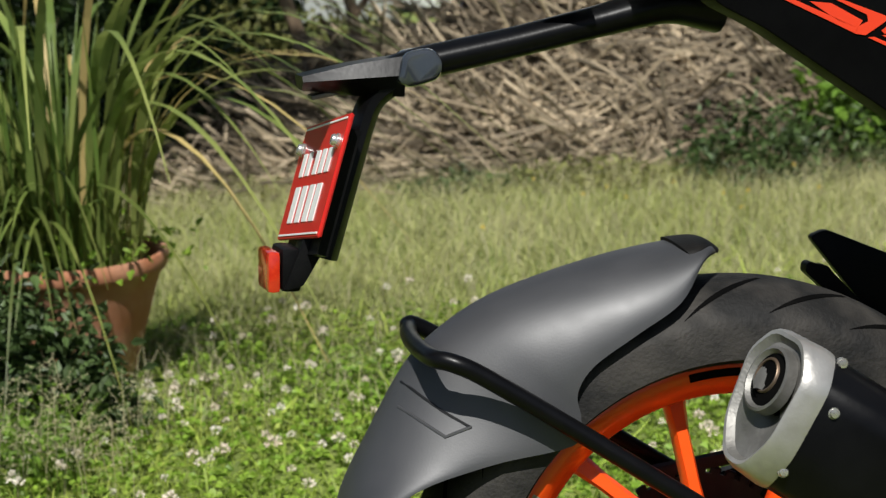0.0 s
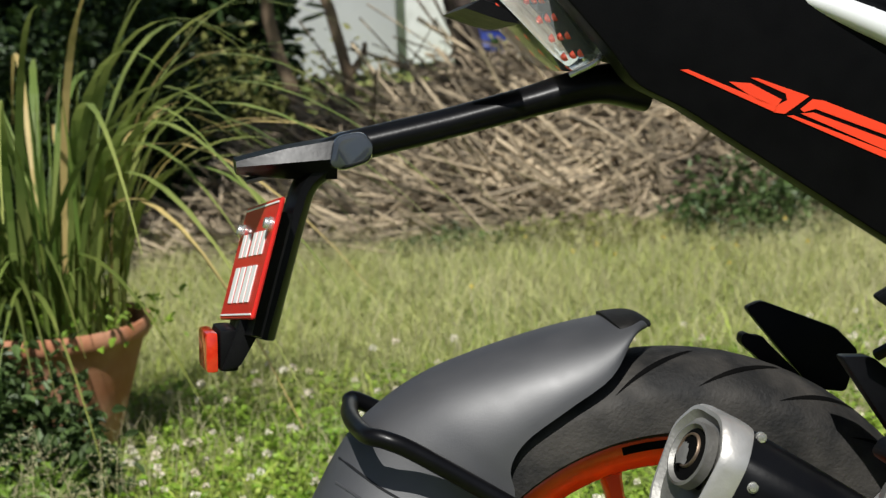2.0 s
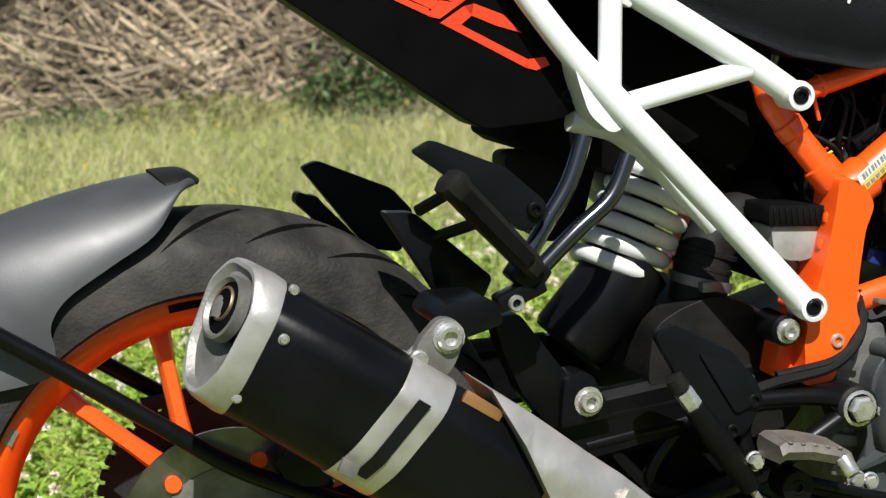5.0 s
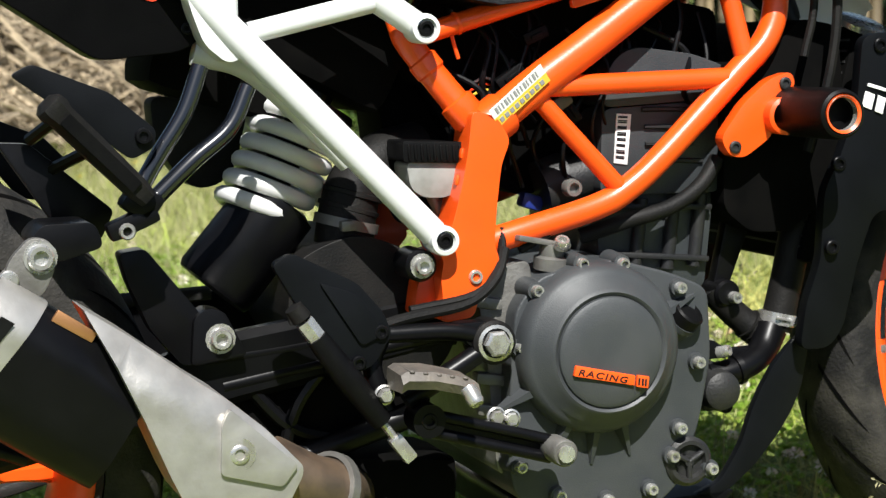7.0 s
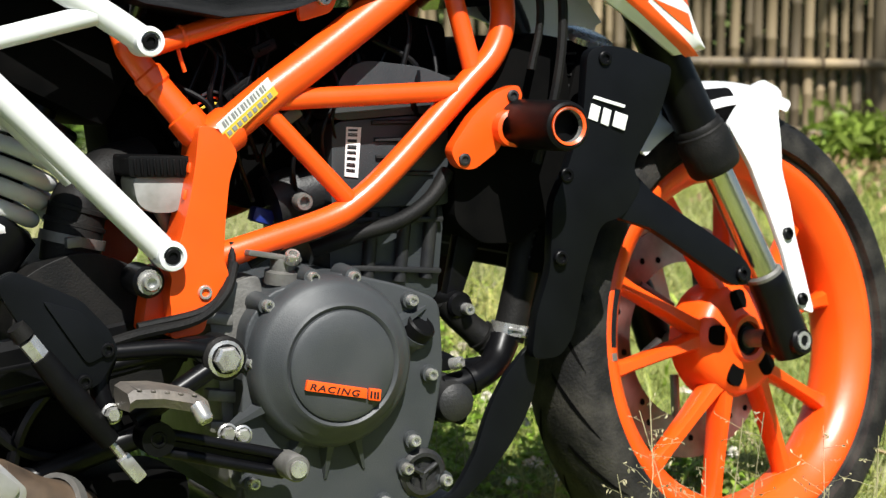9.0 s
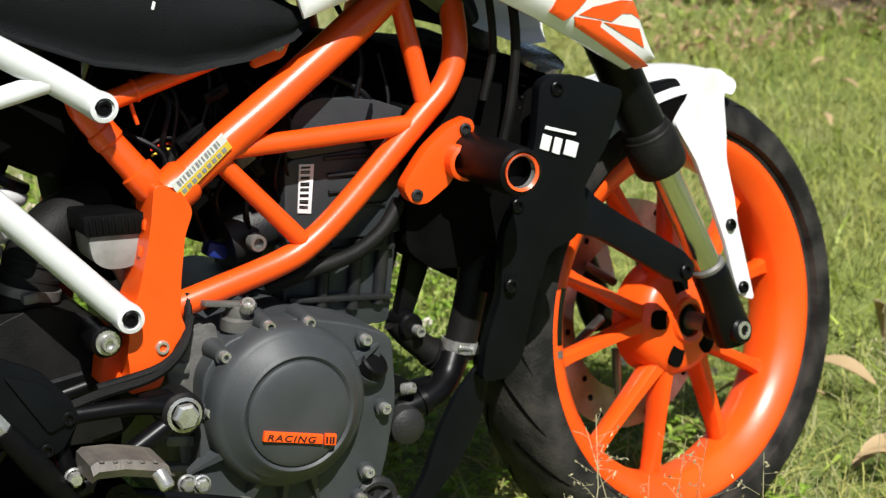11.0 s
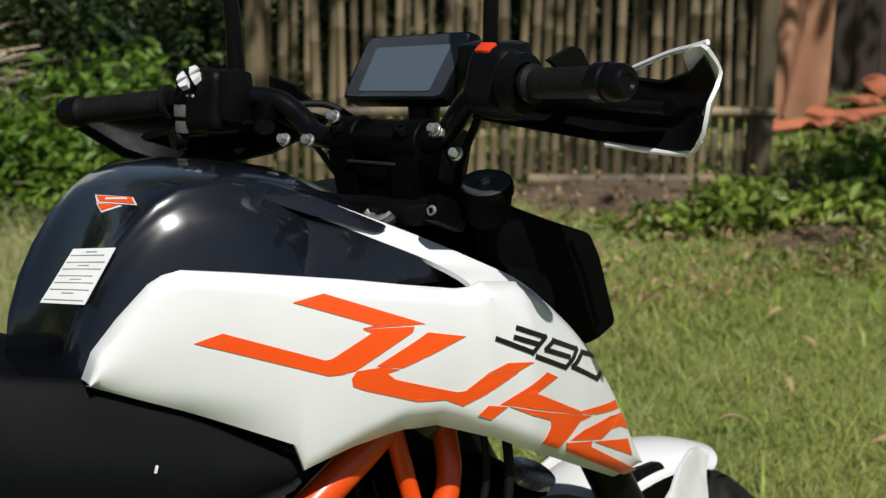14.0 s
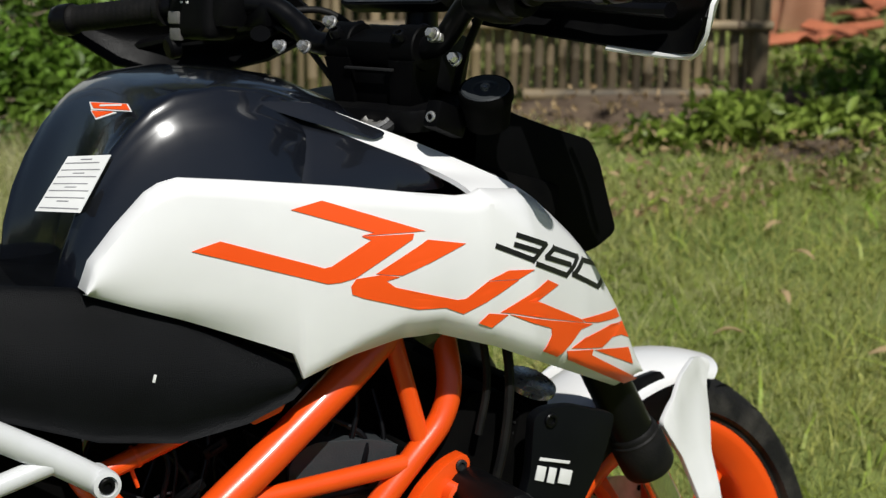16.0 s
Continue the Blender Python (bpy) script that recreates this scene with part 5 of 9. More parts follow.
TAIL_ENDS = [
    [(0.277, 0.766), (0.249, 0.749), (0.238, 0.752), (0.242, 0.759), (0.25, 0.766), (0.269, 0.762)], [(0.249, 0.745), (0.273, 0.759), (0.283, 0.761), (0.28, 0.75), (0.269, 0.742), (0.266, 0.741)],
    [(0.273, 0.759), (0.283, 0.761), (0.311, 0.749), (0.328, 0.731), (0.304, 0.739), (0.28, 0.75)], [(0.25, 0.745), (0.268, 0.743), (0.335, 0.705), (0.333, 0.697)],
    [(0.329, 0.699), (0.335, 0.706), (0.351, 0.707), (0.355, 0.699), (0.341, 0.695)]]
for o in TAIL_STRIPES + TAIL_ENDS:
    part("stripe_graphic", plate(o, -0.1392, -0.1378, 0), RED_STICKER, tail, "angular red stripe graphic")
part("panel_screw", bolt((0.372, -0.137, 0.668), RIGHT, 0.006, 0.003), SATIN, tail)
part("white_edge", plate([(-0.03, 0.953), (0.03, 0.944), (0.098, 0.929), (0.095, 0.921), (0.03, 0.935), (-0.03, 0.944)], -0.143, -0.120, 0.002), WHITE, tail)
lens = part("tail_lamp", plate(rounded([(-0.115, 0.945), (-0.055, 0.950), (-0.012, 0.880), (-0.004, 0.868), (-0.032, 0.852), (-0.050, 0.868)], 0.004), -0.075, 0.075, 0.006), GLASS, bike, "clear-lens tail lamp with red diodes")
lens.visible_shadow = False
part("lamp_back", plate([(-0.062, 0.948), (-0.045, 0.948), (-0.006, 0.880), (-0.012, 0.868)], -0.068, 0.068, 0.001), DARK, lens)
bm = bmesh.new()
for k in range(5):
    for yy in (-0.045, 0.0, 0.045):
        lathe([(0, 0), (0.0042, 0), (0.003, 0.003), (0, 0.004)], 10, aim((-0.064 + 0.011 * k, yy, 0.938 - 0.017 * k), (-0.8, 0, -0.4)), bm)
part("diode", bm, LAMP_RED, lens)
part("lamp_rim", tube([(-0.036, -0.070, 0.850), (-0.012, -0.076, 0.860), (-0.002, -0.074, 0.872)], 0.0025, 8), STEEL, lens)
bm = loft([[Vector((x, y, z)) for x, z in ring] for y, ring in ((-0.10, [(-0.133, 0.918), (-0.117, 0.925), (-0.096, 0.914), (-0.084, 0.900), (-0.10, 0.904)]), (0.09, [(-0.128, 0.916), (-0.112, 0.923), (-0.091, 0.912), (-0.079, 0.898), (-0.095, 0.902)]))])
part("indicator", bm, BLACK, bike, "black turn indicator stalk")
# number plate carrier
carrier = part("plate_carrier", tube([(0.05, -0.01, 0.832), (0.0, -0.01, 0.838), (-0.07, -0.012, 0.826), (-0.15, -0.014, 0.812), (-0.235, -0.016, 0.799), (-0.265, -0.018, 0.793)], [0.024, 0.018, 0.0150, 0.0145, 0.0155, 0.014], 16, flat=1.5), SATIN, bike, "black tail tidy arm")
bm = loft([[Vector((x + dx, y, z)) for y, z in ((-0.05, 0.790), (-0.044, 0.801 + dz), (0.044, 0.801 + dz), (0.05, 0.790), (0.03, 0.776 - dz), (-0.03, 0.776 - dz))] for x, dx, dz in ((-0.255, 0, 0.006), (-0.30, 0, 0.002), (-0.348, 0, -0.006))])
part("plate_lamp", bm, SATIN, carrier)
part("lamp_lens", box((0.03, 0.05, 0.004), pose(-0.325, -0.005, 0.7765, 0, -8, 0), 0.001), CAST, carrier)
for s in (-1, 1):
    ind = part("turn_indicator", loft([[Vector((-0.2415 + u * k, -0.016 + s * d, 0.7965 + v * k)) for u, v in rounded([(-0.023, -0.013), (-0.010, -0.0185), (0.018, -0.012), (0.023, 0.004), (0.012, 0.0175), (-0.014, 0.0145)], 0.008, 3)] for d, k in ((0.012, 0.80), (0.020, 0.97), (0.030, 1.0), (0.036, 0.92), (0.039, 0.72))]), SMOKE, carrier, "smoked turn indicator lens")
    part("stalk", tube([(-0.225, -0.012 + s * 0.004, 0.80), (-0.238, -0.014 + s * 0.016, 0.797)], 0.0085, 10), RUBBER, ind)
part("hanger", tube([(-0.262, -0.012, 0.785), (-0.283, -0.012, 0.768), (-0.297, -0.012, 0.738), (-0.338, -0.012, 0.628)], [0.013, 0.012, 0.012, 0.014], 10, flat=2.2), SATIN, carrier)
PR, PL = Vector((-0.309, -0.09, 0.762)), Vector((-0.335, 0.09, 0.741))
PD = Vector((-0.0375, 0.0, -0.108))
PY = (PL - PR)
PN = PY.cross(PD).normalized()
if PN.x > 0:
    PN = -PN


def on_plate(u0, u1, v0, v1, lift, thick=0.001, bm=None):
    bm = bm or bmesh.new()
    q = [PR + PY * u + PD * v + PN * lift for u, v in ((u0, v0), (u1, v0), (u1, v1), (u0, v1))]
    q += [p - PN * thick for p in q]
    vv = [bm.verts.new(p) for p in q]
    for f in ((0, 1, 2, 3), (4, 7, 6, 5), (0, 4, 5, 1), (1, 5, 6, 2), (2, 6, 7, 3), (3, 7, 4, 0)):
        bm.faces.new([vv[i] for i in f])
    return bm


bm = on_plate(0, 1, 0, 1, 0.002, 0.004)
bmesh.ops.bevel(bm, geom=bm.edges[:], offset=0.0012, segments=2, affect="EDGES")
reg = part("number_plate", bm, PLATE_RED, bike, "red number plate with white bars")
for u in (0.16, 0.30, 0.44, 0.62, 0.76):
    part("white_bar", on_plate(u, u + 0.085, 0.26, 0.46, 0.003), PAPER, reg)
for u in (0.20, 0.36, 0.54, 0.72):
    part("white_bar", on_plate(u, u + 0.11, 0.55, 0.86, 0.003), PAPER, reg)
bm = on_plate(0.03, 0.97, 0.03, 0.045, 0.0028)
on_plate(0.03, 0.97, 0.955, 0.97, 0.0028, bm=bm)
part("plate_edge", bm, PAPER, reg)
for u, v in ((0.10, 0.22), (0.90, 0.22)):
    part("plate_bolt", bolt(PR + PY * u + PD * v + PN * 0.003, PN, 0.0055, 0.006, socket=False, washer=0.007), STEEL, reg)
bm = on_plate(0.10, 0.90, 0.1, 1.12, -0.006, 0.010)
part("backing_plate", bm, BLACK, reg)
rf = part("rear_reflector", box((0.012, 0.060, 0.038), pose(-0.388, 0.005, 0.617, 0, 4, 6), 0.004), REFLECTOR, bike, "red rear reflector")
part("reflector_body", box((0.018, 0.060, 0.040), pose(-0.372, 0.004, 0.618, 0, 4, 6), 0.004), BLACK, rf)
part("reflector_arm", plate(rounded([(-0.378, 0.600), (-0.360, 0.603), (-0.335, 0.640), (-0.33, 0.66), (-0.352, 0.655)], 0.004), -0.03, 0.02, 0.003), BLACK, rf)

# ---- pillion pegs, heel guards, controls ----
heelR = part("pillion_heel_guard", plate(rounded([(0.197, 0.636), (0.217, 0.645), (0.286, 0.614), (0.325, 0.578), (0.322, 0.562), (0.300, 0.552), (0.262, 0.585)], 0.006), -0.196, -0.184, 0.003, bend=lambda x, z: -0.05 * (0.32 - x)), SHROUD, bike, "matt black heel guard")
part("bolt", bolt((0.312, -0.197, 0.573), RIGHT, 0.0078, 0.005), SATIN, heelR)
part("left_heel_guard", plate(rounded([(0.160, 0.596), (0.178, 0.602), (0.256, 0.566), (0.278, 0.540), (0.262, 0.498), (0.226, 0.505)], 0.006), 0.078, 0.090, 0.003), SHROUD, bike, "matt black heel guard")
part("chain_guard", plate(rounded([(0.186, 0.574), (0.216, 0.571), (0.29, 0.502), (0.275, 0.475), (0.238, 0.486)], 0.006), -0.135, -0.115, 0.004), SATIN, bike, "black plastic chain guard")
part("guard_foot", plate(rounded([(0.1460, 0.5640), (0.1475, 0.5725), (0.1530, 0.5745), (0.1585, 0.5705), (0.1690, 0.5690), (0.1740, 0.5620), (0.2000, 0.5330), (0.2250, 0.5000), (0.2100, 0.4920), (0.1800, 0.5250), (0.1620, 0.5480)], 0.003), 0.052, 0.070, 0.003), BLACK, bike)
bm = tube([(0.376, -0.165, 0.632), (0.356, -0.172, 0.590), (0.330, -0.176, 0.555), (0.306, -0.178, 0.520)], 0.0085, 12)
tube([(0.420, -0.165, 0.610), (0.398, -0.172, 0.573), (0.360, -0.176, 0.545), (0.312, -0.178, 0.505)], 0.0085, 12, bm=bm)
hangr = part("pillion_hanger", bm, GLOSS, bike, "gloss black pillion footrest hanger")
bm = bmesh.new()
box((0.034, 0.030, 0.030), pose(0.308, -0.18, 0.512, 0, 40, 0), 0.006, bm)
box((0.050, 0.022, 0.018), pose(0.298, -0.184, 0.494, 0, -20, 0), 0.005, bm)
part("peg_joint", bm, SATIN, hangr)
PA, PB = Vector((0.228, -0.206, 0.608)), Vector((0.312, -0.196, 0.515))
pdir = (PB - PA).normalized()
pside = pdir.cross(Vector((0, 1, 0))).normalized()
bm = loft([[PA.lerp(PB, t) + pside * u * k + Vector((0, v * k, 0)) for u, v in ((-0.012, -0.010), (-0.007, -0.015), (0.007, -0.015), (0.012, -0.010), (0.012, 0.012), (0.006, 0.016), (-0.006, 0.016), (-0.012, 0.012))] for t, k in ((-0.04, 0.6), (0.0, 1.1), (0.06, 1.18), (0.12, 1.0), (0.5, 0.98), (0.9, 0.9), (1.0, 0.7))])
peg_ = part("pillion_peg", bm, RUBBER, hangr, "rubber pillion peg folded up")
bm = loft([[PA.lerp(PB, t) + pside * u + Vector((0, v, 0)) for u, v in ((-0.006, -0.0175), (0.006, -0.0175), (0.006, -0.013), (-0.006, -0.013))] for t in (0.14, 0.86)])
part("grip_strip", bm, BLACK, peg_)
part("guard_strut", tube([(0.215, -0.15, 0.575), (0.245, -0.19, 0.600)], 0.006, 8), SATIN, bike)
part("guard_strut", tube([(0.235, -0.13, 0.545), (0.27, -0.18, 0.565)], 0.006, 8), SATIN, bike)
part("bolt", bolt((0.291, -0.19, 0.487), RIGHT, 0.008, 0.008), STEEL, hangr)

heel = part("rider_heel_guard", plate(rounded([(0.418, 0.446), (0.438, 0.455), (0.500, 0.420), (0.524, 0.390), (0.532, 0.368), (0.512, 0.340), (0.484, 0.330), (0.468, 0.352)], 0.007), -0.214, -0.202, 0.003, bend=lambda x, z: -0.06 * max(0, 0.48 - x)), SHROUD, bike, "matt black heel guard")
part("raised_face", plate(rounded([(0.462, 0.425), (0.498, 0.410), (0.516, 0.386), (0.520, 0.368), (0.50, 0.360)], 0.006), -0.218, -0.210, 0.003), SHROUD, heel)
for x, z in ((0.520, 0.371), (0.496, 0.344)):
    part("bolt", bolt((x, -0.214, z), RIGHT, 0.0072, 0.005), SATIN, heel)
bm = bmesh.new()
tube([(0.642, -0.195, 0.346), (0.60, -0.195, 0.360), (0.53, -0.19, 0.364)], 0.009, 10, bm=bm)
tube([(0.640, -0.195, 0.344), (0.60, -0.198, 0.325), (0.545, -0.20, 0.298)], 0.0105, 10, bm=bm)
tube([(0.528, -0.19, 0.364), (0.515, -0.195, 0.335), (0.525, -0.20, 0.292)], 0.010, 10, bm=bm)
plate(rounded([(0.598, 0.368), (0.645, 0.367), (0.664, 0.345), (0.645, 0.325), (0.612, 0.345)], 0.01), -0.20, -0.178, 0.004, bm=bm)
rest = part("footrest_hanger", bm, SATIN, bike, "black cast footrest hanger")
part("hanger_boss", lathe([(0, 0.03), (0.022, 0.03), (0.022, -0.004), (0.019, -0.007), (0, -0.007)], 24, Matrix.Translation((0.638, -0.200, 0.346))), RUBBER, rest)
part("big_bolt", hexbolt((0.638, -0.206, 0.346), RIGHT, 0.0135, 0.012), STEEL, rest)
bm = loft([[Vector((x, y, z)) for y, z in ((-0.264, z0), (-0.258, z0 + 0.008), (-0.215, z0 + 0.010), (-0.210, z0), (-0.215, z0 - 0.011), (-0.258, z0 - 0.009))] for x, z0 in ((0.524, 0.327), (0.530, 0.330), (0.556, 0.327), (0.580, 0.320), (0.596, 0.314), (0.600, 0.310))])
peg = part("footpeg", bm, DUSTY, bike, "dusty rubber footpeg")
bm = bmesh.new()
for i in range(5):
    box((0.005, 0.046, 0.003), pose(0.535 + 0.013 * i, -0.238, 0.3375 - 0.003 * i, 0, 12, 0), 0.001, bm, 1)
part("peg_rib", bm, DUSTY, peg)
part("peg_tip_bolt", lathe([(0, 0), (0.008, 0), (0.008, 0.016), (0.006, 0.019), (0, 0.019)], 14, aim((0.588, -0.262, 0.316), (0.25, -0.6, -0.75))), STEEL, peg)
bm = bmesh.new()
for z0, z1 in ((0.290, 0.246), (0.272, 0.228)):
    tube([(0.552, -0.215, z0), (0.684, -0.218, z1)], 0.0058, 10, bm=bm)
plate([(0.555, 0.286), (0.682, 0.243), (0.682, 0.232), (0.555, 0.274)], -0.214, -0.208, 0, bm=bm)
lathe([(0.008, 0.02), (0.0165, 0.02), (0.0165, -0.012), (0.008, -0.012)], 20, Matrix.Translation((0.560, -0.213, 0.281)), bm, closed=True)
pedal = part("brake_pedal", bm, SATIN, bike, "black brake pedal")
part("pivot_bolt", bolt((0.560, -0.220, 0.281), RIGHT, 0.0085, 0.006), SATIN, pedal)
part("pedal_tip", lathe([(0, 0.014), (0.0125, 0.014), (0.0135, 0.008), (0.0135, -0.022), (0.012, -0.024), (0, -0.024)], 20, Matrix.Translation((0.688, -0.225, 0.2375))), CAST, pedal, "worn steel pedal tip")
part("tip_face", lathe([(0.0, -0.0245), (0.0085, -0.0245), (0.0085, -0.028), (0, -0.0285)], 18, Matrix.Translation((0.688, -0.225, 0.2375))), STEEL, pedal)
for p in ((0.636, -0.20, 0.272), (0.651, -0.20, 0.268)):
    part("stop_bolt", hexbolt(p, RIGHT, 0.0075, 0.008), STEEL, rest)
MA, MB = Vector((0.440, -0.216, 0.398)), Vector((0.534, -0.208, 0.258))
mc = part("rear_master_cylinder", tube([MA.lerp(MB, 0.18), MA.lerp(MB, 0.5), MA.lerp(MB, 0.82)], [0.011, 0.0135, 0.010], 14), BLACK, bike, "rear brake master cylinder")
part("banjo_bolt", lathe([(0, 0), (0.0095, 0), (0.0095, 0.020), (0, 0.020)], 6, aim(MA.lerp(MB, 0.06), (MB - MA))), STEEL, mc)
part("banjo_cap", lathe([(0, 0), (0.010, 0), (0.009, -0.014), (0, -0.016)], 14, aim(MA.lerp(MB, 0.04), (MB - MA))), RUBBER, mc)
part("push_rod", tube([MA.lerp(MB, 0.80), MA.lerp(MB, 1.0)], 0.004, 8), STEEL, mc)
part("clevis", box((0.014, 0.014, 0.030), Matrix.Translation(MA.lerp(MB, 1.02)) @ pose(0, 0, 0, 0, -34, 0), 0.003), STEEL, mc)
part("linkage_bolt", hexbolt((0.520, -0.212, 0.310), RIGHT, 0.0075, 0.010), STEEL, mc)
part("brake_hose", tube([(0.445, -0.212, 0.392), (0.50, -0.195, 0.372), (0.56, -0.188, 0.378), (0.62, -0.182, 0.384), (0.652, -0.178, 0.405), (0.668, -0.165, 0.432)], 0.0055, 8), RUBBER, bike, "black brake hose")
part("brake_hose", tube([(0.56, -0.184, 0.384), (0.63, -0.180, 0.392), (0.66, -0.172, 0.418), (0.672, -0.15, 0.45)], 0.0042, 8), RUBBER, bike)
bm = tube([(0.50, -0.15, 0.33), (0.47, 0.17, 0.25), (0.42, 0.30, 0.02)], 0.011, 10)
part("side_stand", bm, SATIN, bike, "black side stand")
# ---- bodywork ----
from mathutils.geometry import tessellate_polygon


def smoothstep(t):
    t = np.clip(t, 0, 1)
    return t * t * (3 - 2 * t)


def skin(xs, lo, hi, yf, rows=18, thick=0.005):
    """A panel between two edge lines in x and z, bowed by yf(x, z, v), with a folded rim."""
    bm = bmesh.new()
    outer, inner = [], []
    for x in xs:
        z0, z1 = float(np.interp(x, *zip(*lo))), float(np.interp(x, *zip(*hi)))
        o, n = [], []
        for j in range(rows + 1):
            v = j / rows
            z = z0 + (z1 - z0) * v
            y = yf(x, z, v)
            o.append(bm.verts.new((x, y, z)))
            n.append(bm.verts.new((x, y + thick, z)))
        outer.append(o)
        inner.append(n)
    for a, b in zip(outer, outer[1:]):
        for j in range(rows):
            bm.faces.new((a[j], b[j], b[j + 1], a[j + 1]))
    for a, b in zip(inner, inner[1:]):
        for j in range(rows):
            bm.faces.new((a[j], a[j + 1], b[j + 1], b[j]))
    for i in range(len(outer) - 1):
        for j in (0, rows):
            bm.faces.new((outer[i][j], inner[i][j], inner[i + 1][j], outer[i + 1][j]))
    for i in (0, -1):
        for j in range(rows):
            bm.faces.new((outer[i][j], outer[i][j + 1], inner[i][j + 1], inner[i][j]))
    return bm


PANEL_X, PANEL_Y = (0.59, 0.72, 0.85, 0.93, 1.0, 1.06, 1.15, 1.27), (-0.14, -0.161, -0.19, -0.21, -0.216, -0.206, -0.166, -0.098)
CREASE = [(0.59, 0.70), (0.79, 0.700), (0.812, 0.721), (0.8629, 0.7453), (0.9099, 0.7629), (0.9509, 0.7604), (1.0008, 0.7369), (1.2473, 0.6066), (1.2856, 0.5892)]
LO = [(0.606, 0.831), (0.699, 0.790), (0.800, 0.742), (0.8085, 0.714), (0.836, 0.722), (0.8629, 0.7294), (0.9137, 0.7382), (0.9498, 0.7375), (1.0150, 0.7117), (1.2220, 0.6023), (1.2678, 0.6055)]
HI = [(0.606, 0.835), (0.617, 0.860), (0.644, 0.889), (0.676, 0.918), (0.690, 0.925), (0.709, 0.928), (0.763, 0.919), (0.8704, 0.8991), (0.9803, 0.8753), (0.9946, 0.8747), (1.0103, 0.8775), (1.0667, 0.8646), (1.0955, 0.8475), (1.1233, 0.8252), (1.1564, 0.7957), (1.1856, 0.7664), (1.2086, 0.7273), (1.2405, 0.6660), (1.2695, 0.6084)]


def panel_y(x, z, v=None):
    z0, z1 = float(np.interp(x, *zip(*LO))), float(np.interp(x, *zip(*HI)))
    v = min(1, max(0, (z - z0) / max(1e-4, z1 - z0)))
    y = float(np.interp(x, PANEL_X, PANEL_Y)) - 0.009 * math.sin(math.pi * v) ** 0.8
    zc = float(np.interp(x, *zip(*CREASE)))
    if z < zc:
        y += 0.55 * (zc - z)
    ridge = float(np.interp(x, (0.60, 0.95, 1.017, 1.261), (0.99, 0.895, 0.863, 0.665)))
    if z > ridge:
        y += 0.35 * (z - ridge)
    if v > 0.92:
        y += 0.011 * ((v - 0.92) / 0.08) ** 2
    under = float(np.interp(x, (0.61, 0.70, 0.80, 0.90, 0.96), (0.835, 0.822, 0.800, 0.785, 0.760)))
    if z < under:
        y += 0.30 * smoothstep((under - z) / 0.05) * (under - z) * float(np.interp(x, (0.61, 0.70, 0.80), (1.0, 1.0, 0.0)))
    return y


xs = sorted(set([0.606 + (1.2678 - 0.606) * i / 84 for i in range(85)] + [p[0] for p in HI + LO if 0.606 <= p[0] <= 1.2678]))
tank_side = part("tank_side_panel", skin(xs, LO, HI, panel_y, 26), WHITE, bike, "white tank side panel with orange and black graphics", angle=30)
left = part("left_tank_panel", skin([x for x in xs[::3] if x > 0.74], LO, HI, lambda x, z, v: -panel_y(x, z, v) - 0.005, 10), WHITE, tank_side)
# arched strip that runs back over the tank from the panel's nose
SLO = [(0.856, -0.112, 0.962), (0.922, -0.130, 0.927), (0.975, -0.150, 0.899), (0.9967, -0.1833, 0.8821), (1.0032, -0.1983, 0.8680), (0.990, -0.205, 0.858)]
SHI = [(0.900, -0.108, 0.960), (0.981, -0.128, 0.919), (1.0402, -0.1496, 0.8859), (1.0814, -0.1558, 0.8611), (1.1104, -0.1635, 0.8318), (1.1175, -0.1755, 0.8025)]
bm = bmesh.new()
a_, b_ = smooth_path(SLO, 6), smooth_path(SHI, 6)
rows_ = []
for p, q in zip(a_, b_):
    row = []
    for j in range(9):
        t = j / 8
        c = p.lerp(q, t)
        c.y -= 0.004 * math.sin(math.pi * t)
        row.append(bm.verts.new(c))
    rows_.append(row)
for p, q in zip(rows_, rows_[1:]):
    for j in range(8):
        bm.faces.new((p[j], p[j + 1], q[j + 1], q[j]))
bmesh.ops.recalc_face_normals(bm, faces=bm.faces[:])
bmesh.ops.solidify(bm, geom=bm.faces[:], thickness=0.005)
part("panel_strip", bm, WHITE, tank_side, angle=50)


def decal(outline, mat, name, parent, label=""):
    """A thin sticker that follows the panel's bow."""
    bm = bmesh.new()
    pts = [Vector((x, 0, z)) for x, z in outline]
    flat = [Vector((x, z, 0)) for x, z in outline]
    n = 5
    for tri in tessellate_polygon([flat]):
        a, b, c = (pts[i] for i in tri)
        grid = [[bm.verts.new(a + (b - a) * (i / n) + (c - a) * (j / n)) for j in range(n + 1 - i)] for i in range(n + 1)]
        for i in range(n):
            for j in range(n - i):
                bm.faces.new((grid[i][j], grid[i + 1][j], grid[i][j + 1]))
                if j < n - i - 1:
                    bm.faces.new((grid[i + 1][j], grid[i + 1][j + 1], grid[i][j + 1]))
    bmesh.ops.remove_doubles(bm, verts=bm.verts[:], dist=0.00005)
    top = [(v, panel_y(v.co.x, v.co.z)) for v in bm.verts]
    for v, y in top:
        v.co.y = y - 0.0010
    bmesh.ops.recalc_face_normals(bm, faces=bm.faces[:])
    ex = bmesh.ops.extrude_face_region(bm, geom=bm.faces[:])
    for v in ex["geom"]:
        if isinstance(v, bmesh.types.BMVert):
            v.co.y += 0.0008
    return part(name, bm, mat, parent, label, angle=50)


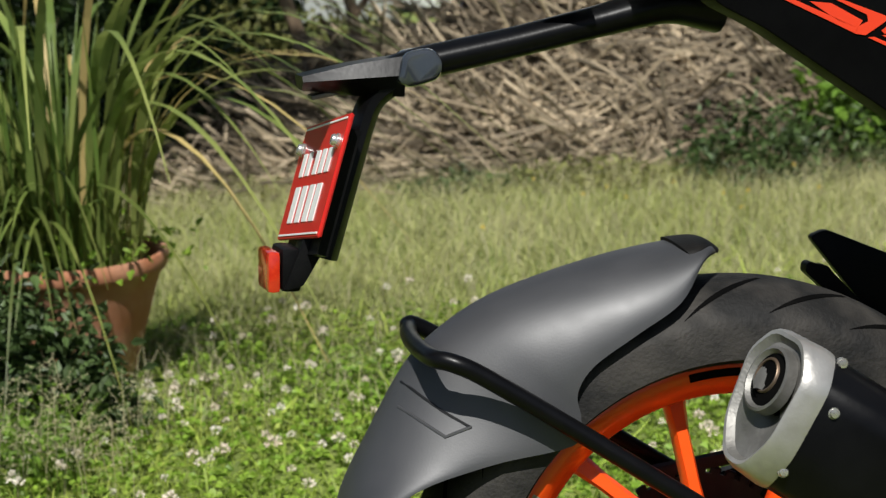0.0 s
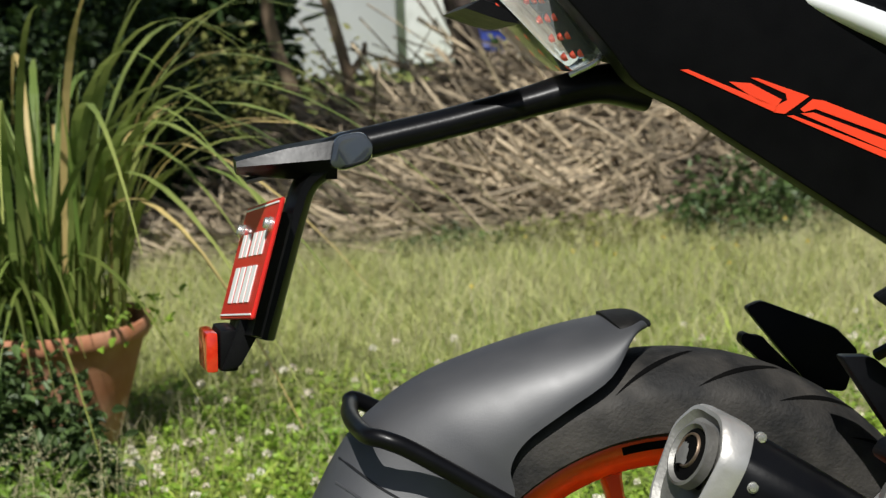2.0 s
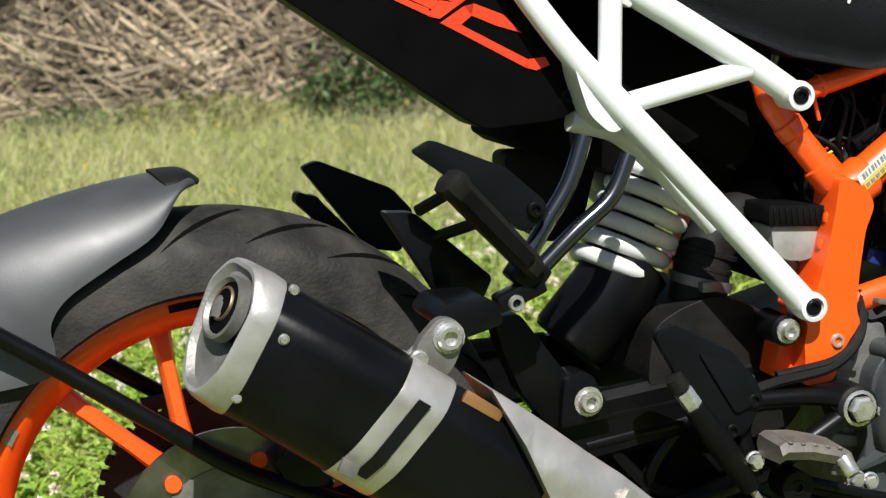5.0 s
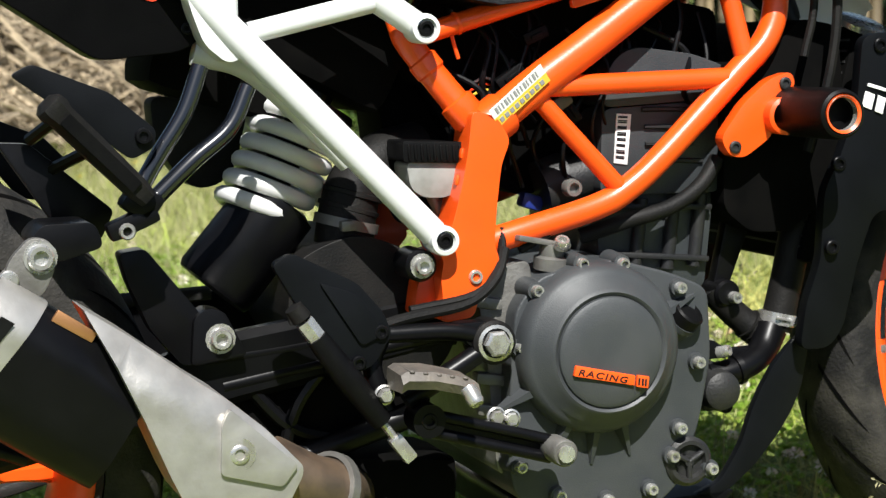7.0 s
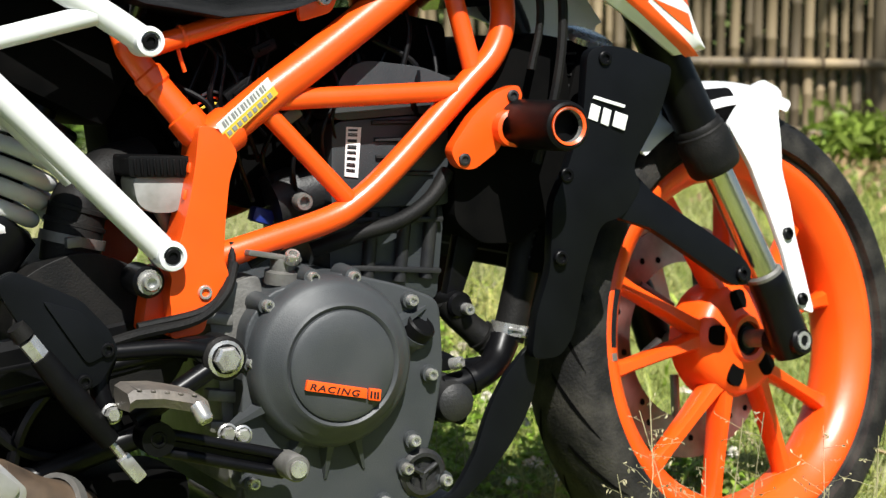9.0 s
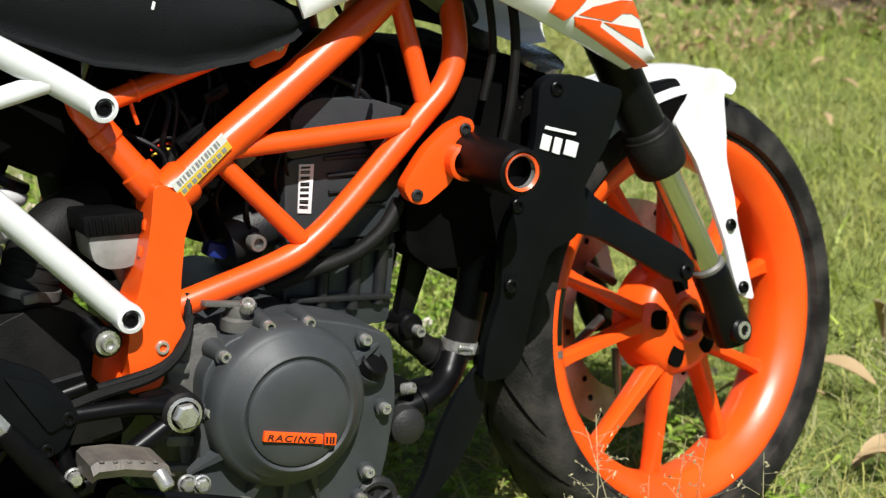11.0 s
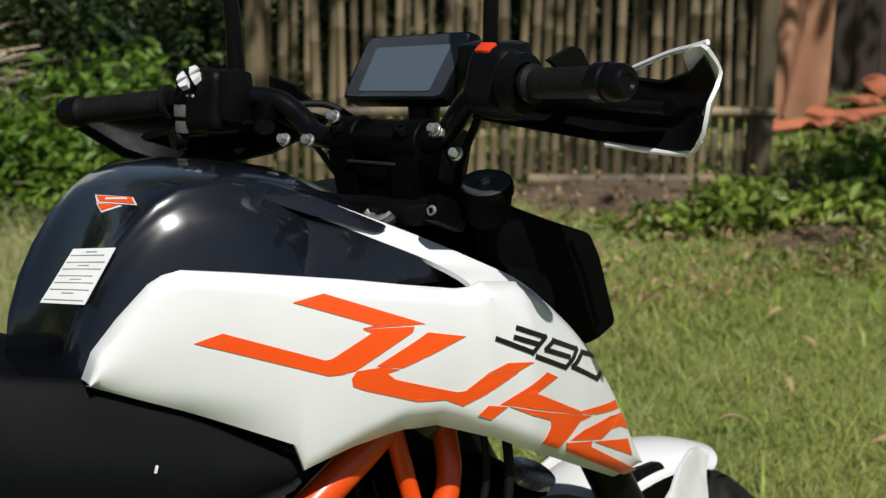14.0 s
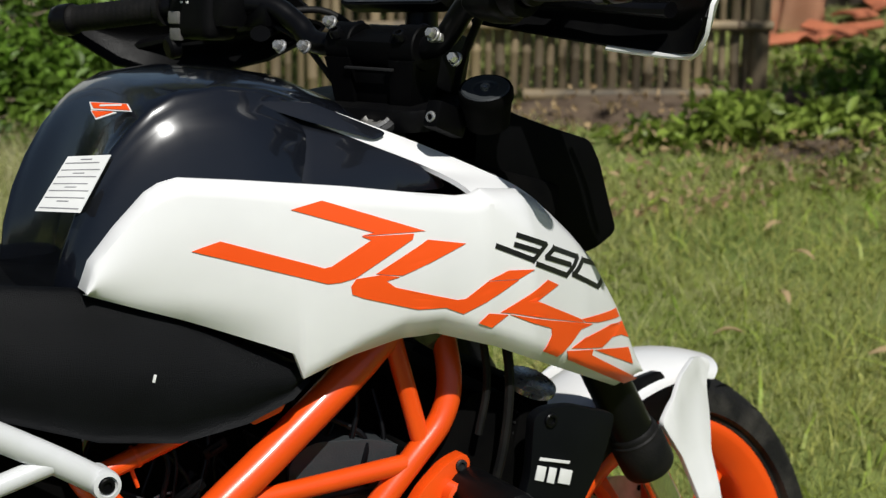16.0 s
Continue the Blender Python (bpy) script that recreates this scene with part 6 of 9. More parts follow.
LETTERS = [
    [(0.806, 0.887), (0.837, 0.892), (0.9336, 0.8500), (0.8714, 0.8533), (0.8836, 0.8546)],
    [(0.8714, 0.8523), (0.9221, 0.8488), (0.9202, 0.8437), (0.8610, 0.8121), (0.8467, 0.8097), (0.834, 0.810), (0.707, 0.860), (0.735, 0.866), (0.832, 0.826), (0.8388, 0.8267), (0.8798, 0.8476)],
    [(0.9356, 0.8410), (0.9763, 0.8306), (0.9071, 0.8086), (0.8817, 0.8137)],
    [(0.8864, 0.8119), (0.8619, 0.8111), (0.8563, 0.8040), (0.8572, 0.7960), (0.8685, 0.7904), (0.9212, 0.7713), (0.9509, 0.7683), (0.9702, 0.7582), (1.0381, 0.7810), (0.9976, 0.7877), (0.9732, 0.7740), (0.9641, 0.7741), (0.8996, 0.7974), (0.8911, 0.8051), (0.9043, 0.8075)],
    [(1.0381, 0.7820), (0.9986, 0.7887), (1.0257, 0.7936), (1.0600, 0.7871)]]
MORE_LETTERS = [
    [(0.9874, 0.7450), (0.9986, 0.7538), (1.0234, 0.7469), (1.0020, 0.7377)],
    [(1.0138, 0.7517), (1.0817, 0.7703), (1.0996, 0.7600), (1.0627, 0.7527), (1.1359, 0.7125), (1.1429, 0.7064), (1.0831, 0.7278), (1.0326, 0.7462)],
    [(1.1387, 0.7111), (1.2153, 0.6989), (1.2220, 0.6873), (1.1709, 0.6976), (1.1458, 0.7060)],
    [(1.0257, 0.7467), (1.0831, 0.7258), (1.1596, 0.6996), (1.1373, 0.7001), (1.1219, 0.6900), (1.0996, 0.6791), (1.0749, 0.6928), (1.0872, 0.7081), (1.0859, 0.7164), (1.0523, 0.7323)]]
LAST_LETTER = [
    [(1.1219, 0.6829), (1.1444, 0.6878), (1.1987, 0.6863), (1.2287, 0.6797), (1.2422, 0.6562), (1.2203, 0.6676), (1.2004, 0.6714), (1.1791, 0.6661)],
    [(1.1135, 0.6821), (1.1613, 0.6695), (1.1580, 0.6639), (1.2626, 0.5992), (1.2388, 0.5999), (1.1177, 0.6703)],
    [(1.1645, 0.6678), (1.2354, 0.6480), (1.2439, 0.6252)]]
NUMERALS = [
    [(1.0413, 0.8269), (1.0831, 0.8075), (1.0600, 0.7971), (1.0126, 0.8215)], [(1.0370, 0.8180), (1.0681, 0.8042)],
    [(1.0654, 0.7915), (1.1149, 0.7662), (1.1444, 0.7768), (1.0969, 0.7998), (1.0817, 0.7945), (1.1233, 0.7753)],
    [(1.1938, 0.7527), (1.1548, 0.7703), (1.1275, 0.7636), (1.1758, 0.7359), (1.1921, 0.7363)]]


def stroke(a, b, w=0.0026):
    """A straight sticker stroke from a to b, with slanted ends."""
    a, b = Vector(a), Vector(b)
    d = (b - a).normalized()
    n = Vector((-d.y, d.x)) * w
    a, b = a - d * w * 0.8, b + d * w * 0.8
    return [tuple(p) for p in (a - n, b - n, b + n, a + n)]


for o in LETTERS + MORE_LETTERS + LAST_LETTER:
    decal(o, ORANGE_STICKER, "orange_stripe", tank_side, "angular orange sticker stripe")
for o in [stroke(p, q) for line in NUMERALS for p, q in zip(line, line[1:])]:
    decal(o, INK, "black_stripe", tank_side, "angular black sticker stripe")

# ---- fuel tank ----
TANK = [  # x, crown height, ridge half width, ridge height, side half width
    (0.596, 0.845, 0.080, 0.825, 0.118), (0.606, 0.880, 0.088, 0.862, 0.122), (0.622, 0.915, 0.094, 0.898, 0.126), (0.640, 0.945, 0.098, 0.927, 0.130), (0.662, 0.973, 0.101, 0.955, 0.134), (0.685, 0.992, 0.103, 0.976, 0.138), (0.705, 1.002, 0.104, 0.990, 0.141),
    (0.730, 1.008, 0.104, 0.999, 0.144), (0.780, 1.010, 0.102, 1.000, 0.150), (0.830, 1.003, 0.099, 0.990, 0.155), (0.880, 0.990, 0.090, 0.970, 0.140), (0.930, 0.964, 0.080, 0.940, 0.130), (0.980, 0.930, 0.075, 0.900, 0.125), (1.02, 0.90, 0.07, 0.87, 0.12)]
rings = []
for x, zt, wr, zr, ws in TANK:
    half = [(0.0, zt), (-wr * 0.45, zt - (zt - zr) * 0.12), (-wr * 0.8, zt - (zt - zr) * 0.50), (-wr + 0.006, zr + 0.0025), (-wr, zr), (-wr - 0.0045, zr - 0.0065), (-wr - (ws - wr) * 0.22, zr - 0.016), (-wr - (ws - wr) * 0.5, zr - 0.035), (-wr - (ws - wr) * 0.8, zr - 0.075), (-ws, zr - 0.115), (-ws, zr - 0.16), (-ws * 0.9, min(zr - 0.2, 0.74))]
    flat = 0.030 * (1 - smoothstep((x - 0.62) / 0.11))
    half = smooth_path([Vector((x + flat * max(0.0, 1 - (y / wr) ** 2), y, z)) for y, z in half], 3)
    rings.append(half + [Vector((p.x, -p.y, p.z)) for p in half[-1:0:-1]])
tank = part("fuel_tank", loft(rings), GLOSS, bike, "gloss black fuel tank", angle=60)
# scoop hollows on the tank's shoulders and the dark inlay behind the white strip
bm = plate(rounded([(0.80, 0.955), (0.86, 0.962), (0.93, 0.93), (0.985, 0.895), (1.00, 0.872), (0.95, 0.875), (0.84, 0.90)], 0.012), -0.152, -0.115, 0.006, bend=lambda x, z: 0.60 * max(0, z - 0.89))
part("side_inlay", bm, GLOSS, tank)
bm = plate(rounded([(0.80, 0.985), (0.87, 0.975), (0.945, 0.935), (0.93, 0.930), (0.86, 0.958)], 0.008), -0.124, -0.095, 0.005, bend=lambda x, z: 0.5 * (z - 0.95))
part("shoulder_lip", bm, GLOSS, tank)


def tank_label(corners, mat, name, parent, lift, label="", bm=None):
    bm = bm or bmesh.new()
    n = (corners[1] - corners[0]).cross(corners[3] - corners[0]).normalized()
    if n.y > 0:
        n = -n
    q = [c + n * lift for c in corners]
    q += [c - n * 0.0008 for c in q]
    v = [bm.verts.new(p) for p in q]
    for f in ((0, 1, 2, 3), (4, 7, 6, 5), (0, 4, 5, 1), (1, 5, 6, 2), (2, 6, 7, 3), (3, 7, 4, 0)):
        bm.faces.new([v[i] for i in f])
    return bm


LC = [Vector((0.632, -0.071, 0.9475)), Vector((0.6615, -0.109, 0.9500)), Vector((0.6235, -0.1135, 0.9005)), Vector((0.594, -0.070, 0.9000))]
info = part("instruction_label", tank_label(LC, PAPER, "", None, 0.006), PAPER, tank, "white printed instruction label")
for i in range(15):
    if i in (2, 6, 10, 13):
        continue
    t = 0.06 + 0.062 * i
    u0, u1 = (0.05, 0.93 - 0.1 * (i % 3 == 1)) if i % 4 else (0.36, 0.62)
    L0, L1 = LC[0].lerp(LC[3], t), LC[1].lerp(LC[2], t)
    M0, M1 = LC[0].lerp(LC[3], t + 0.018), LC[1].lerp(LC[2], t + 0.018)
    part("print_line", tank_label([L0.lerp(L1, u0), L0.lerp(L1, u1), M0.lerp(M1, u1), M0.lerp(M1, u0)], None, "", None, 0.0065, bm=bmesh.new()), GREY_INK, info)
TB = Vector((0.682, -0.030, 0.9935))
bm = bmesh.new()
for q in (((-0.006, 0.0116, -0.0048), (0.0118, -0.0474, -0.0023), (0.0091, -0.0637, -0.0078), (-0.0096, -0.0023, -0.0105)), ((-0.0105, -0.0014, -0.011), (0.0011, -0.0413, -0.0097), (0.0005, -0.0429, -0.0105), (-0.0133, -0.0227, -0.0175))):
    tank_label([TB + Vector(d) for d in q], None, "", None, 0.003, bm=bm)
tb = part("tank_badge", bm, PAPER, tank, "small white and orange emblem sticker")
bm = bmesh.new()
for q in (((-0.0057, 0.0074, -0.0054), (0.0109, -0.0465, -0.0029), (0.0088, -0.0596, -0.0072), (-0.0075, -0.0048, -0.0093)), ((-0.0102, -0.0056, -0.0117), (-0.0003, -0.0371, -0.01), (-0.0009, -0.0371, -0.0105), (-0.012, -0.0211, -0.0162))):
    tank_label([TB + Vector(d) for d in q], None, "", None, 0.0038, bm=bm)
part("orange_flash", bm, ORANGE_STICKER, tb)
part("white_bar", tank_label([TB + Vector(d) for d in ((-0.0023, -0.0108, -0.0064), (0.0085, -0.0415, -0.0038), (0.0069, -0.0423, -0.0052), (-0.0039, -0.0115, -0.0078))], None, "", None, 0.0044, bm=bmesh.new()), PAPER, tb)

# ---- seats ----
def seat_mesh(stations):
    """Cushion rings: x, top, bottom, half width at the rim, half width on top."""
    rings = []
    for x, zt, zb, w, wt in stations:
        dish = 0.040 * float(smoothstep((x - 0.40) / 0.12))
        pts = [(0, zt - dish), (-wt * 0.5, zt - 0.001 - dish * 0.8), (-wt * 0.85, zt - 0.004 - dish * 0.15), (-wt, zt - 0.012), (-wt - (w - wt) * 0.55, zt - (zt - zb) * 0.30), (-w, zt - (zt - zb) * 0.62), (-w * 0.985, zb + 0.008), (-w * 0.93, zb), (0, zb)]
        half = smooth_path([Vector((x, y, z)) for y, z in pts], 3)
        rings.append(half + [Vector((p.x, -p.y, p.z)) for p in half[-2:0:-1]])
    return loft(rings)


seat = part("rider_seat", seat_mesh([(0.285, 0.872, 0.850, 0.05, 0.03), (0.30, 0.886, 0.83, 0.11, 0.08), (0.36, 0.882, 0.80, 0.135, 0.10), (0.44, 0.868, 0.765, 0.145, 0.105), (0.52, 0.860, 0.725, 0.152, 0.125), (0.60, 0.843, 0.690, 0.158, 0.132), (0.68, 0.811, 0.672, 0.162, 0.138), (0.75, 0.772, 0.676, 0.164, 0.145), (0.80, 0.742, 0.690, 0.166, 0.15), (0.822, 0.727, 0.702, 0.160, 0.145), (0.828, 0.718, 0.708, 0.14, 0.12)]), SEAT, bike, "black vinyl rider seat", angle=60)
part("pillion_seat", seat_mesh([(0.03, 0.955, 0.94, 0.05, 0.03), (0.06, 0.965, 0.935, 0.09, 0.06), (0.15, 0.965, 0.915, 0.112, 0.08), (0.24, 0.945, 0.885, 0.115, 0.085), (0.29, 0.915, 0.865, 0.11, 0.08), (0.308, 0.888, 0.866, 0.08, 0.06)]), SEAT, bike, "black vinyl pillion seat", angle=60)
part("seat_speck", box((0.003, 0.002, 0.008), pose(0.66, -0.1615, 0.742, 0, 20, 0), 0.0008), PAPER, seat)
# ---- fork and front mudguard, turned with the steering ----
def F(x, y, z):
    return FRONT @ Vector((x, y, z))


FD = Vector((0.4245, 0, -0.9054))  # down the fork leg, in the steered frame
FA = Vector((0.0113, 0, -0.008))


def leg_at(y, d):
    return F(FA.x - FD.x * d, y, FA.z - FD.z * d)


XS = FRONT.to_3x3() @ Vector((1, 0, 0))
fork = None
for y in (-0.114, 0.114):
    ob = part("fork_leg", tube([leg_at(y, 0.045), leg_at(y, 0.265)], 0.0178, 24), CHROME, bike, "polished fork tube" if y < 0 else "")
    fork = fork or ob
    part("outer_tube", tube([leg_at(y, 0.300), leg_at(y, 0.308), leg_at(y, 0.40), leg_at(y, 0.74)], [0.0255, 0.0265, 0.0258, 0.0255], 24, steps=2), SATIN, ob)
    part("dust_seal", lathe([(0.0185, 0), (0.0290, 0.001), (0.0315, 0.005), (0.0325, 0.012), (0.0325, 0.046), (0.0310, 0.049), (0.0310, 0.053), (0.0290, 0.055), (0.0290, 0.060), (0.0268, 0.063)], 32, aim(leg_at(y, 0.243), FRONT.to_3x3() @ -FD)), RUBBER, ob, "black fork seal collar")
    part("axle_clamp", tube([leg_at(y, 0.097), leg_at(y, 0.085), leg_at(y, 0.050) - XS * 0.003, leg_at(y, 0.010) - XS * 0.008, leg_at(y, -0.014) - XS * 0.012], [0.0215, 0.0235, 0.0230, 0.0250, 0.0225], 20, steps=3), SATIN, ob)
    part("wiper_ring", lathe([(0.0182, 0), (0.0222, 0.001), (0.0222, 0.005), (0.0182, 0.008)], 24, aim(leg_at(y, 0.095), FRONT.to_3x3() @ -FD)), CAST, ob)
lug = part("axle_lug", lathe([(0, 0.03), (0.017, 0.03), (0.017, -0.020), (0.0145, -0.023), (0, -0.023)], 24, Matrix.Translation(F(-0.002, -0.116, -0.004)) @ FRONT.to_3x3().to_4x4()), SATIN, fork)
part("axle_nut", lathe([(0.0065, -0.0245), (0.0110, -0.0245), (0.0110, -0.018), (0.0065, -0.018)], 24, Matrix.Translation(F(-0.002, -0.116, -0.004)) @ FRONT.to_3x3().to_4x4(), closed=True), STEEL, lug)
part("pinch_bolt", bolt(F(0.016, -0.118, -0.006), FRONT.to_3x3() @ Vector((0.9, -0.2, 0)), 0.006, 0.008), SATIN, lug)
part("rim_dot", lathe([(0, 0), (0.0035, 0), (0.003, -0.0012), (0, -0.0012)], 16, Matrix.Translation(F(-0.1708, -0.0445, -0.1634)) @ FRONT.to_3x3().to_4x4()), GREEN_DOT, front_wheel)
part("axle", tube([F(0.0, -0.11, 0.0), F(0.0, 0.11, 0.0)], 0.0115, 16), CAST, fork)
part("brake_caliper", box((0.06, 0.05, 0.12), FRONT @ pose(-0.115, 0.095, 0.10, 0, 30, 0), 0.014), SATIN, bike, "black front brake caliper")
# stay between shroud and fork
bm = plate(rounded([(-0.263, 0.207), (-0.236, 0.222), (-0.211, 0.197), (-0.17, 0.169), (-0.123, 0.14), (-0.075, 0.108), (-0.059, 0.088), (-0.069, 0.072), (-0.095, 0.075), (-0.156, 0.115), (-0.218, 0.155), (-0.273, 0.173), (-0.294, 0.169)], 0.010), -0.122, -0.112, 0.003)
bmesh.ops.transform(bm, matrix=FRONT, verts=bm.verts)
stay = part("fork_guard", bm, SHROUD, bike, "matt black fork guard plate")
part("bolt", bolt(F(-0.080, -0.122, 0.086), FRONT.to_3x3() @ RIGHT, 0.009, 0.006), SATIN, stay)
# white mudguard: a bowed crown over the tyre with a fin down to the axle on each side
GUARD_F = []
for k in range(9):
    a = radians(126 - 7.5 * k)
    GUARD_F.append((0.324 * math.cos(a), 0.324 * math.sin(a), 0.288 * math.cos(a - 0.03 + 0.016 * k), 0.288 * math.sin(a - 0.03 + 0.016 * k), 0.068 + 0.010 * math.sin(math.pi * (k + 1) / 10)))
bm = sweep_guard(GUARD_F, 0.078, 12, 0.004)
bmesh.ops.transform(bm, matrix=FRONT, verts=bm.verts)
fg = part("front_mudguard", bm, WHITE, bike, "white front mudguard", angle=60)
for s in (-1, 1):
    bm = plate(rounded([(-0.012, 0.306), (0.038, 0.315), (0.07, 0.308), (0.083, 0.297), (0.057, 0.255), (0.027, 0.204), (0.024, 0.169), (0.023, 0.127), (0.035, 0.063), (0.042, 0.023), (0.015, 0.034), (0.006, 0.066), (-0.001, 0.102), (-0.013, 0.137), (-0.024, 0.172), (-0.038, 0.208), (-0.06, 0.243), (-0.072, 0.263), (-0.051, 0.283)], 0.008), -0.122, -0.115, 0.003, bend=lambda x, z: 0.046 * min(1, max(0, (x + 0.045) / 0.11)) * min(1, max(0, (z - 0.15) / 0.13)), cuts=2)
    if s > 0:
        bmesh.ops.scale(bm, vec=(1, -1, 1), verts=bm.verts)
    bmesh.ops.transform(bm, matrix=FRONT, verts=bm.verts)
    part("mudguard_fin", bm, WHITE, fg)
bm = plate(rounded([(-0.120, 0.310), (-0.01, 0.310), (0.008, 0.280), (-0.005, 0.245), (-0.07, 0.262), (-0.12, 0.27)], 0.008), -0.074, -0.062, 0.003)
bmesh.ops.transform(bm, matrix=FRONT, verts=bm.verts)
part("inner_brace", bm, BLACK, fg)
for x, z in ((0.021, 0.044), (0.008, 0.125)):
    part("bolt", bolt(F(x, -0.1225, z), FRONT.to_3x3() @ RIGHT, 0.0078, 0.005), SATIN, fg)
# steering head, clamps
CENTRE = Vector((0.985, -0.030, 1.010))
ST = pose(0, 0, 0, 0, 0, 21).to_3x3()


def H(x, y, z):
    """A point by the bar's centre: forward, to the left and up, turned with the steering."""
    return CENTRE + ST @ Vector((x, y, z))


HM = Matrix.Translation(CENTRE) @ ST.to_4x4()
yoke = part("top_yoke", plate(rounded([(-0.045, -0.085), (0.03, -0.125), (0.075, -0.11), (0.075, 0.11), (0.03, 0.125), (-0.045, 0.085)], 0.02), -0.012, 0.012, 0.006), BLACK, bike, "black upper triple clamp")
yoke.matrix_local = HM @ pose(0.0, 0, -0.070, 90, 0, 0) @ pose(0, 0, 0, 0, 0, 0)
part("lower_yoke", box((0.10, 0.25, 0.05), HM @ pose(0.09, 0, -0.26, 0, 25, 0), 0.016), SATIN, bike, "black lower triple clamp")
part("steering_head", tube([H(0.055, 0, -0.13), H(0.12, 0, -0.28)], 0.034, 20), ORANGE, bike, "orange steering head")
for y in (-0.152, 0.115):
    c = H(0.0 if y < 0 else 0.03, y, -0.048 if y < 0 else -0.085)
    cap = part("fork_cap", lathe([(0, -0.03), (0.022, -0.03), (0.026, -0.004), (0.0285, 0.001), (0.0285, 0.009), (0.0272, 0.0125), (0.0255, 0.0115), (0, 0.0115)], 36, aim(c, ST @ Vector((-0.30, -0.20, 0.93)))), DARK, bike, "black fork cap with a grey face")
    part("cap_disc", lathe([(0.0252, 0.0118), (0.0240, 0.0136), (0.014, 0.0134), (0.0125, 0.0118), (0, 0.0118)], 36, aim(c, ST @ Vector((-0.30, -0.20, 0.93)))), ENGINE, cap)
    part("adjuster", lathe([(0.0050, 0.0115), (0.0050, 0.016), (0, 0.016)], 6, aim(c, ST @ Vector((-0.30, -0.20, 0.93)))), STEEL, cap)
    part("yoke_pinch", box((0.050, 0.020, 0.030), HM @ pose(-0.030, y + 0.030 * (1 if y < 0 else -1), -0.066, 0, 25, 0), 0.006), TAIL_BLACK, cap)
    part("pinch_bolt", bolt(H(-0.050, y + 0.030 * (1 if y < 0 else -1), -0.060), ST @ Vector((-1, 0, 0.2)), 0.006, 0.006), STEEL, cap)
part("stem_nut", lathe([(0, 0), (0.020, 0), (0.020, 0.012), (0.014, 0.016), (0, 0.016)], 6, aim(H(0.01, -0.02, -0.058), (-0.4, 0, 0.9))), CAST, bike)
lock = part("ignition_switch", lathe([(0, -0.05), (0.021, -0.05), (0.021, 0.000), (0.0235, 0.003), (0.0235, 0.008), (0.019, 0.011), (0.0165, 0.009), (0, 0.009)], 28, aim(H(-0.040, -0.042, -0.078), ST @ Vector((-0.45, 0, 0.9)))), ENGINE_DARK, bike, "worn dark metal ignition lock")
part("lock_ring", lathe([(0.0165, 0.0092), (0.0185, 0.0115), (0.0145, 0.0135), (0.0120, 0.0100), (0.0045, 0.0100), (0.0045, 0.0080), (0, 0.0080)], 28, aim(H(-0.040, -0.042, -0.078), ST @ Vector((-0.45, 0, 0.9)))), STEEL, lock)
for y in (0.027, -0.061):
    clampb = part("bar_riser", loft([[H(x * k, y * m + s_ * 0.017 * k, z) for x, s_ in ((-0.024, -1), (0.024, -1), (0.024, 1), (-0.024, 1))] for z, k, m in ((-0.066, 0.80, 0.85), (-0.040, 0.86, 0.93), (-0.010, 1.0, 1.0))]), TAIL_BLACK, bike, "black handlebar riser")
    part("bar_clamp", lathe([(0, -0.0165), (0.0225, -0.0165), (0.0240, -0.0150), (0.0240, 0.0150), (0.0225, 0.0165), (0, 0.0165)], 28, Matrix.Translation(H(0.0, y, 0.0)) @ ST.to_4x4()), TAIL_BLACK, clampb)
    for x in (-0.021, 0.018):
        part("bolt", bolt(H(x, y, 0.014), ST @ Vector((-0.45, 0, 0.9)), 0.0070, 0.007), SATIN, clampb)
part("clamp_bridge", box((0.040, 0.100, 0.028), HM @ pose(-0.003, -0.018, 0.000, 0, -12, 0), 0.007), TAIL_BLACK, bike, "black clamp bridge between the risers")
part("bridge_groove", box((0.004, 0.066, 0.003), HM @ pose(-0.0245, -0.018, -0.020), 0.001), ENGINE_DARK, bike)
part("riser_web", box((0.030, 0.070, 0.045), HM @ pose(0.0, -0.018, -0.042), 0.008), TAIL_BLACK, bike)
part("harness_cover", box((0.06, 0.13, 0.07), HM @ pose(0.062, 0, -0.025, 0, 20, 0), 0.016), BLACK, bike, "black harness cover under the display")
BAR = [(-0.085, 0.392, 0.025), (-0.060, 0.30, 0.034), (-0.043, 0.24, 0.040), (-0.022, 0.185, 0.042), (-0.002, 0.138, 0.038), (0.004, 0.105, 0.018), (0.0, 0.075, 0.0), (0.0, 0.0, 0.0), (0.0, -0.07, 0.0), (-0.004, -0.105, 0.012), (-0.016, -0.15, 0.052), (-0.030, -0.20, 0.068), (-0.045, -0.28, 0.075), (-0.057, -0.348, 0.080)]
bars = part("handlebar", tube([H(*p) for p in BAR], 0.0125, 16), SATIN, bike, "black tapered handlebar")


def along(p, q, prof, name, mat, parent, label="", seg=24):
    d = (q - p)
    return part(name, lathe([(r, h * d.length) for r, h in prof], seg, aim(p, d)), mat, parent, label)


GRIP = [(0, 0), (0.0160, 0), (0.0170, 0.03), (0.0170, 0.06), (0.0152, 0.08)]
for i in range(14):
    GRIP += [(0.0153, 0.10 + 0.06 * i), (0.0148, 0.125 + 0.06 * i), (0.0148, 0.14 + 0.06 * i)]
GRIP += [(0.0195, 0.95), (0.0195, 1.0), (0, 1.0)]
along(H(-0.056, -0.340, 0.0795), H(-0.040, -0.245, 0.073), GRIP, "right_grip", RUBBER, bars, "ribbed black rubber grip")
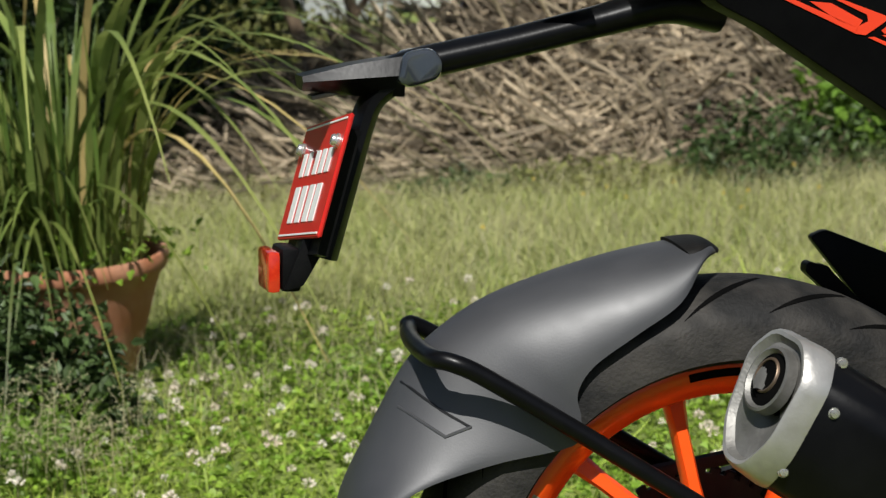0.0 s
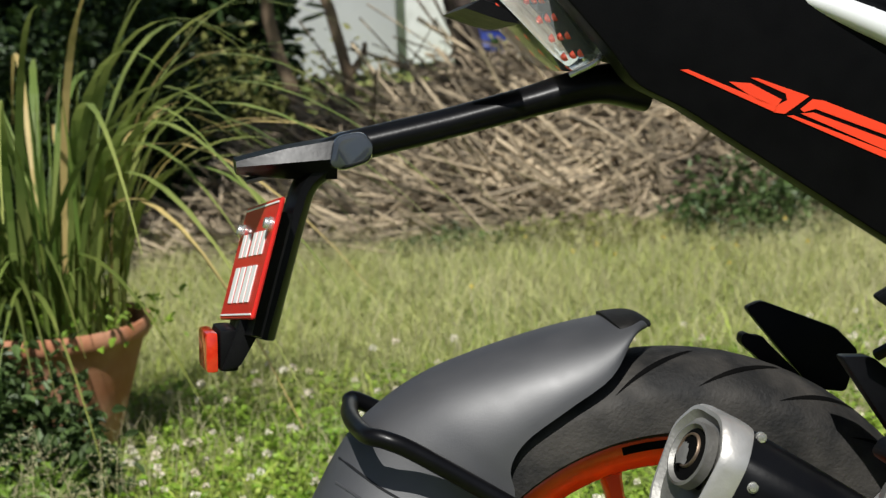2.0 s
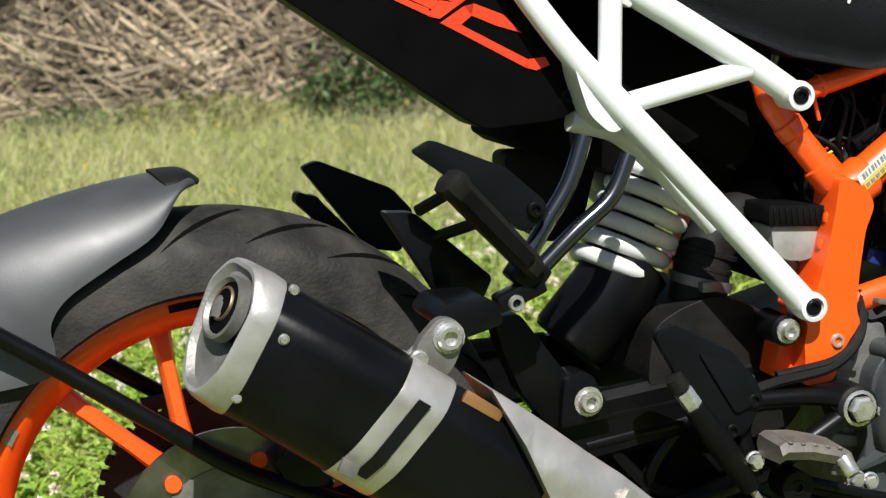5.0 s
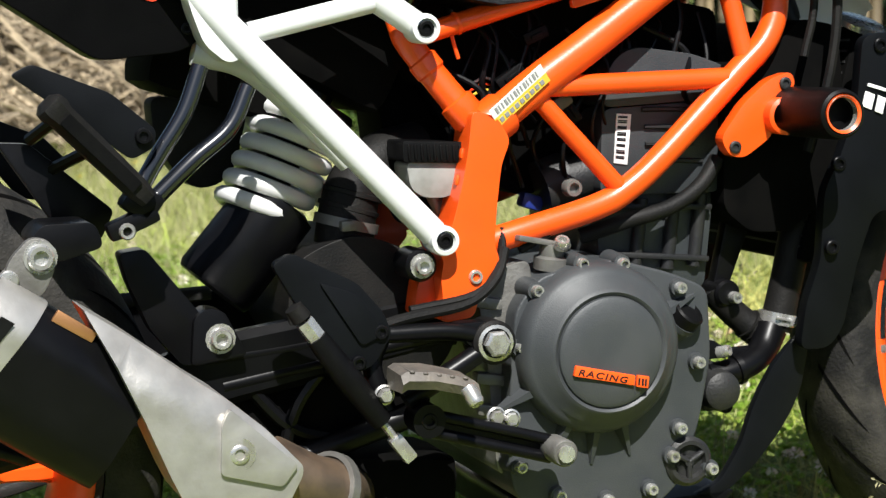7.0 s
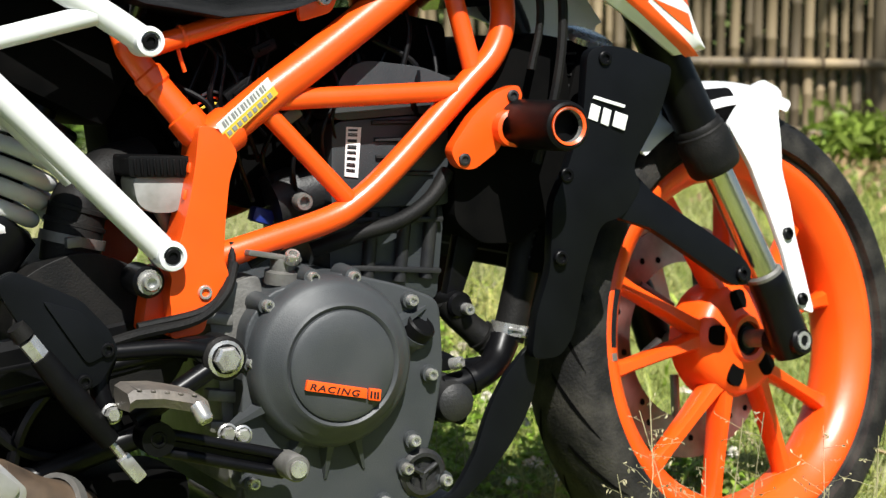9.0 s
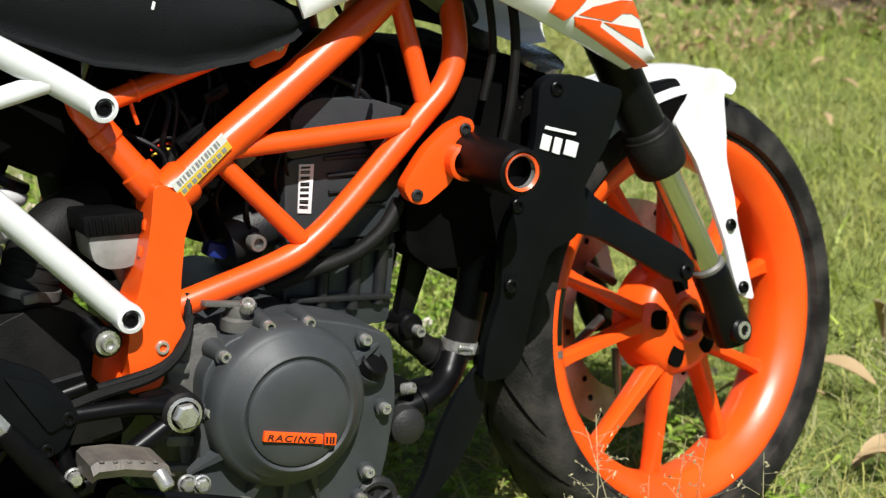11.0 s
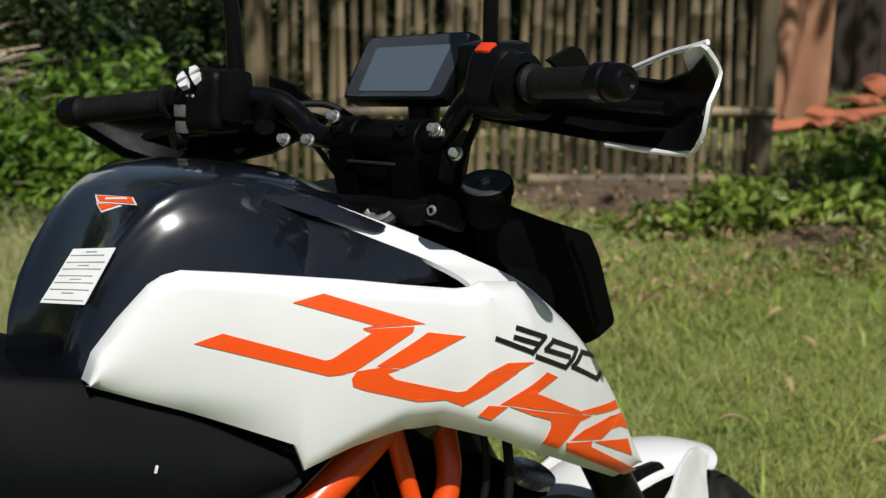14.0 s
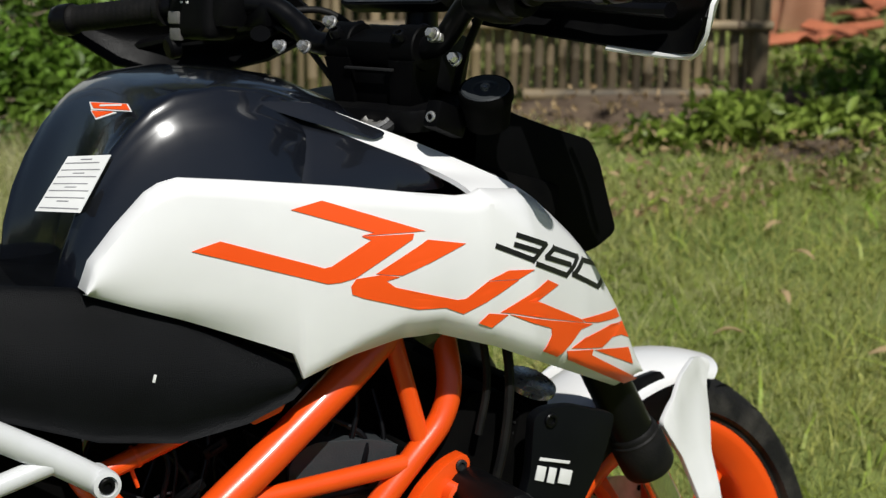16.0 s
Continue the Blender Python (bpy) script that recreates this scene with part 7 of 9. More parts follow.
along(H(-0.0605, -0.372, 0.081), H(-0.055, -0.332, 0.079), [(0, 0.06), (0.006, 0.06), (0.009, 0.0), (0.014, 0.0), (0.0175, 0.12), (0.0185, 0.45), (0.0165, 0.50), (0.0165, 0.58), (0.019, 0.62), (0.019, 0.95), (0.016, 1.0), (0, 1.0)], "bar_end", SATIN, bars)
along(H(-0.082, 0.380, 0.026), H(-0.047, 0.258, 0.038), GRIP, "left_grip", RUBBER, bars, "ribbed black rubber grip")
along(H(-0.088, 0.403, 0.024), H(-0.081, 0.376, 0.0265), [(0, 0), (0.010, 0), (0.0165, 0.2), (0.0185, 0.5), (0.0185, 1.0), (0, 1.0)], "bar_end", SATIN, bars)
# switch housings
bm = box((0.056, 0.054, 0.068), HM @ pose(-0.024, -0.192, 0.070, 0, 25, 0), 0.018, seg=3)
lathe([(0.021, 0), (0.030, 0.002), (0.031, 0.016), (0.022, 0.018)], 26, aim(H(-0.035, -0.236, 0.072), ST @ Vector((0.08, 1, 0))), bm)
swr = part("right_switch_housing", bm, BLACK, bars, "black throttle and switch housing")
part("kill_switch", box((0.015, 0.020, 0.009), HM @ pose(-0.032, -0.186, 0.104, 0, -30, 0), 0.003), RED_STICKER, swr, "red kill switch")
bm = box((0.050, 0.070, 0.072), HM @ pose(-0.038, 0.206, 0.040, 0, 8, 0), 0.014, seg=3)
box((0.044, 0.030, 0.060), HM @ pose(-0.034, 0.172, 0.046, 0, 8, 0), 0.014, bm)
swl = part("left_switch_housing", bm, BLACK, bars, "black switch housing with grey menu buttons")
BTN = HM @ pose(-0.0590, 0.209, 0.0640, 0, -40, 0)
for k in range(4):
    a = math.pi / 2 * k
    tri_ = [Vector((r * math.cos(a + d), r * math.sin(a + d), 0)) for r, d in ((0.0030, 0.0), (0.0150, -0.52), (0.0165, 0.0), (0.0150, 0.52))]
    part("menu_button", loft([[BTN @ (p + Vector((0, 0, h))) for p in tri_] for h in (0.002, 0.0085)]), PAPER, swl, "light grey button")
for z in (0.031, 0.0125):
    part("switch_button", box((0.008, 0.016, 0.014), HM @ pose(-0.064, 0.225, z, 0, 8, 0), 0.002), CAST, swl, "grey button")
part("horn_button", lathe([(0, 0), (0.013, 0), (0.013, 0.010), (0.010, 0.013), (0, 0.013)], 18, aim(H(-0.056, 0.234, -0.002), (-1, 0, -0.1))), BLACK, swl)
for p in ((-0.061, 0.215, 0.048), (-0.061, 0.206, 0.048)):
    part("tell_tale", box((0.003, 0.004, 0.003), HM @ pose(*p), 0.0006), PAPER, swl)
# levers and perches
for s, lev in ((-1, [(-0.02, -0.15, 0.045), (0.035, -0.19, 0.050), (0.030, -0.30, 0.045), (0.024, -0.36, 0.045)]), (1, [(-0.02, 0.14, 0.01), (0.030, 0.18, 0.01), (0.015, 0.30, -0.005), (0.0, 0.37, -0.018)])):
    part("lever", tube([H(*p) for p in lev], [0.009, 0.008, 0.0065, 0.008], 10, flat=1.3), SATIN, bars, "black hand lever")
part("brake_master_cylinder", box((0.045, 0.07, 0.04), HM @ pose(0.028, -0.150, 0.085, 0, 0, 0), 0.010), SATIN, bars, "black front brake reservoir")
part("clutch_perch", box((0.035, 0.045, 0.03), HM @ pose(0.0, 0.155, 0.030, 0, 0, 0), 0.008), SATIN, bars)
for p in ((-0.022, 0.032, 0.026), (-0.026, 0.068, -0.001), (-0.026, 0.104, -0.002), (-0.026, -0.110, 0.019), (-0.030, -0.140, -0.004)):
    part("clamp_bolt", hexbolt(H(*p), (-0.8, -0.25, 0.45), 0.0056, 0.010), STEEL, bars)
part("lever_pivot", box((0.010, 0.016, 0.009), HM @ pose(-0.024, -0.110, 0.016, 0, 20, 20), 0.003), STEEL, bars)
part("deflector_shoulder", loft([[H(x, -0.25 + d, z) for x, z in ((-0.015, 0.093), (0.026, 0.102), (0.040, 0.098), (0.054, 0.078), (0.020, 0.072))] for d in (0.0, 0.006)]), BLACK, bars)
# mirror stems leave the picture at the top; a corner of the left mirror hangs in
STEM_L = [(-0.018, 0.181, 0.044), (-0.017, 0.180, 0.094), (-0.018, 0.180, 0.145), (-0.024, 0.186, 0.172), (-0.031, 0.200, 0.188), (-0.034, 0.24, 0.198), (-0.038, 0.29, 0.208)]
ml = part("left_mirror", tube([H(*p) for p in STEM_L], [0.0115, 0.0095, 0.009, 0.009, 0.009, 0.009], 14), SATIN, bars, "black mirror stem")
part("mirror_head", lathe([(0, -0.012), (0.05, -0.012), (0.058, -0.004), (0.058, 0.006), (0.04, 0.016), (0, 0.020)], 32, aim(H(-0.050, 0.325, 0.236), ST @ Vector((1, -0.1, 0.1)))), SATIN, ml)
part("mirror_glass", lathe([(0, -0.0125), (0.051, -0.0125), (0.051, -0.0135), (0, -0.0135)], 32, aim(H(-0.050, 0.325, 0.236), ST @ Vector((1, -0.1, 0.1)))), CHROME, ml)
STEM_R = [(0.010, -0.158, 0.085), (0.011, -0.161, 0.14), (0.015, -0.166, 0.21), (0.02, -0.175, 0.28), (0.03, -0.21, 0.32)]
mr_ = part("right_mirror", tube([H(*p) for p in STEM_R], [0.0085, 0.008, 0.008, 0.008, 0.008], 14), SATIN, bars, "black mirror stem")
part("mirror_head", lathe([(0, -0.012), (0.05, -0.012), (0.058, -0.004), (0.058, 0.006), (0.04, 0.016), (0, 0.020)], 32, aim(H(0.04, -0.27, 0.36), ST @ Vector((1, 0.1, 0.1)))), SATIN, mr_)


def guard_hand(ys, fx, zl, zh, bow):
    """A bowed deflector in front of a grip: columns along y with a cupped section."""
    bm = bmesh.new()
    rows = []
    for i, y in enumerate(ys):
        t = i / (len(ys) - 1)
        row = []
        for j in range(9):
            v = j / 8
            x = fx[i] + bow * math.sin(math.pi * v) - 0.020 * abs(v - 0.5)
            row.append(bm.verts.new(H(x, y, zl[i] + (zh[i] - zl[i]) * v)))
        rows.append(row)
    for p, q in zip(rows, rows[1:]):
        for j in range(8):
            bm.faces.new((p[j], p[j + 1], q[j + 1], q[j]))
    bmesh.ops.recalc_face_normals(bm, faces=bm.faces[:])
    bmesh.ops.solidify(bm, geom=bm.faces[:], thickness=0.004)
    return bm


part("brake_hose", tube([H(0.03, -0.125, 0.085), H(0.06, -0.09, 0.06), H(0.075, -0.06, 0.0), H(0.09, -0.04, -0.10)], 0.0045, 10), RUBBER, bars)
part("clutch_cable", tube([H(0.01, 0.14, 0.030), H(0.05, 0.10, 0.025), H(0.075, 0.06, -0.02), H(0.09, 0.03, -0.10)], 0.0040, 10), RUBBER, bars)
part("throttle_cable", tube([H(-0.01, -0.165, 0.045), H(0.03, -0.12, 0.02), H(0.05, -0.08, -0.03), H(0.07, -0.05, -0.09)], 0.0045, 10), RUBBER, bars)
part("switch_cable", tube([H(-0.03, 0.215, 0.012), H(-0.008, 0.16, 0.022), H(0.01, 0.11, 0.0), H(0.03, 0.08, -0.05)], 0.0035, 8), RUBBER, bars)
# wind deflectors
hgr = part("right_wind_deflector", guard_hand((-0.10, -0.18, -0.25, -0.30, -0.35, -0.385, -0.405), (0.060, 0.066, 0.062, 0.055, 0.045, 0.036, 0.028), (0.020, 0.010, 0.004, 0.002, 0.001, 0.004, 0.040), (0.055, 0.062, 0.066, 0.072, 0.070, 0.082, 0.098), 0.012), BLACK, bars, "black wind deflector with white tip", angle=60)
part("white_tip", guard_hand((-0.376, -0.390, -0.402, -0.412), (0.040, 0.036, 0.032, 0.027), (-0.004, 0.004, 0.022, 0.052), (0.098, 0.106, 0.108, 0.105), 0.013), WHITE, hgr, angle=60)
part("white_rim", tube([H(*p) for p in ((0.058, -0.300, 0.078), (0.050, -0.345, 0.094), (0.040, -0.378, 0.102), (0.034, -0.400, 0.108))], 0.003, 8), WHITE, hgr)
part("white_lower_rim", tube([H(*p) for p in ((0.040, -0.275, 0.003), (0.036, -0.33, 0.0), (0.030, -0.375, 0.001), (0.028, -0.392, 0.014))], 0.003, 8), WHITE, hgr)
hgl = part("left_wind_deflector", guard_hand((0.10, 0.18, 0.25, 0.32, 0.37, 0.402), (0.030, 0.040, 0.035, 0.020, -0.020, -0.060), (0.0, -0.030, -0.045, -0.050, -0.035, 0.004), (0.022, 0.030, 0.030, 0.030, 0.030, 0.026), 0.014), BLACK, bars, "black wind deflector", angle=60)
part("white_lower_rim", tube([H(*p) for p in ((0.020, 0.325, -0.051), (0.010, 0.345, -0.046), (-0.004, 0.36, -0.040))], 0.003, 8), WHITE, hgl)
part("deflector_fin", loft([[H(0.04 + d, y, z) for y, z in ((0.186, 0.058), (0.149, 0.049), (0.1185, 0.027), (0.1886, 0.020))] for d in (0.0, 0.005)]), BLACK, bars)

# ---- instrument, headlamp ----
G0, G1, G2, G3 = H(0.090, 0.072, 0.097), H(0.090, -0.080, 0.106), H(0.045, -0.066, 0.039), H(0.045, 0.078, 0.034)
gu = ((G1 - G0) + (G2 - G3)).normalized()
gv = (G0 - G3).normalized()
gn = gu.cross(gv).normalized()
if gn.x > 0:
    gn = -gn


def gauge_ring(k, d, shift=0.0):
    c = (G0 + G1 + G2 + G3) / 4
    return [c + (p - c) * k + gn * d for p in (G0, G1, G2, G3)]


def soft_ring(q, r=0.010):
    out = []
    for i in range(4):
        p, a, b = q[i], q[i - 1], q[(i + 1) % 4]
        for t in (0, 0.5, 1):
            s, e = p + (a - p).normalized() * r, p + (b - p).normalized() * r
            out.append(s * (1 - t) ** 2 + p * 2 * t * (1 - t) + e * t * t)
    return out


dash = part("instrument_display", loft([soft_ring(gauge_ring(0.80, -0.030)), soft_ring(gauge_ring(1.0, -0.016)), soft_ring(gauge_ring(1.03, -0.004)), soft_ring(gauge_ring(1.01, 0.003)), soft_ring(gauge_ring(0.96, 0.004))]), BLACK, bike, "flat colour display in a black bezel")
# Glass and screen carry the sky's reflection in their lightened bluish colours.
part("sky_tinted_display_glass", loft([soft_ring(gauge_ring(0.95, 0.0035), 0.008), soft_ring(gauge_ring(0.95, 0.0052), 0.008)]), SMOKE, dash)
part("screen", loft([soft_ring([p * 0.70 + (sum(gauge_ring(1, 0), Vector()) / 4) * 0.30 + gn * 0.0056 - gv * 0.004 for p in gauge_ring(1.0, 0)], 0.003), soft_ring([p * 0.70 + (sum(gauge_ring(1, 0), Vector()) / 4) * 0.30 + gn * 0.0062 - gv * 0.004 for p in gauge_ring(1.0, 0)], 0.003)]), SCREEN, dash, "switched-off screen in sky-reflection blue")
part("dash_stalk", tube([H(0.06, 0, -0.05), H(0.085, 0.0, 0.0), H(0.095, 0, 0.06)], 0.018, 12), SATIN, dash)
bm = loft([[CENTRE + ST @ Vector((x, s * w, z)) for s, w, z in ((-1, w0, z0), (-1, w0 * 1.1, z1), (-0.6, w0, z2), (0.6, w0, z2), (1, w0 * 1.1, z1), (1, w0, z0))] for x, w0, z0, z1, z2 in ((0.06, 0.07, -0.22, -0.15, -0.09), (0.12, 0.085, -0.24, -0.18, -0.11), (0.17, 0.085, -0.26, -0.21, -0.14), (0.20, 0.07, -0.265, -0.235, -0.17))])
lampm = part("headlamp", bm, SATIN, bike, "gloss black headlamp mask")
part("lamp_cowl", plate(rounded([(1.060, 0.945), (1.082, 0.948), (1.103, 0.932), (1.150, 0.910), (1.200, 0.889), (1.212, 0.861), (1.222, 0.815), (1.230, 0.782), (1.205, 0.768), (1.185, 0.764), (1.12, 0.80), (1.05, 0.86)], 0.008), -0.120, 0.06, 0.008), TAIL_BLACK, lampm)
# Near-black block standing in for the shade behind the headlamp.
part("dark_hollow", box((0.16, 0.22, 0.16), pose(1.06, -0.02, 0.80, 0, 20, 0), 0.02), DARK, bike, "near-black block for the dark hollow behind the headlamp")
# ---- the place: lawn, plants, brush, fence ----
def ground_z(x, y):
    return -0.045 + 0.016 * smoothstep((np.asarray(x) + 0.1) / 1.5) + 0.029 * smoothstep((np.asarray(x) - 1.5) / 1.1) + 0.006 * np.sin(np.asarray(x) * 2.3 + 1) * np.cos(np.asarray(y) * 1.9)


def mesh_np(name, verts, quads, mat, smooth=False):
    """A mesh from arrays of corners and four-cornered faces."""
    me = bpy.data.meshes.new(name)
    nv, nf = len(verts), len(quads)
    me.vertices.add(nv)
    me.vertices.foreach_set("co", np.asarray(verts, np.float32).ravel())
    me.loops.add(nf * 4)
    me.loops.foreach_set("vertex_index", np.asarray(quads, np.int32).ravel())
    me.polygons.add(nf)
    me.polygons.foreach_set("loop_start", np.arange(0, nf * 4, 4, dtype=np.int32))
    me.polygons.foreach_set("use_smooth", np.full(nf, smooth))
    me.materials.append(mat)
    me.update(calc_edges=True)
    me.validate()
    return me


def blades(rs, base, height, width, lean, heading=None, segs=3, droop=0.35):
    """Grass blades: narrow bent strips that taper to a tip."""
    n = len(base)
    a = rs.uniform(0, 2 * np.pi, n) if heading is None else heading
    d = np.stack([np.cos(a), np.sin(a), np.zeros(n)], 1)
    f = a + rs.uniform(0.6, 2.5, n)
    s = np.stack([np.cos(f), np.sin(f), np.zeros(n)], 1)
    verts = np.zeros((n, (segs + 1) * 2, 3))
    for k in range(segs + 1):
        t = k / segs
        c = base + d * (lean * height * t ** 1.8)[:, None]
        c[:, 2] += height * (t - droop * lean * t ** 2.6)
        w = width * (1 - 0.88 * t ** 1.5) * (0.75 + 0.5 * min(1, t * 3) * 0.5)
        verts[:, 2 * k] = c - s * w[:, None]
        verts[:, 2 * k + 1] = c + s * w[:, None]
    i = np.arange(n)[:, None] * (segs + 1) * 2
    quads = np.concatenate([i + np.array([[2 * k, 2 * k + 1, 2 * k + 3, 2 * k + 2]]) for k in range(segs)], 1).reshape(-1, 4)
    return verts.reshape(-1, 3), quads


def leaves(rs, pos, size, flat=0.5, ratio=0.55):
    """Small pointed leaves, each a folded kite turned its own way."""
    n = len(pos)
    a = rs.uniform(0, 2 * np.pi, n)
    tilt = rs.normal(0, flat, n)
    d = np.stack([np.cos(a) * np.cos(tilt), np.sin(a) * np.cos(tilt), np.sin(tilt)], 1)
    up = rs.normal(0, flat, (n, 3)) + np.array([0, 0, 1.0])
    s = np.cross(d, up)
    s /= np.linalg.norm(s, axis=1)[:, None] + 1e-9
    up = np.cross(s, d)
    L, Wd = size[:, None], (size * ratio)[:, None]
    fold = up * Wd * 0.35
    v = np.stack([pos, pos + d * L * 0.35 - s * Wd * 0.5 + fold, pos + d * L * 0.5, pos + d * L * 0.75 - s * Wd * 0.36 + fold, pos + d * L, pos + d * L * 0.75 + s * Wd * 0.36 + fold, pos + d * L * 0.35 + s * Wd * 0.5 + fold], 1)
    i = np.arange(n)[:, None] * 7
    q = np.concatenate([i + np.array([[0, 1, 3, 2]]), i + np.array([[2, 3, 4, 4]]) * 0 + np.array([[2, 3, 4, 5]]), i + np.array([[0, 2, 5, 6]])], 1).reshape(-1, 4)
    return v.reshape(-1, 3), q


def sticks(rs, a, b, r0, r1):
    """Four-sided tapering sticks from a to b."""
    n = len(a)
    d = b - a
    d /= np.linalg.norm(d, axis=1)[:, None] + 1e-9
    ref = rs.normal(0, 1, (n, 3))
    s = np.cross(d, ref)
    s /= np.linalg.norm(s, axis=1)[:, None] + 1e-9
    u = np.cross(d, s)
    mid = (a + b) / 2 + (s * rs.normal(0, 0.035, n)[:, None]) * np.linalg.norm(b - a, axis=1)[:, None]
    v = np.zeros((n, 12, 3))
    for k, (c, r) in enumerate(((a, r0), (mid, (r0 + r1) / 2), (b, r1))):
        for j in range(4):
            an = j * np.pi / 2
            v[:, 4 * k + j] = c + (s * np.cos(an) + u * np.sin(an)) * r[:, None]
    i = np.arange(n)[:, None] * 12
    q = np.concatenate([i + np.array([[4 * k + j, 4 * k + (j + 1) % 4, 4 * k + 4 + (j + 1) % 4, 4 * k + 4 + j]]) for k in range(2) for j in range(4)], 1).reshape(-1, 4)
    return v.reshape(-1, 3), q


def stuff(name, vq, mat, label, category, parent=None, kind="stuff"):
    ob = new(name, mesh_np(name, vq[0], vq[1], mat))
    if parent is not None:
        ob.parent = parent
        return tagged(ob, kind=kind)
    return tagged(ob, label, category, kind=kind)


def merged(*parts_):
    vs, qs, off = [], [], 0
    for v, q in parts_:
        vs.append(v)
        qs.append(q + off)
        off += len(v)
    return np.concatenate(vs), np.concatenate(qs)


# ground sheet: fine near the machine, coarse to the horizon
gx = np.unique(np.concatenate([np.linspace(-60, -3, 12), np.linspace(-3, 7, 90), np.linspace(7, 70, 12)]))
gy = np.unique(np.concatenate([np.linspace(-60, -2.5, 12), np.linspace(-2.5, 6, 80), np.linspace(6, 90, 14)]))
GX, GY = np.meshgrid(gx, gy, indexing="ij")
gvert = np.stack([GX, GY, ground_z(GX, GY)], -1).reshape(-1, 3)
ni, nj = len(gx), len(gy)
ii, jj = np.meshgrid(np.arange(ni - 1), np.arange(nj - 1), indexing="ij")
gq = np.stack([ii * nj + jj, (ii + 1) * nj + jj, (ii + 1) * nj + jj + 1, ii * nj + jj + 1], -1).reshape(-1, 4)
tagged(new("ground", mesh_np("ground", gvert, gq, GROUND, True)), "earth of a grassy yard", "ground", kind="structure")


def scatter(rs, n, x0, x1, y0, y1, keep=None):
    p = np.stack([rs.uniform(x0, x1, n), rs.uniform(y0, y1, n)], 1)
    if keep is not None:
        p = p[keep(p[:, 0], p[:, 1], rs.uniform(0, 1, n))]
    return np.column_stack([p, ground_z(p[:, 0], p[:, 1]) - 0.004])


def patchy(x, y, s):
    return 0.5 + 0.5 * np.sin(x * 3.1 * s + 1.3 * np.sin(y * 2.2 * s)) * np.cos(y * 2.7 * s + 1.1 * np.sin(x * 1.7 * s))


rs = np.random.default_rng(11)
near = scatter(rs, 84000, -1.5, 3.5, -1.2, 2.5, lambda x, y, r: r < (0.55 + 0.45 * patchy(x, y, 2.0)) * smoothstep((y + 1.2) * 2.2) * smoothstep((x + 1.5) * 3) * smoothstep((3.5 - x) * 3))
n = len(near)
hgt = (0.025 + 0.050 * rs.random(n) ** 1.6) * (0.8 + 0.5 * patchy(near[:, 0], near[:, 1], 1.3))
tall = rs.random(n) < 0.05
hgt[tall] *= 1.9
wide, lean = 0.0013 + 0.0013 * rs.random(n), 0.5 + 1.1 * rs.random(n)
front = near[:, 0] + 0.25 * np.sin(near[:, 1] * 5) > 1.25
for name, pick, mat in (("lawn_grass", ~front, GRASS), ("dull_lawn_grass", front, GRASS_DULL)):
    stuff(name, blades(rs, near[pick], hgt[pick], wide[pick], lean[pick]), mat, "short sunlit green lawn grass", "grass")
far = scatter(rs, 110000, -2.2, 7.0, 2.2, 4.7, lambda x, y, r: r < 0.6 + 0.4 * patchy(x, y, 1.5))
n = len(far)
left_part = 1 - smoothstep((far[:, 0] - 1.6) / 1.4)
hgt = (0.030 + 0.055 * rs.random(n) ** 1.5) * (0.75 + 0.55 * left_part)
stuff("meadow_grass", blades(rs, far, hgt, 0.0013 + 0.0015 * rs.random(n), 0.5 + 1.1 * rs.random(n)), GRASS_FAR, "pale green meadow grass at the back of the lawn", "grass")
outer = scatter(rs, 60000, -5.0, 8.0, -3.2, 2.6, lambda x, y, r: r < (0.25 + 0.75 * smoothstep((-y - 0.2) * 1.2) + 0.75 * smoothstep((x - 3) * 1.5) + 0.75 * smoothstep((-x - 1.2) * 1.5)) * (0.6 + 0.4 * patchy(x, y, 0.9)))
n = len(outer)
stuff("outer_lawn_grass", blades(rs, outer, 0.04 + 0.06 * rs.random(n), 0.0032 + 0.003 * rs.random(n), 0.6 + 1.0 * rs.random(n), segs=2), GRASS, "green lawn grass round the yard", "grass")
pale = scatter(rs, 42000, 1.0, 4.0, -0.8, 2.5, lambda x, y, r: r < (0.4 + 0.6 * patchy(x, y, 3.1)) * smoothstep((x - 1.0) * 2.5) * smoothstep((y + 0.8) * 2.5))
n = len(pale)
stuff("thin_grass", blades(rs, pale, 0.03 + 0.06 * rs.random(n) ** 1.4, 0.0008 + 0.0009 * rs.random(n), 0.35 + 0.8 * rs.random(n)), GRASS_FAR, "thin pale blades standing in the lawn", "grass")
side = scatter(rs, 30000, 3.3, 6.0, -0.4, 2.5, lambda x, y, r: r < 0.35 + 0.65 * patchy(x, y, 1.4))
n = len(side)
stuff("side_grass", blades(rs, side, 0.025 + 0.05 * rs.random(n) ** 1.5, 0.0015 + 0.0015 * rs.random(n), 0.5 + 1.1 * rs.random(n)), GRASS_DULL, "uneven lawn grass towards the fence", "grass")
wisp = scatter(rs, 20000, -1.3, 2.2, 1.6, 4.1, lambda x, y, r: r < 0.5 + 0.5 * patchy(x, y, 1.1))
n = len(wisp)
stuff("grass_stems", blades(rs, wisp, 0.07 + 0.10 * rs.random(n), np.full(n, 0.0008), 0.25 + 0.5 * rs.random(n), segs=2), STRAW, "thin straw-coloured grass stems", "grass")
# clover: leaflets in threes and round white heads
cl = scatter(rs, 20000, -1.2, 1.6, 0.0, 2.4, lambda x, y, r: r < 0.35 + 0.65 * patchy(x + 0.4, y, 2.4))
cl[:, 2] += 0.012 + 0.030 * rs.random(len(cl))
three = np.repeat(cl, 3, axis=0)
stuff("clover", leaves(rs, three, 0.009 + 0.008 * rs.random(len(three)), 0.25, 0.95), CLOVER, "green clover leaves in the lawn", "clover")


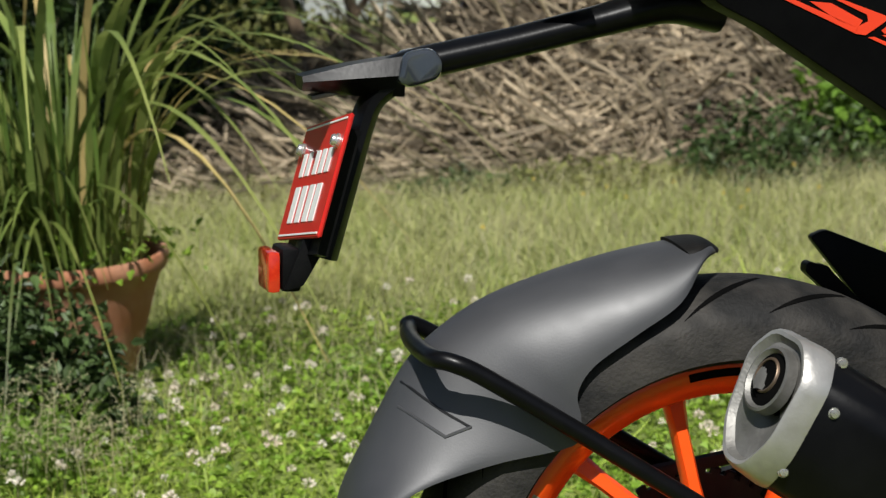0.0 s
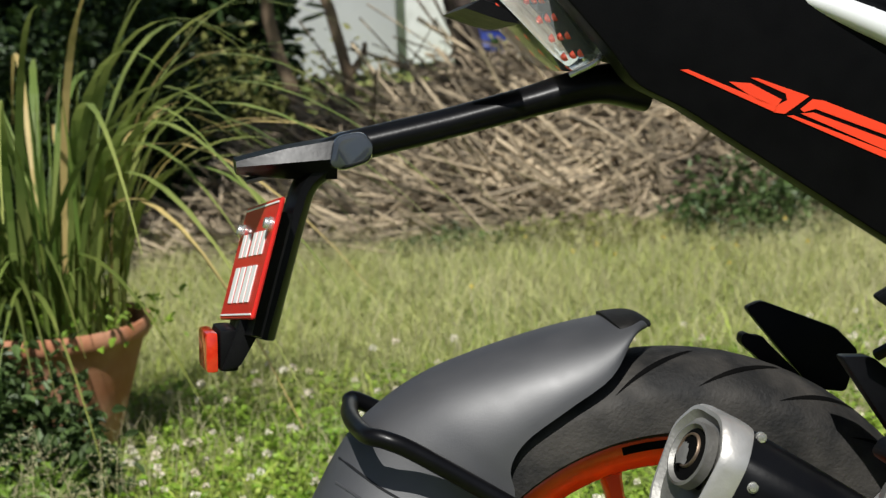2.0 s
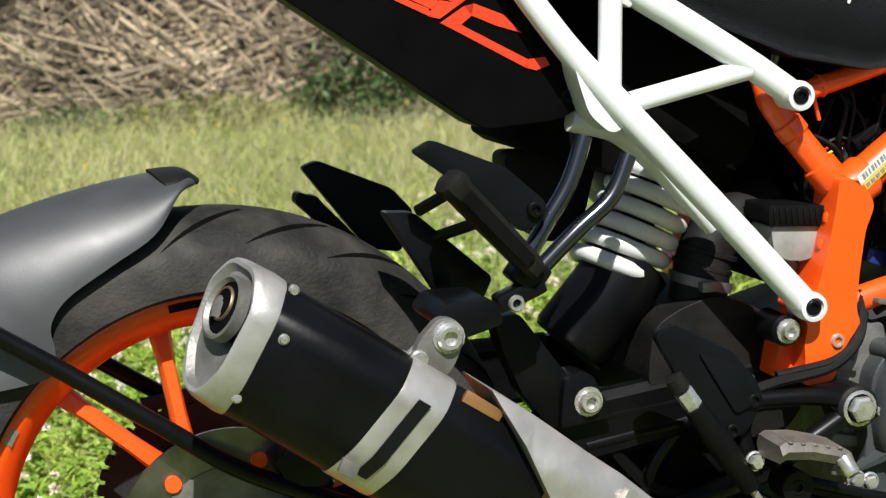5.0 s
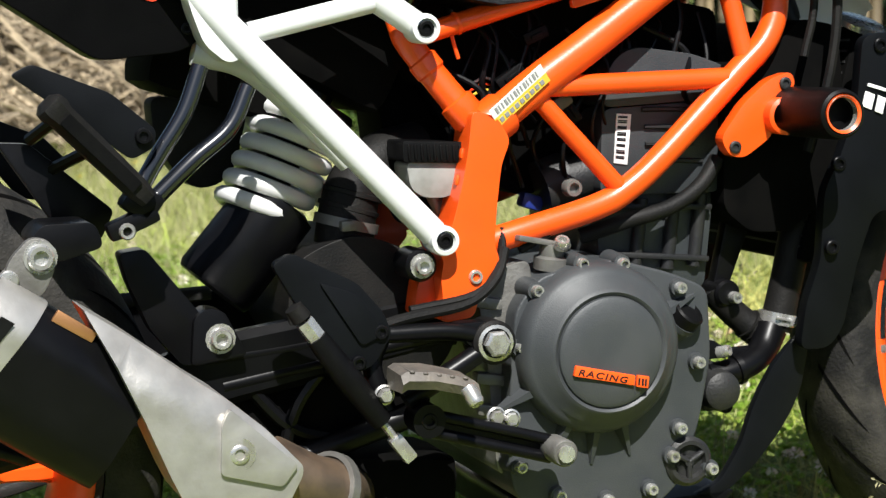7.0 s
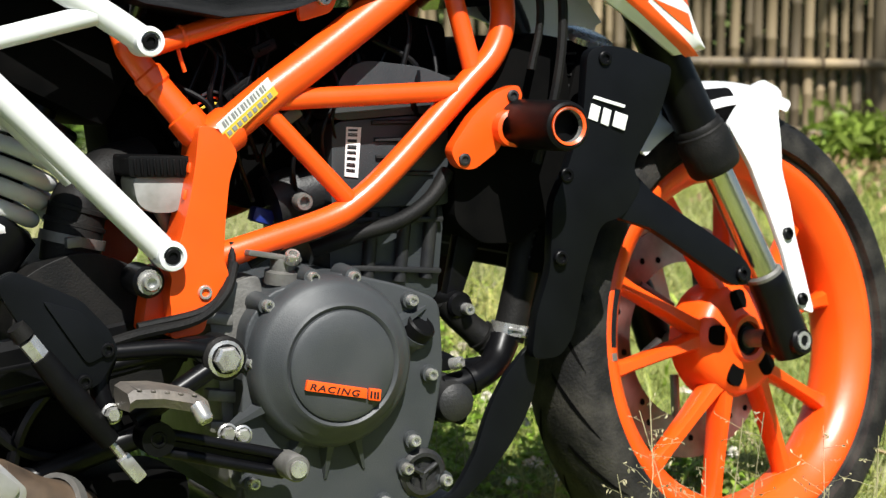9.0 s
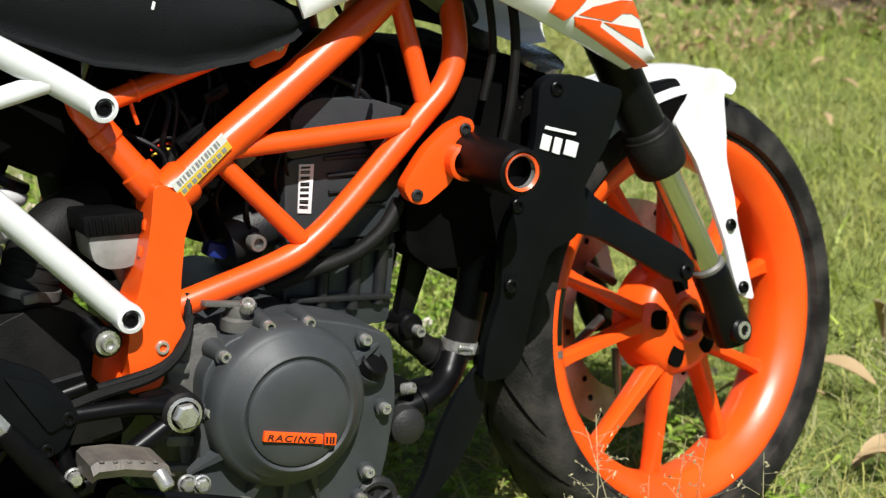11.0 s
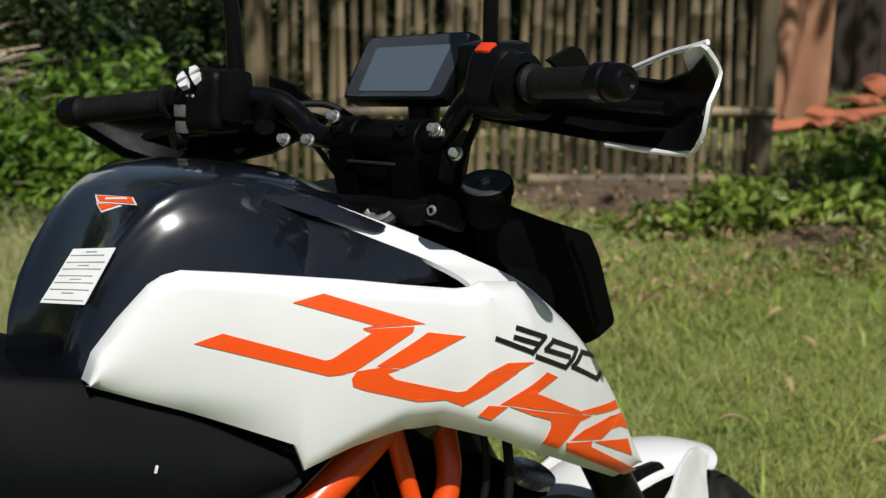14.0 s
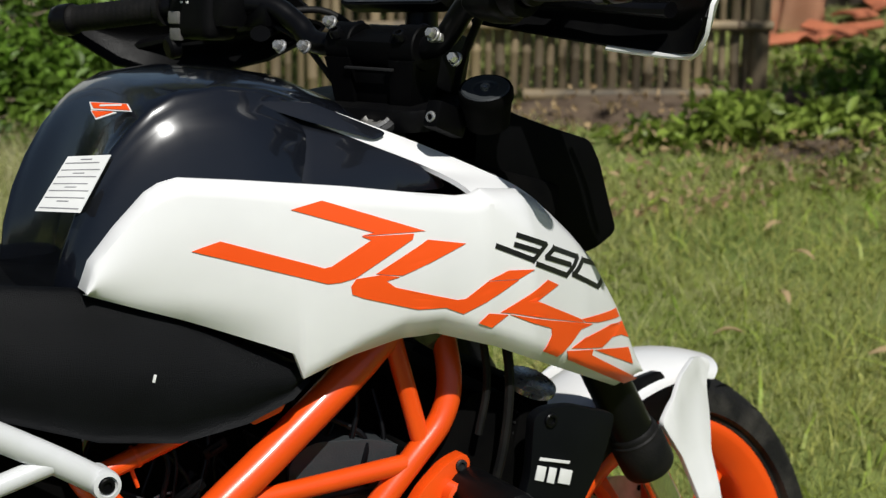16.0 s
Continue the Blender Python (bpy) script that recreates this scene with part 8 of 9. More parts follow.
def blossom_heads(rs, c, r):
    """Round clover heads of small petals set all round."""
    per = 26
    k = np.arange(per)
    z = 1 - 1.5 * (k + 0.5) / per
    ph = k * 2.39996
    dirs = np.stack([np.sqrt(1 - z ** 2) * np.cos(ph), np.sqrt(1 - z ** 2) * np.sin(ph), z], 1)
    vs, n = [], len(c)
    d = np.tile(dirs, (n, 1)) + rs.normal(0, 0.12, (n * per, 3))
    p = np.repeat(c, per, axis=0)
    R = np.repeat(r, per)[:, None]
    s = np.cross(d, rs.normal(0, 1, d.shape))
    s /= np.linalg.norm(s, axis=1)[:, None]
    v = np.stack([p + d * R * 0.3, p + d * R * 0.75 - s * R * 0.22, p + d * R, p + d * R * 0.75 + s * R * 0.22], 1).reshape(-1, 3)
    return v, np.arange(n * per * 4).reshape(-1, 4)


bl = scatter(rs, 1500, -1.1, 1.7, 0.15, 2.5, lambda x, y, r: r < (0.25 + 0.75 * patchy(x + 0.7, y + 0.3, 1.9)) * np.where(x < 0.6, 1.0, 0.55) * np.where(y < 1.9, 1, 0.5))
bl[:, 2] += 0.045 + 0.030 * rs.random(len(bl))
stuff("clover_blossoms", blossom_heads(rs, bl, 0.0070 + 0.0065 * rs.random(len(bl)) ** 1.5), BLOSSOM, "white and pinkish clover heads in the lawn", "flowers")
st = bl.copy()
st[:, 2] -= 0.05
stuff("clover_stems", blades(rs, st, np.full(len(st), 0.05), np.full(len(st), 0.0008), np.full(len(st), 0.05), segs=1), CLOVER, "clover stems", "stems")
yf = scatter(rs, 12, 0.2, 1.3, 2.5, 3.6)
yf[:, 2] += 0.08
stuff("yellow_flowers", blossom_heads(rs, yf, np.full(len(yf), 0.005)), YELLOW, "small yellow meadow flowers", "flowers")


def seed_stalks(rs, spots, hmin, hmax, name, label):
    """Open grass panicles: a thin stalk with fine side branches and seeds."""
    a, b, r0, r1, lp, ls = [], [], [], [], [], []
    for x, y in spots:
        h = rs.uniform(hmin, hmax)
        z0 = float(ground_z(x, y))
        lean = rs.normal(0, 0.10, 2) * h
        p0 = np.array([x, y, z0])
        top = p0 + [lean[0], lean[1], h]
        midp = (p0 + top) / 2 - np.array([lean[0], lean[1], 0]) * 0.15
        for u, v in ((p0, midp), (midp, top)):
            a.append(u), b.append(v), r0.append(0.0007), r1.append(0.0005)
        for k in range(11):
            t = 0.55 + 0.45 * k / 11
            c = p0 + (top - p0) * t
            an = rs.uniform(0, 6.28)
            e = c + np.array([np.cos(an), np.sin(an), rs.uniform(-0.1, 0.7)]) * rs.uniform(0.02, 0.05) * (1.35 - t) * 1.6
            a.append(c), b.append(e), r0.append(0.0003), r1.append(0.0002)
            for q in (0.5, 0.75, 1.0):
                lp.append(c + (e - c) * q), ls.append(rs.uniform(0.004, 0.0075))
    v1 = sticks(rs, np.array(a), np.array(b), np.array(r0), np.array(r1))
    v2 = leaves(rs, np.array(lp), np.array(ls), 0.9, 0.45)
    return stuff(name, merged(v1, v2), STRAW, label, "grass")


spots = [(1.13 + 0.13 * rs.random(), -0.22 - 0.22 * rs.random()) for _ in range(6)] + [(0.63 + 0.10 * rs.random(), -0.34 - 0.1 * rs.random()) for _ in range(3)] + [(0.98 + 0.3 * rs.random(), 0.35 + 0.5 * rs.random()) for _ in range(6)] + [(1.5 + 0.5 * rs.random(), -0.05 + 0.5 * rs.random()) for _ in range(5)]
seed_stalks(rs, spots, 0.20, 0.34, "seeding_grass", "tall dry seeding grass stalks by the wheel")
wheel_rs = np.random.default_rng(77)
seed_stalks(wheel_rs, [(1.02 + 0.17 * wheel_rs.random(), -0.21 - 0.05 * wheel_rs.random()) for _ in range(11)], 0.18, 0.32, "seeding_grass", "dry seeding grass stalks standing against the front tyre")
seed_stalks(rs, [(-0.86 + 0.30 * rs.random(), 1.15 + 0.35 * rs.random()) for _ in range(26)], 0.10, 0.22, "weed_panicles", "pale feathery weed panicles by the plant pot")

# ---- potted grass ----
PX, PY_ = -0.685, 2.0
pz = float(ground_z(PX, PY_))
pot = thing("potted_grass", "terracotta pot with a tall drooping ornamental grass", "potted plant", at=Matrix.Translation((PX, PY_, pz)))
bm = lathe([(0, 0), (0.098, 0), (0.106, 0.006), (0.134, 0.10), (0.164, 0.20), (0.176, 0.236), (0.184, 0.240), (0.190, 0.250), (0.192, 0.268), (0.188, 0.276), (0.180, 0.276), (0.174, 0.268), (0.168, 0.235), (0.05, 0.232), (0, 0.232)], 56, pose(0, 0, 0, 90, 0, 0))
part("pot", bm, TERRACOTTA, pot, "weathered terracotta pot", angle=50)
part("soil", lathe([(0, 0.236), (0.169, 0.236), (0.169, 0.242), (0.08, 0.252), (0, 0.256)], 32, pose(0, 0, 0, 90, 0, 0)), SOIL, pot)


def arching(rs, n, r, length, width, out, mat, name, segs=9, up=0.9, lift=0.24, turn=(0, 360)):
    a = np.radians(rs.uniform(*turn, n))
    rr = r * np.sqrt(rs.random(n))
    base = np.stack([rr * np.cos(a), rr * np.sin(a), np.full(n, lift)], 1)
    h = a + rs.normal(0, 0.5, n)
    d = np.stack([np.cos(h), np.sin(h), np.zeros(n)], 1)
    s = np.stack([-np.sin(h), np.cos(h), np.zeros(n)], 1)
    L = length * rs.uniform(0.6, 1.1, n)
    o = out * rs.uniform(0.35, 1.2, n)
    verts = np.zeros((n, (segs + 1) * 2, 3))
    for k in range(segs + 1):
        t = k / segs
        bend = o * t
        c = base + d * (L * (o * 0.55 * t ** 2))[:, None]
        c[:, 2] += L * (t * up - 0.62 * o * t ** 3)
        w = width * np.sin(np.pi * min(0.97, 0.18 + 0.8 * t)) * rs.uniform(0.7, 1.2, n)
        tw = s + d * 0.3 * np.sin(t * 4)
        verts[:, 2 * k] = c - tw * w[:, None]
        verts[:, 2 * k + 1] = c + tw * w[:, None]
    i = np.arange(n)[:, None] * (segs + 1) * 2
    q = np.concatenate([i + np.array([[2 * k, 2 * k + 1, 2 * k + 3, 2 * k + 2]]) for k in range(segs)], 1).reshape(-1, 4)
    return stuff(name, (verts.reshape(-1, 3), q), mat, "", "", pot)


arching(rs, 36, 0.15, 1.30, 0.0085, 1.05, REED_PALE, "arching_leaves", segs=16, up=0.86)
arching(rs, 15, 0.15, 1.22, 0.0090, 1.25, REED_PALE, "falling_leaves", segs=16, up=0.92, turn=(-70, 40))
arching(rs, 80, 0.16, 0.62, 0.0036, 0.28, REED, "upright_stalks")
arching(rs, 90, 0.15, 0.42, 0.0042, 0.7, REED, "short_leaves")
arching(rs, 8, 0.14, 1.20, 0.0070, 1.2, REED_DRY, "dried_leaves", segs=14)
arching(rs, 5, 0.14, 1.10, 0.0075, 1.35, REED_DRY, "yellowed_leaves", segs=14, turn=(-60, 40))
arching(rs, 90, 0.17, 0.60, 0.0050, 1.7, REED, "hanging_leaves", segs=12, turn=(160, 262))
low = np.column_stack([rs.normal(0, 0.09, 500), rs.normal(0, 0.09, 500), 0.25 + 0.05 * rs.random(500)])
stuff("seedlings", leaves(rs, low, 0.014 + 0.014 * rs.random(500), 0.5, 0.6), CLOVER, "", "", pot)
wd = scatter(rs, 2200, -1.25, -0.66, 1.35, 1.95)
stuff("weeds", merged(blades(rs, wd, 0.05 + 0.11 * rs.random(len(wd)), 0.0018 + 0.0016 * rs.random(len(wd)), 0.3 + 0.6 * rs.random(len(wd))), leaves(rs, wd + np.column_stack([np.zeros((len(wd), 2)), 0.02 + 0.10 * rs.random(len(wd))]), 0.014 + 0.016 * rs.random(len(wd)), 0.6, 0.5)), SHRUB, "green weeds round the plant pot", "weeds")


# ---- shrubs, brush and trees ----
def bush(name, c, r, n, size, mat, label, seed, stems=14, hollow=0.45):
    """Leaves gathered in clumps on thin stems, with an uneven outline."""
    q = np.random.default_rng(seed)
    c, r = np.array(c, float), np.array(r, float)
    ob = thing(name, label, "shrub", at=Matrix.Translation(Vector(c)))
    k = 26
    cen = q.normal(0, 1, (k, 3))
    cen /= np.linalg.norm(cen, axis=1)[:, None]
    cen *= q.uniform(hollow, 1.0, k)[:, None]
    cen[:, 2] = np.abs(cen[:, 2]) * 0.9 + 0.06
    w = q.integers(0, k, n)
    p = cen[w] + q.normal(0, 0.17, (n, 3))
    p[:, 2] = np.abs(p[:, 2])
    stuff("foliage", leaves(q, p * r, size * q.uniform(0.6, 1.4, n), 0.55, 0.5), mat, "", "", ob)
    a = np.column_stack([q.normal(0, 0.12, stems), q.normal(0, 0.12, stems), np.full(stems, -0.02)]) * r
    b = cen[q.integers(0, k, stems)] * r
    stuff("stem_tangle", sticks(q, a, b, np.full(stems, 0.006), np.full(stems, 0.002)), BARK, "", "", ob)
    return ob


def gz(x, y):
    return float(ground_z(x, y))


# brush pile along the back of the lawn
q = np.random.default_rng(5)
m = 4600
bx = q.uniform(-0.75, 1.75, m)
top = np.interp(bx, [-0.75, -0.3, 0.3, 0.8, 1.3, 1.9, 2.35], [0.10, 0.15, 0.36, 0.50, 0.60, 0.55, 0.35])
t = q.random(m)
by = 3.98 + 0.75 * t + 0.08 * q.normal(0, 1, m)
bz = gz(0.5, 4) + top * t ** 0.8 * q.uniform(0.75, 1.05, m) + 0.02
ctr = np.stack([bx, by, bz], 1)
an = q.normal(0.15, 0.75, m)
el = q.normal(-0.12, 0.38, m)
dv = np.stack([np.cos(an) * np.cos(el), 0.35 * np.sin(an), np.sin(el)], 1)
dv /= np.linalg.norm(dv, axis=1)[:, None]
ln = (0.10 + 0.32 * q.random(m) ** 2) * np.interp(bx, [-0.4, 0.2], [0.45, 1.0])
rad = 0.0022 + 0.0065 * q.random(m) ** 2.2
pile = stuff("brush_pile", sticks(q, ctr - dv * ln[:, None], ctr + dv * ln[:, None], rad, rad * 0.6), TWIG, "long pile of dry cut branches and twigs", "brush pile")
hump = bmesh.new()
bmesh.ops.create_grid(hump, x_segments=40, y_segments=10, size=1)
for v in hump.verts:
    u, w = v.co.x, v.co.y
    x = 0.5 + u * 1.3
    h = float(np.interp(x, [-0.8, -0.3, 0.3, 0.8, 1.3, 1.9, 2.4], [0.08, 0.12, 0.31, 0.46, 0.55, 0.5, 0.28]))
    k = (w + 1) / 2
    v.co = Vector((x, 3.98 + 0.95 * k, gz(x, 4) - 0.01 + h * min(1, k * 1.2) ** 0.8 + 0.02 * noise.noise(Vector((x * 6, k * 5, 0)))))
tagged(part("leaf_litter", hump, SOIL), "brown leaf litter under the brush", "litter", kind="stuff")
for i, (x, y, rx, rz, n_, sz, mat, lab) in enumerate((
        (1.22, 3.72, 0.22, 0.26, 800, 0.028, SHRUB_MIX, "small green bush in front of the brush pile"), (1.46, 3.80, 0.22, 0.20, 700, 0.028, SHRUB_MIX, "small green bush in front of the brush pile"),
        (0.40, 3.86, 0.22, 0.07, 500, 0.022, SHRUB_MIX, "low green weeds at the foot of the brush"), (0.78, 3.80, 0.30, 0.08, 1200, 0.022, SHRUB_OLIVE, "low green weeds at the foot of the brush"), (-0.25, 3.98, 0.35, 0.07, 1000, 0.022, SHRUB_OLIVE, "low green weeds at the foot of the brush"))):
    bush("bush", (x, y, gz(x, y)), (rx, 0.14, rz), n_, sz, mat, lab, 20 + i)
# Clumps fill the shaded spot by the pot; dark leaf colour supplies the shade.
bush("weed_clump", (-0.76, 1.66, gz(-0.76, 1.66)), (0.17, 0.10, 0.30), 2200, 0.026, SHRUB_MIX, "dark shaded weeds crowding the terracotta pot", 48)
bush("weed_clump", (-0.98, 1.86, gz(-0.98, 1.86)), (0.20, 0.16, 0.30), 1500, 0.030, SHRUB_SHADE, "dark shaded weeds crowding the terracotta pot", 47)
# bare earth and fallen leaves in front of the fence
q = np.random.default_rng(91)
for x, y, rx, ry in ((3.55, 3.15, 0.42, 0.22), (4.15, 2.95, 0.45, 0.18), (3.70, 2.42, 0.22, 0.10), (4.35, 2.22, 0.30, 0.10), (4.9, 3.0, 0.5, 0.25)):
    rings = [[Vector((x + rx * k * (1 + 0.22 * math.sin(3 * s_ + x * 9) + 0.12 * math.sin(7 * s_ + y * 5)) * math.cos(s_), y + ry * k * (1 + 0.22 * math.sin(3 * s_ + x * 9) + 0.12 * math.sin(7 * s_ + y * 5)) * math.sin(s_), gz(x, y) + h)) for s_ in [2 * math.pi * i_ / 36 for i_ in range(36)]] for k, h in ((1.0, -0.01), (0.85, 0.03), (0.5, 0.045), (0.08, 0.05))]
    tagged(part("bare_earth", loft(rings), SOIL), "patch of bare brown earth in the lawn", "earth", kind="structure")
fl = scatter(q, 1500, 2.7, 5.3, 2.0, 3.4)
stuff("fallen_leaves", leaves(q, fl + np.column_stack([np.zeros((len(fl), 2)), 0.04 + 0.04 * q.random(len(fl))]), 0.016 + 0.022 * q.random(len(fl)), 0.9, 0.5), DRY_LEAF, "scattered brown fallen leaves before the fence", "leaf litter")
# undergrowth and hedge behind; the hedge's shade is put into its leaf colour
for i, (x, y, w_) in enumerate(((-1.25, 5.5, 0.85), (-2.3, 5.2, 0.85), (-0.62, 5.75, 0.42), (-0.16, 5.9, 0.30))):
    bush("hedge_bush", (x, y, gz(x, y)), (w_, 0.40, 1.75), 5000, 0.085, SHRUB_SHADE, "tall dense hedge bush with shade-dark leaves", 70 + i, hollow=0.1)
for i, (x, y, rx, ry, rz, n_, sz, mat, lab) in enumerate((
        (-1.35, 4.35, 0.75, 0.45, 1.00, 7000, 0.045, SHRUB_SHADE, "dense dark green hedge bush"), (-0.62, 4.75, 0.50, 0.40, 0.80, 5000, 0.040, SHRUB_SHADE, "dense dark green hedge bush"), (-0.56, 4.42, 0.28, 0.20, 0.80, 4600, 0.036, SHRUB_SHADE, "dense dark green hedge bush at the end of the brush"), (-0.95, 3.80, 0.40, 0.22, 0.85, 5600, 0.036, SHRUB_SHADE, "dense dark green hedge bush at the end of the brush"),
        (-2.3, 4.2, 0.7, 0.5, 1.1, 5000, 0.05, SHRUB_SHADE, "dense dark green hedge bush"),
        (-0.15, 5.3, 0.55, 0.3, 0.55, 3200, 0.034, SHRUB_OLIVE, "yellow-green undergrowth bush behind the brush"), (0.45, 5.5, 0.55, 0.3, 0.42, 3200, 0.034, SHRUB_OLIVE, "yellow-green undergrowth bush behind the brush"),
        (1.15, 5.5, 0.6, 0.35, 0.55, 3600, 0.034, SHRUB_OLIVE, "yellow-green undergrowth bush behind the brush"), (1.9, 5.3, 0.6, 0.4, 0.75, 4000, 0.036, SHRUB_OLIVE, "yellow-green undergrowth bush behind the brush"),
        (2.15, 4.10, 0.50, 0.35, 0.42, 1500, 0.050, SHRUB, "leafy green bush beside the fence"), (1.72, 3.95, 0.30, 0.25, 0.34, 1800, 0.045, SHRUB, "leafy green bush beside the brush pile"), (2.5, 4.9, 0.55, 0.4, 0.85, 4200, 0.040, SHRUB_SHADE, "dark leafy green bush behind the fence"), (1.55, 4.7, 0.45, 0.3, 0.62, 3000, 0.036, SHRUB_SHADE, "dark leafy green bush beside the brush pile"),
        (3.3, 5.0, 0.7, 0.4, 1.0, 5000, 0.042, SHRUB_SHADE, "dark bush behind the fence"), (4.3, 4.7, 0.6, 0.4, 0.9, 4000, 0.042, SHRUB_SHADE, "dark bush behind the fence"))):
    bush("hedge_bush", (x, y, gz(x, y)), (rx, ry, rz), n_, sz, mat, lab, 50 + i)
# leafy ground cover before the fence
for i, (x, y, rx, ry, rz, n_, sz, mat) in enumerate((
        (3.34, 2.76, 0.16, 0.14, 0.07, 260, 0.046, SHRUB_LIT), (3.56, 2.62, 0.20, 0.16, 0.16, 560, 0.054, SHRUB_LIT), (3.86, 2.52, 0.24, 0.18, 0.12, 520, 0.050, SHRUB_LIT), (3.74, 2.80, 0.20, 0.14, 0.08, 300, 0.046, SHRUB),
        (4.35, 2.75, 0.40, 0.30, 0.22, 900, 0.054, SHRUB), (4.66, 2.52, 0.42, 0.30, 0.48, 2000, 0.056, SHRUB_SHADE), (4.15, 2.35, 0.30, 0.2, 0.10, 500, 0.046, SHRUB_LIT), (4.6, 3.25, 0.4, 0.25, 0.08, 500, 0.042, SHRUB_LIT), (3.6, 2.20, 0.20, 0.14, 0.04, 160, 0.040, SHRUB_OLIVE))):
    bush("ground_cover", (x, y, gz(x, y)), (rx, ry, rz), n_, sz, mat, "low leafy plant on the ground before the fence", 90 + i, hollow=0.2)
# unseen hedge added behind the camera for dark reflections; it closes the yard
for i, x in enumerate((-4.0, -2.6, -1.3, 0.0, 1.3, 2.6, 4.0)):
    bush("hedge_bush", (x, -4.6 - 0.15 * (i % 2), gz(x, -4.6)), (0.95, 0.55, 1.2), 3200, 0.10, SHRUB_SHADE, "dense dark green hedge bush", 160 + i, hollow=0.1)


def clumps(ob, q, top, centres, spread, n, size, mat, bark, r):
    """A crown: limbs out to clumps of leaves with gaps between them."""
    ps = []
    for c in centres:
        c = Vector(c)
        mid = top.lerp(c, 0.5) + Vector((0, 0, 0.12))
        part("limb", tube([top, mid, c], [r, r * 0.6, r * 0.25], 8, steps=4), bark, ob)
        k = q.normal(0, 1, (n, 3)) * np.array(spread) * q.uniform(0.7, 1.25)
        ps.append(k + np.array(c))
    p = np.concatenate(ps)
    stuff("crown", leaves(q, p, size * q.uniform(0.6, 1.3, len(p)), 0.6, 0.5), mat, "", "", ob)


def tree(x, y, pts, r0, mat, label, seed, crown, branches=()):
    q = np.random.default_rng(seed)
    ob = thing("tree", label, "tree", at=Matrix.Translation((x, y, gz(x, y) - 0.02)))
    path = [Vector((px - x, py - y, z)) for px, py, z in pts]
    part("trunk", tube(path, [r0, r0 * 0.9, r0 * 0.8, r0 * 0.55], 12, steps=5), mat, ob)
    for b in branches:
        part("limb", tube([Vector((px - x, py - y, z)) for px, py, z in b], [r0 * 0.6, r0 * 0.35], 8, steps=4), mat, ob)
    clumps(ob, q, path[-1], [(cx - x, cy - y, cz) for cx, cy, cz in crown], (0.26, 0.24, 0.14), 420, 0.085, SHRUB_OLIVE, mat, r0 * 0.5)
    return ob


# Crowns hang out of view; their clumps are set to shade hedge and brush.
tree(0.03, 4.70, [(0.06, 4.70, 0.0), (0.02, 4.70, 0.27), (-0.03, 4.70, 0.44), (-0.085, 4.70, 0.62), (-0.10, 4.70, 0.85), (-0.02, 4.6, 1.5), (-0.15, 4.4, 2.4)], 0.026, BARK, "thin leaning yard tree", 201, [(-1.12, 2.7, 2.9), (-0.72, 3.0, 2.8), (-1.52, 2.9, 2.8), (-0.62, 2.5, 3.0), (-0.22, 3.0, 2.9), (-1.12, 3.4, 2.8), (0.28, 4.8, 3.0)], branches=([(0.02, 4.70, 0.33), (0.06, 4.72, 0.26), (0.16, 4.74, 0.18)],))
tree(0.20, 4.66, [(0.16, 4.66, 0.0), (0.165, 4.66, 0.27), (0.150, 4.66, 0.49), (0.105, 4.66, 0.70), (0.08, 4.66, 0.85), (0.1, 4.6, 1.5), (0.0, 4.4, 2.4)], 0.022, BARK, "thin forked yard tree", 202, [(0.94, 4.29, 2.8), (1.44, 3.89, 3.0), (1.24, 4.89, 3.1)], branches=([(0.150, 4.66, 0.49), (0.185, 4.66, 0.53), (0.208, 4.66, 0.57), (0.212, 4.66, 0.60)], [(0.19, 4.66, 0.28), (0.12, 4.68, 0.36), (0.04, 4.7, 0.50)]))
tree(0.64, 4.85, [(0.64, 4.85, 0.0), (0.62, 4.85, 0.35), (0.54, 4.85, 0.80), (0.46, 4.85, 1.4), (0.45, 4.7, 2.6)], 0.058, BARK_DARK, "dark straight-trunked tree behind the brush", 203, [(1.26, 3.7, 3.3), (1.96, 4.1, 3.1), (2.26, 3.8, 3.0), (1.66, 4.8, 3.4), (2.46, 4.7, 3.1)])
# Unseen tree, added so that its crown shades the ground around the fence.
tree(3.75, 5.4, [(3.75, 5.4, 0.0), (3.72, 5.35, 1.0), (3.6, 5.2, 1.9), (3.4, 4.7, 3.0)], 0.11, BARK_DARK, "large spreading tree out of view behind the fence, set for shade", 204, [(3.85, 0.68, 3.2), (4.45, 0.98, 3.2), (2.45, 2.38, 2.9), (3.45, 1.88, 3.0), (3.05, 2.78, 3.2), (3.65, 2.38, 3.3), (4.25, 2.48, 3.0), (4.65, 2.28, 3.1), (3.75, 3.18, 3.3), (4.55, 3.08, 3.2), (5.15, 2.88, 3.0), (2.35, 3.18, 3.2), (2.95, 3.68, 3.3), (3.75, 0.63, 3.2), (3.85, 2.33, 3.1)])
# far walls; the white one stands in for a bright patch of sky
tagged(part("wall_grey", box((0.66, 0.2, 3.0), pose(0.50, 9.2, 1.5), 0.01), PLASTER), "grey plastered wall of a far outbuilding", "wall", kind="structure")
tagged(part("sky_patch_wall", box((1.80, 0.2, 3.0), pose(1.74, 9.8, 1.5), 0.01), WHITE_FRAME), "far white wall standing in for bright sky", "wall", kind="structure")
tagged(part("barrel", lathe([(0, 0), (0.14, 0), (0.145, 0.02), (0.145, 0.2), (0.15, 0.21), (0.145, 0.22), (0.145, 0.40), (0, 0.40)], 24, pose(1.25, 8.6, gz(1.2, 8.6), 90, 0, 0)), BLUE), "blue plastic barrel before the far wall", "barrel")
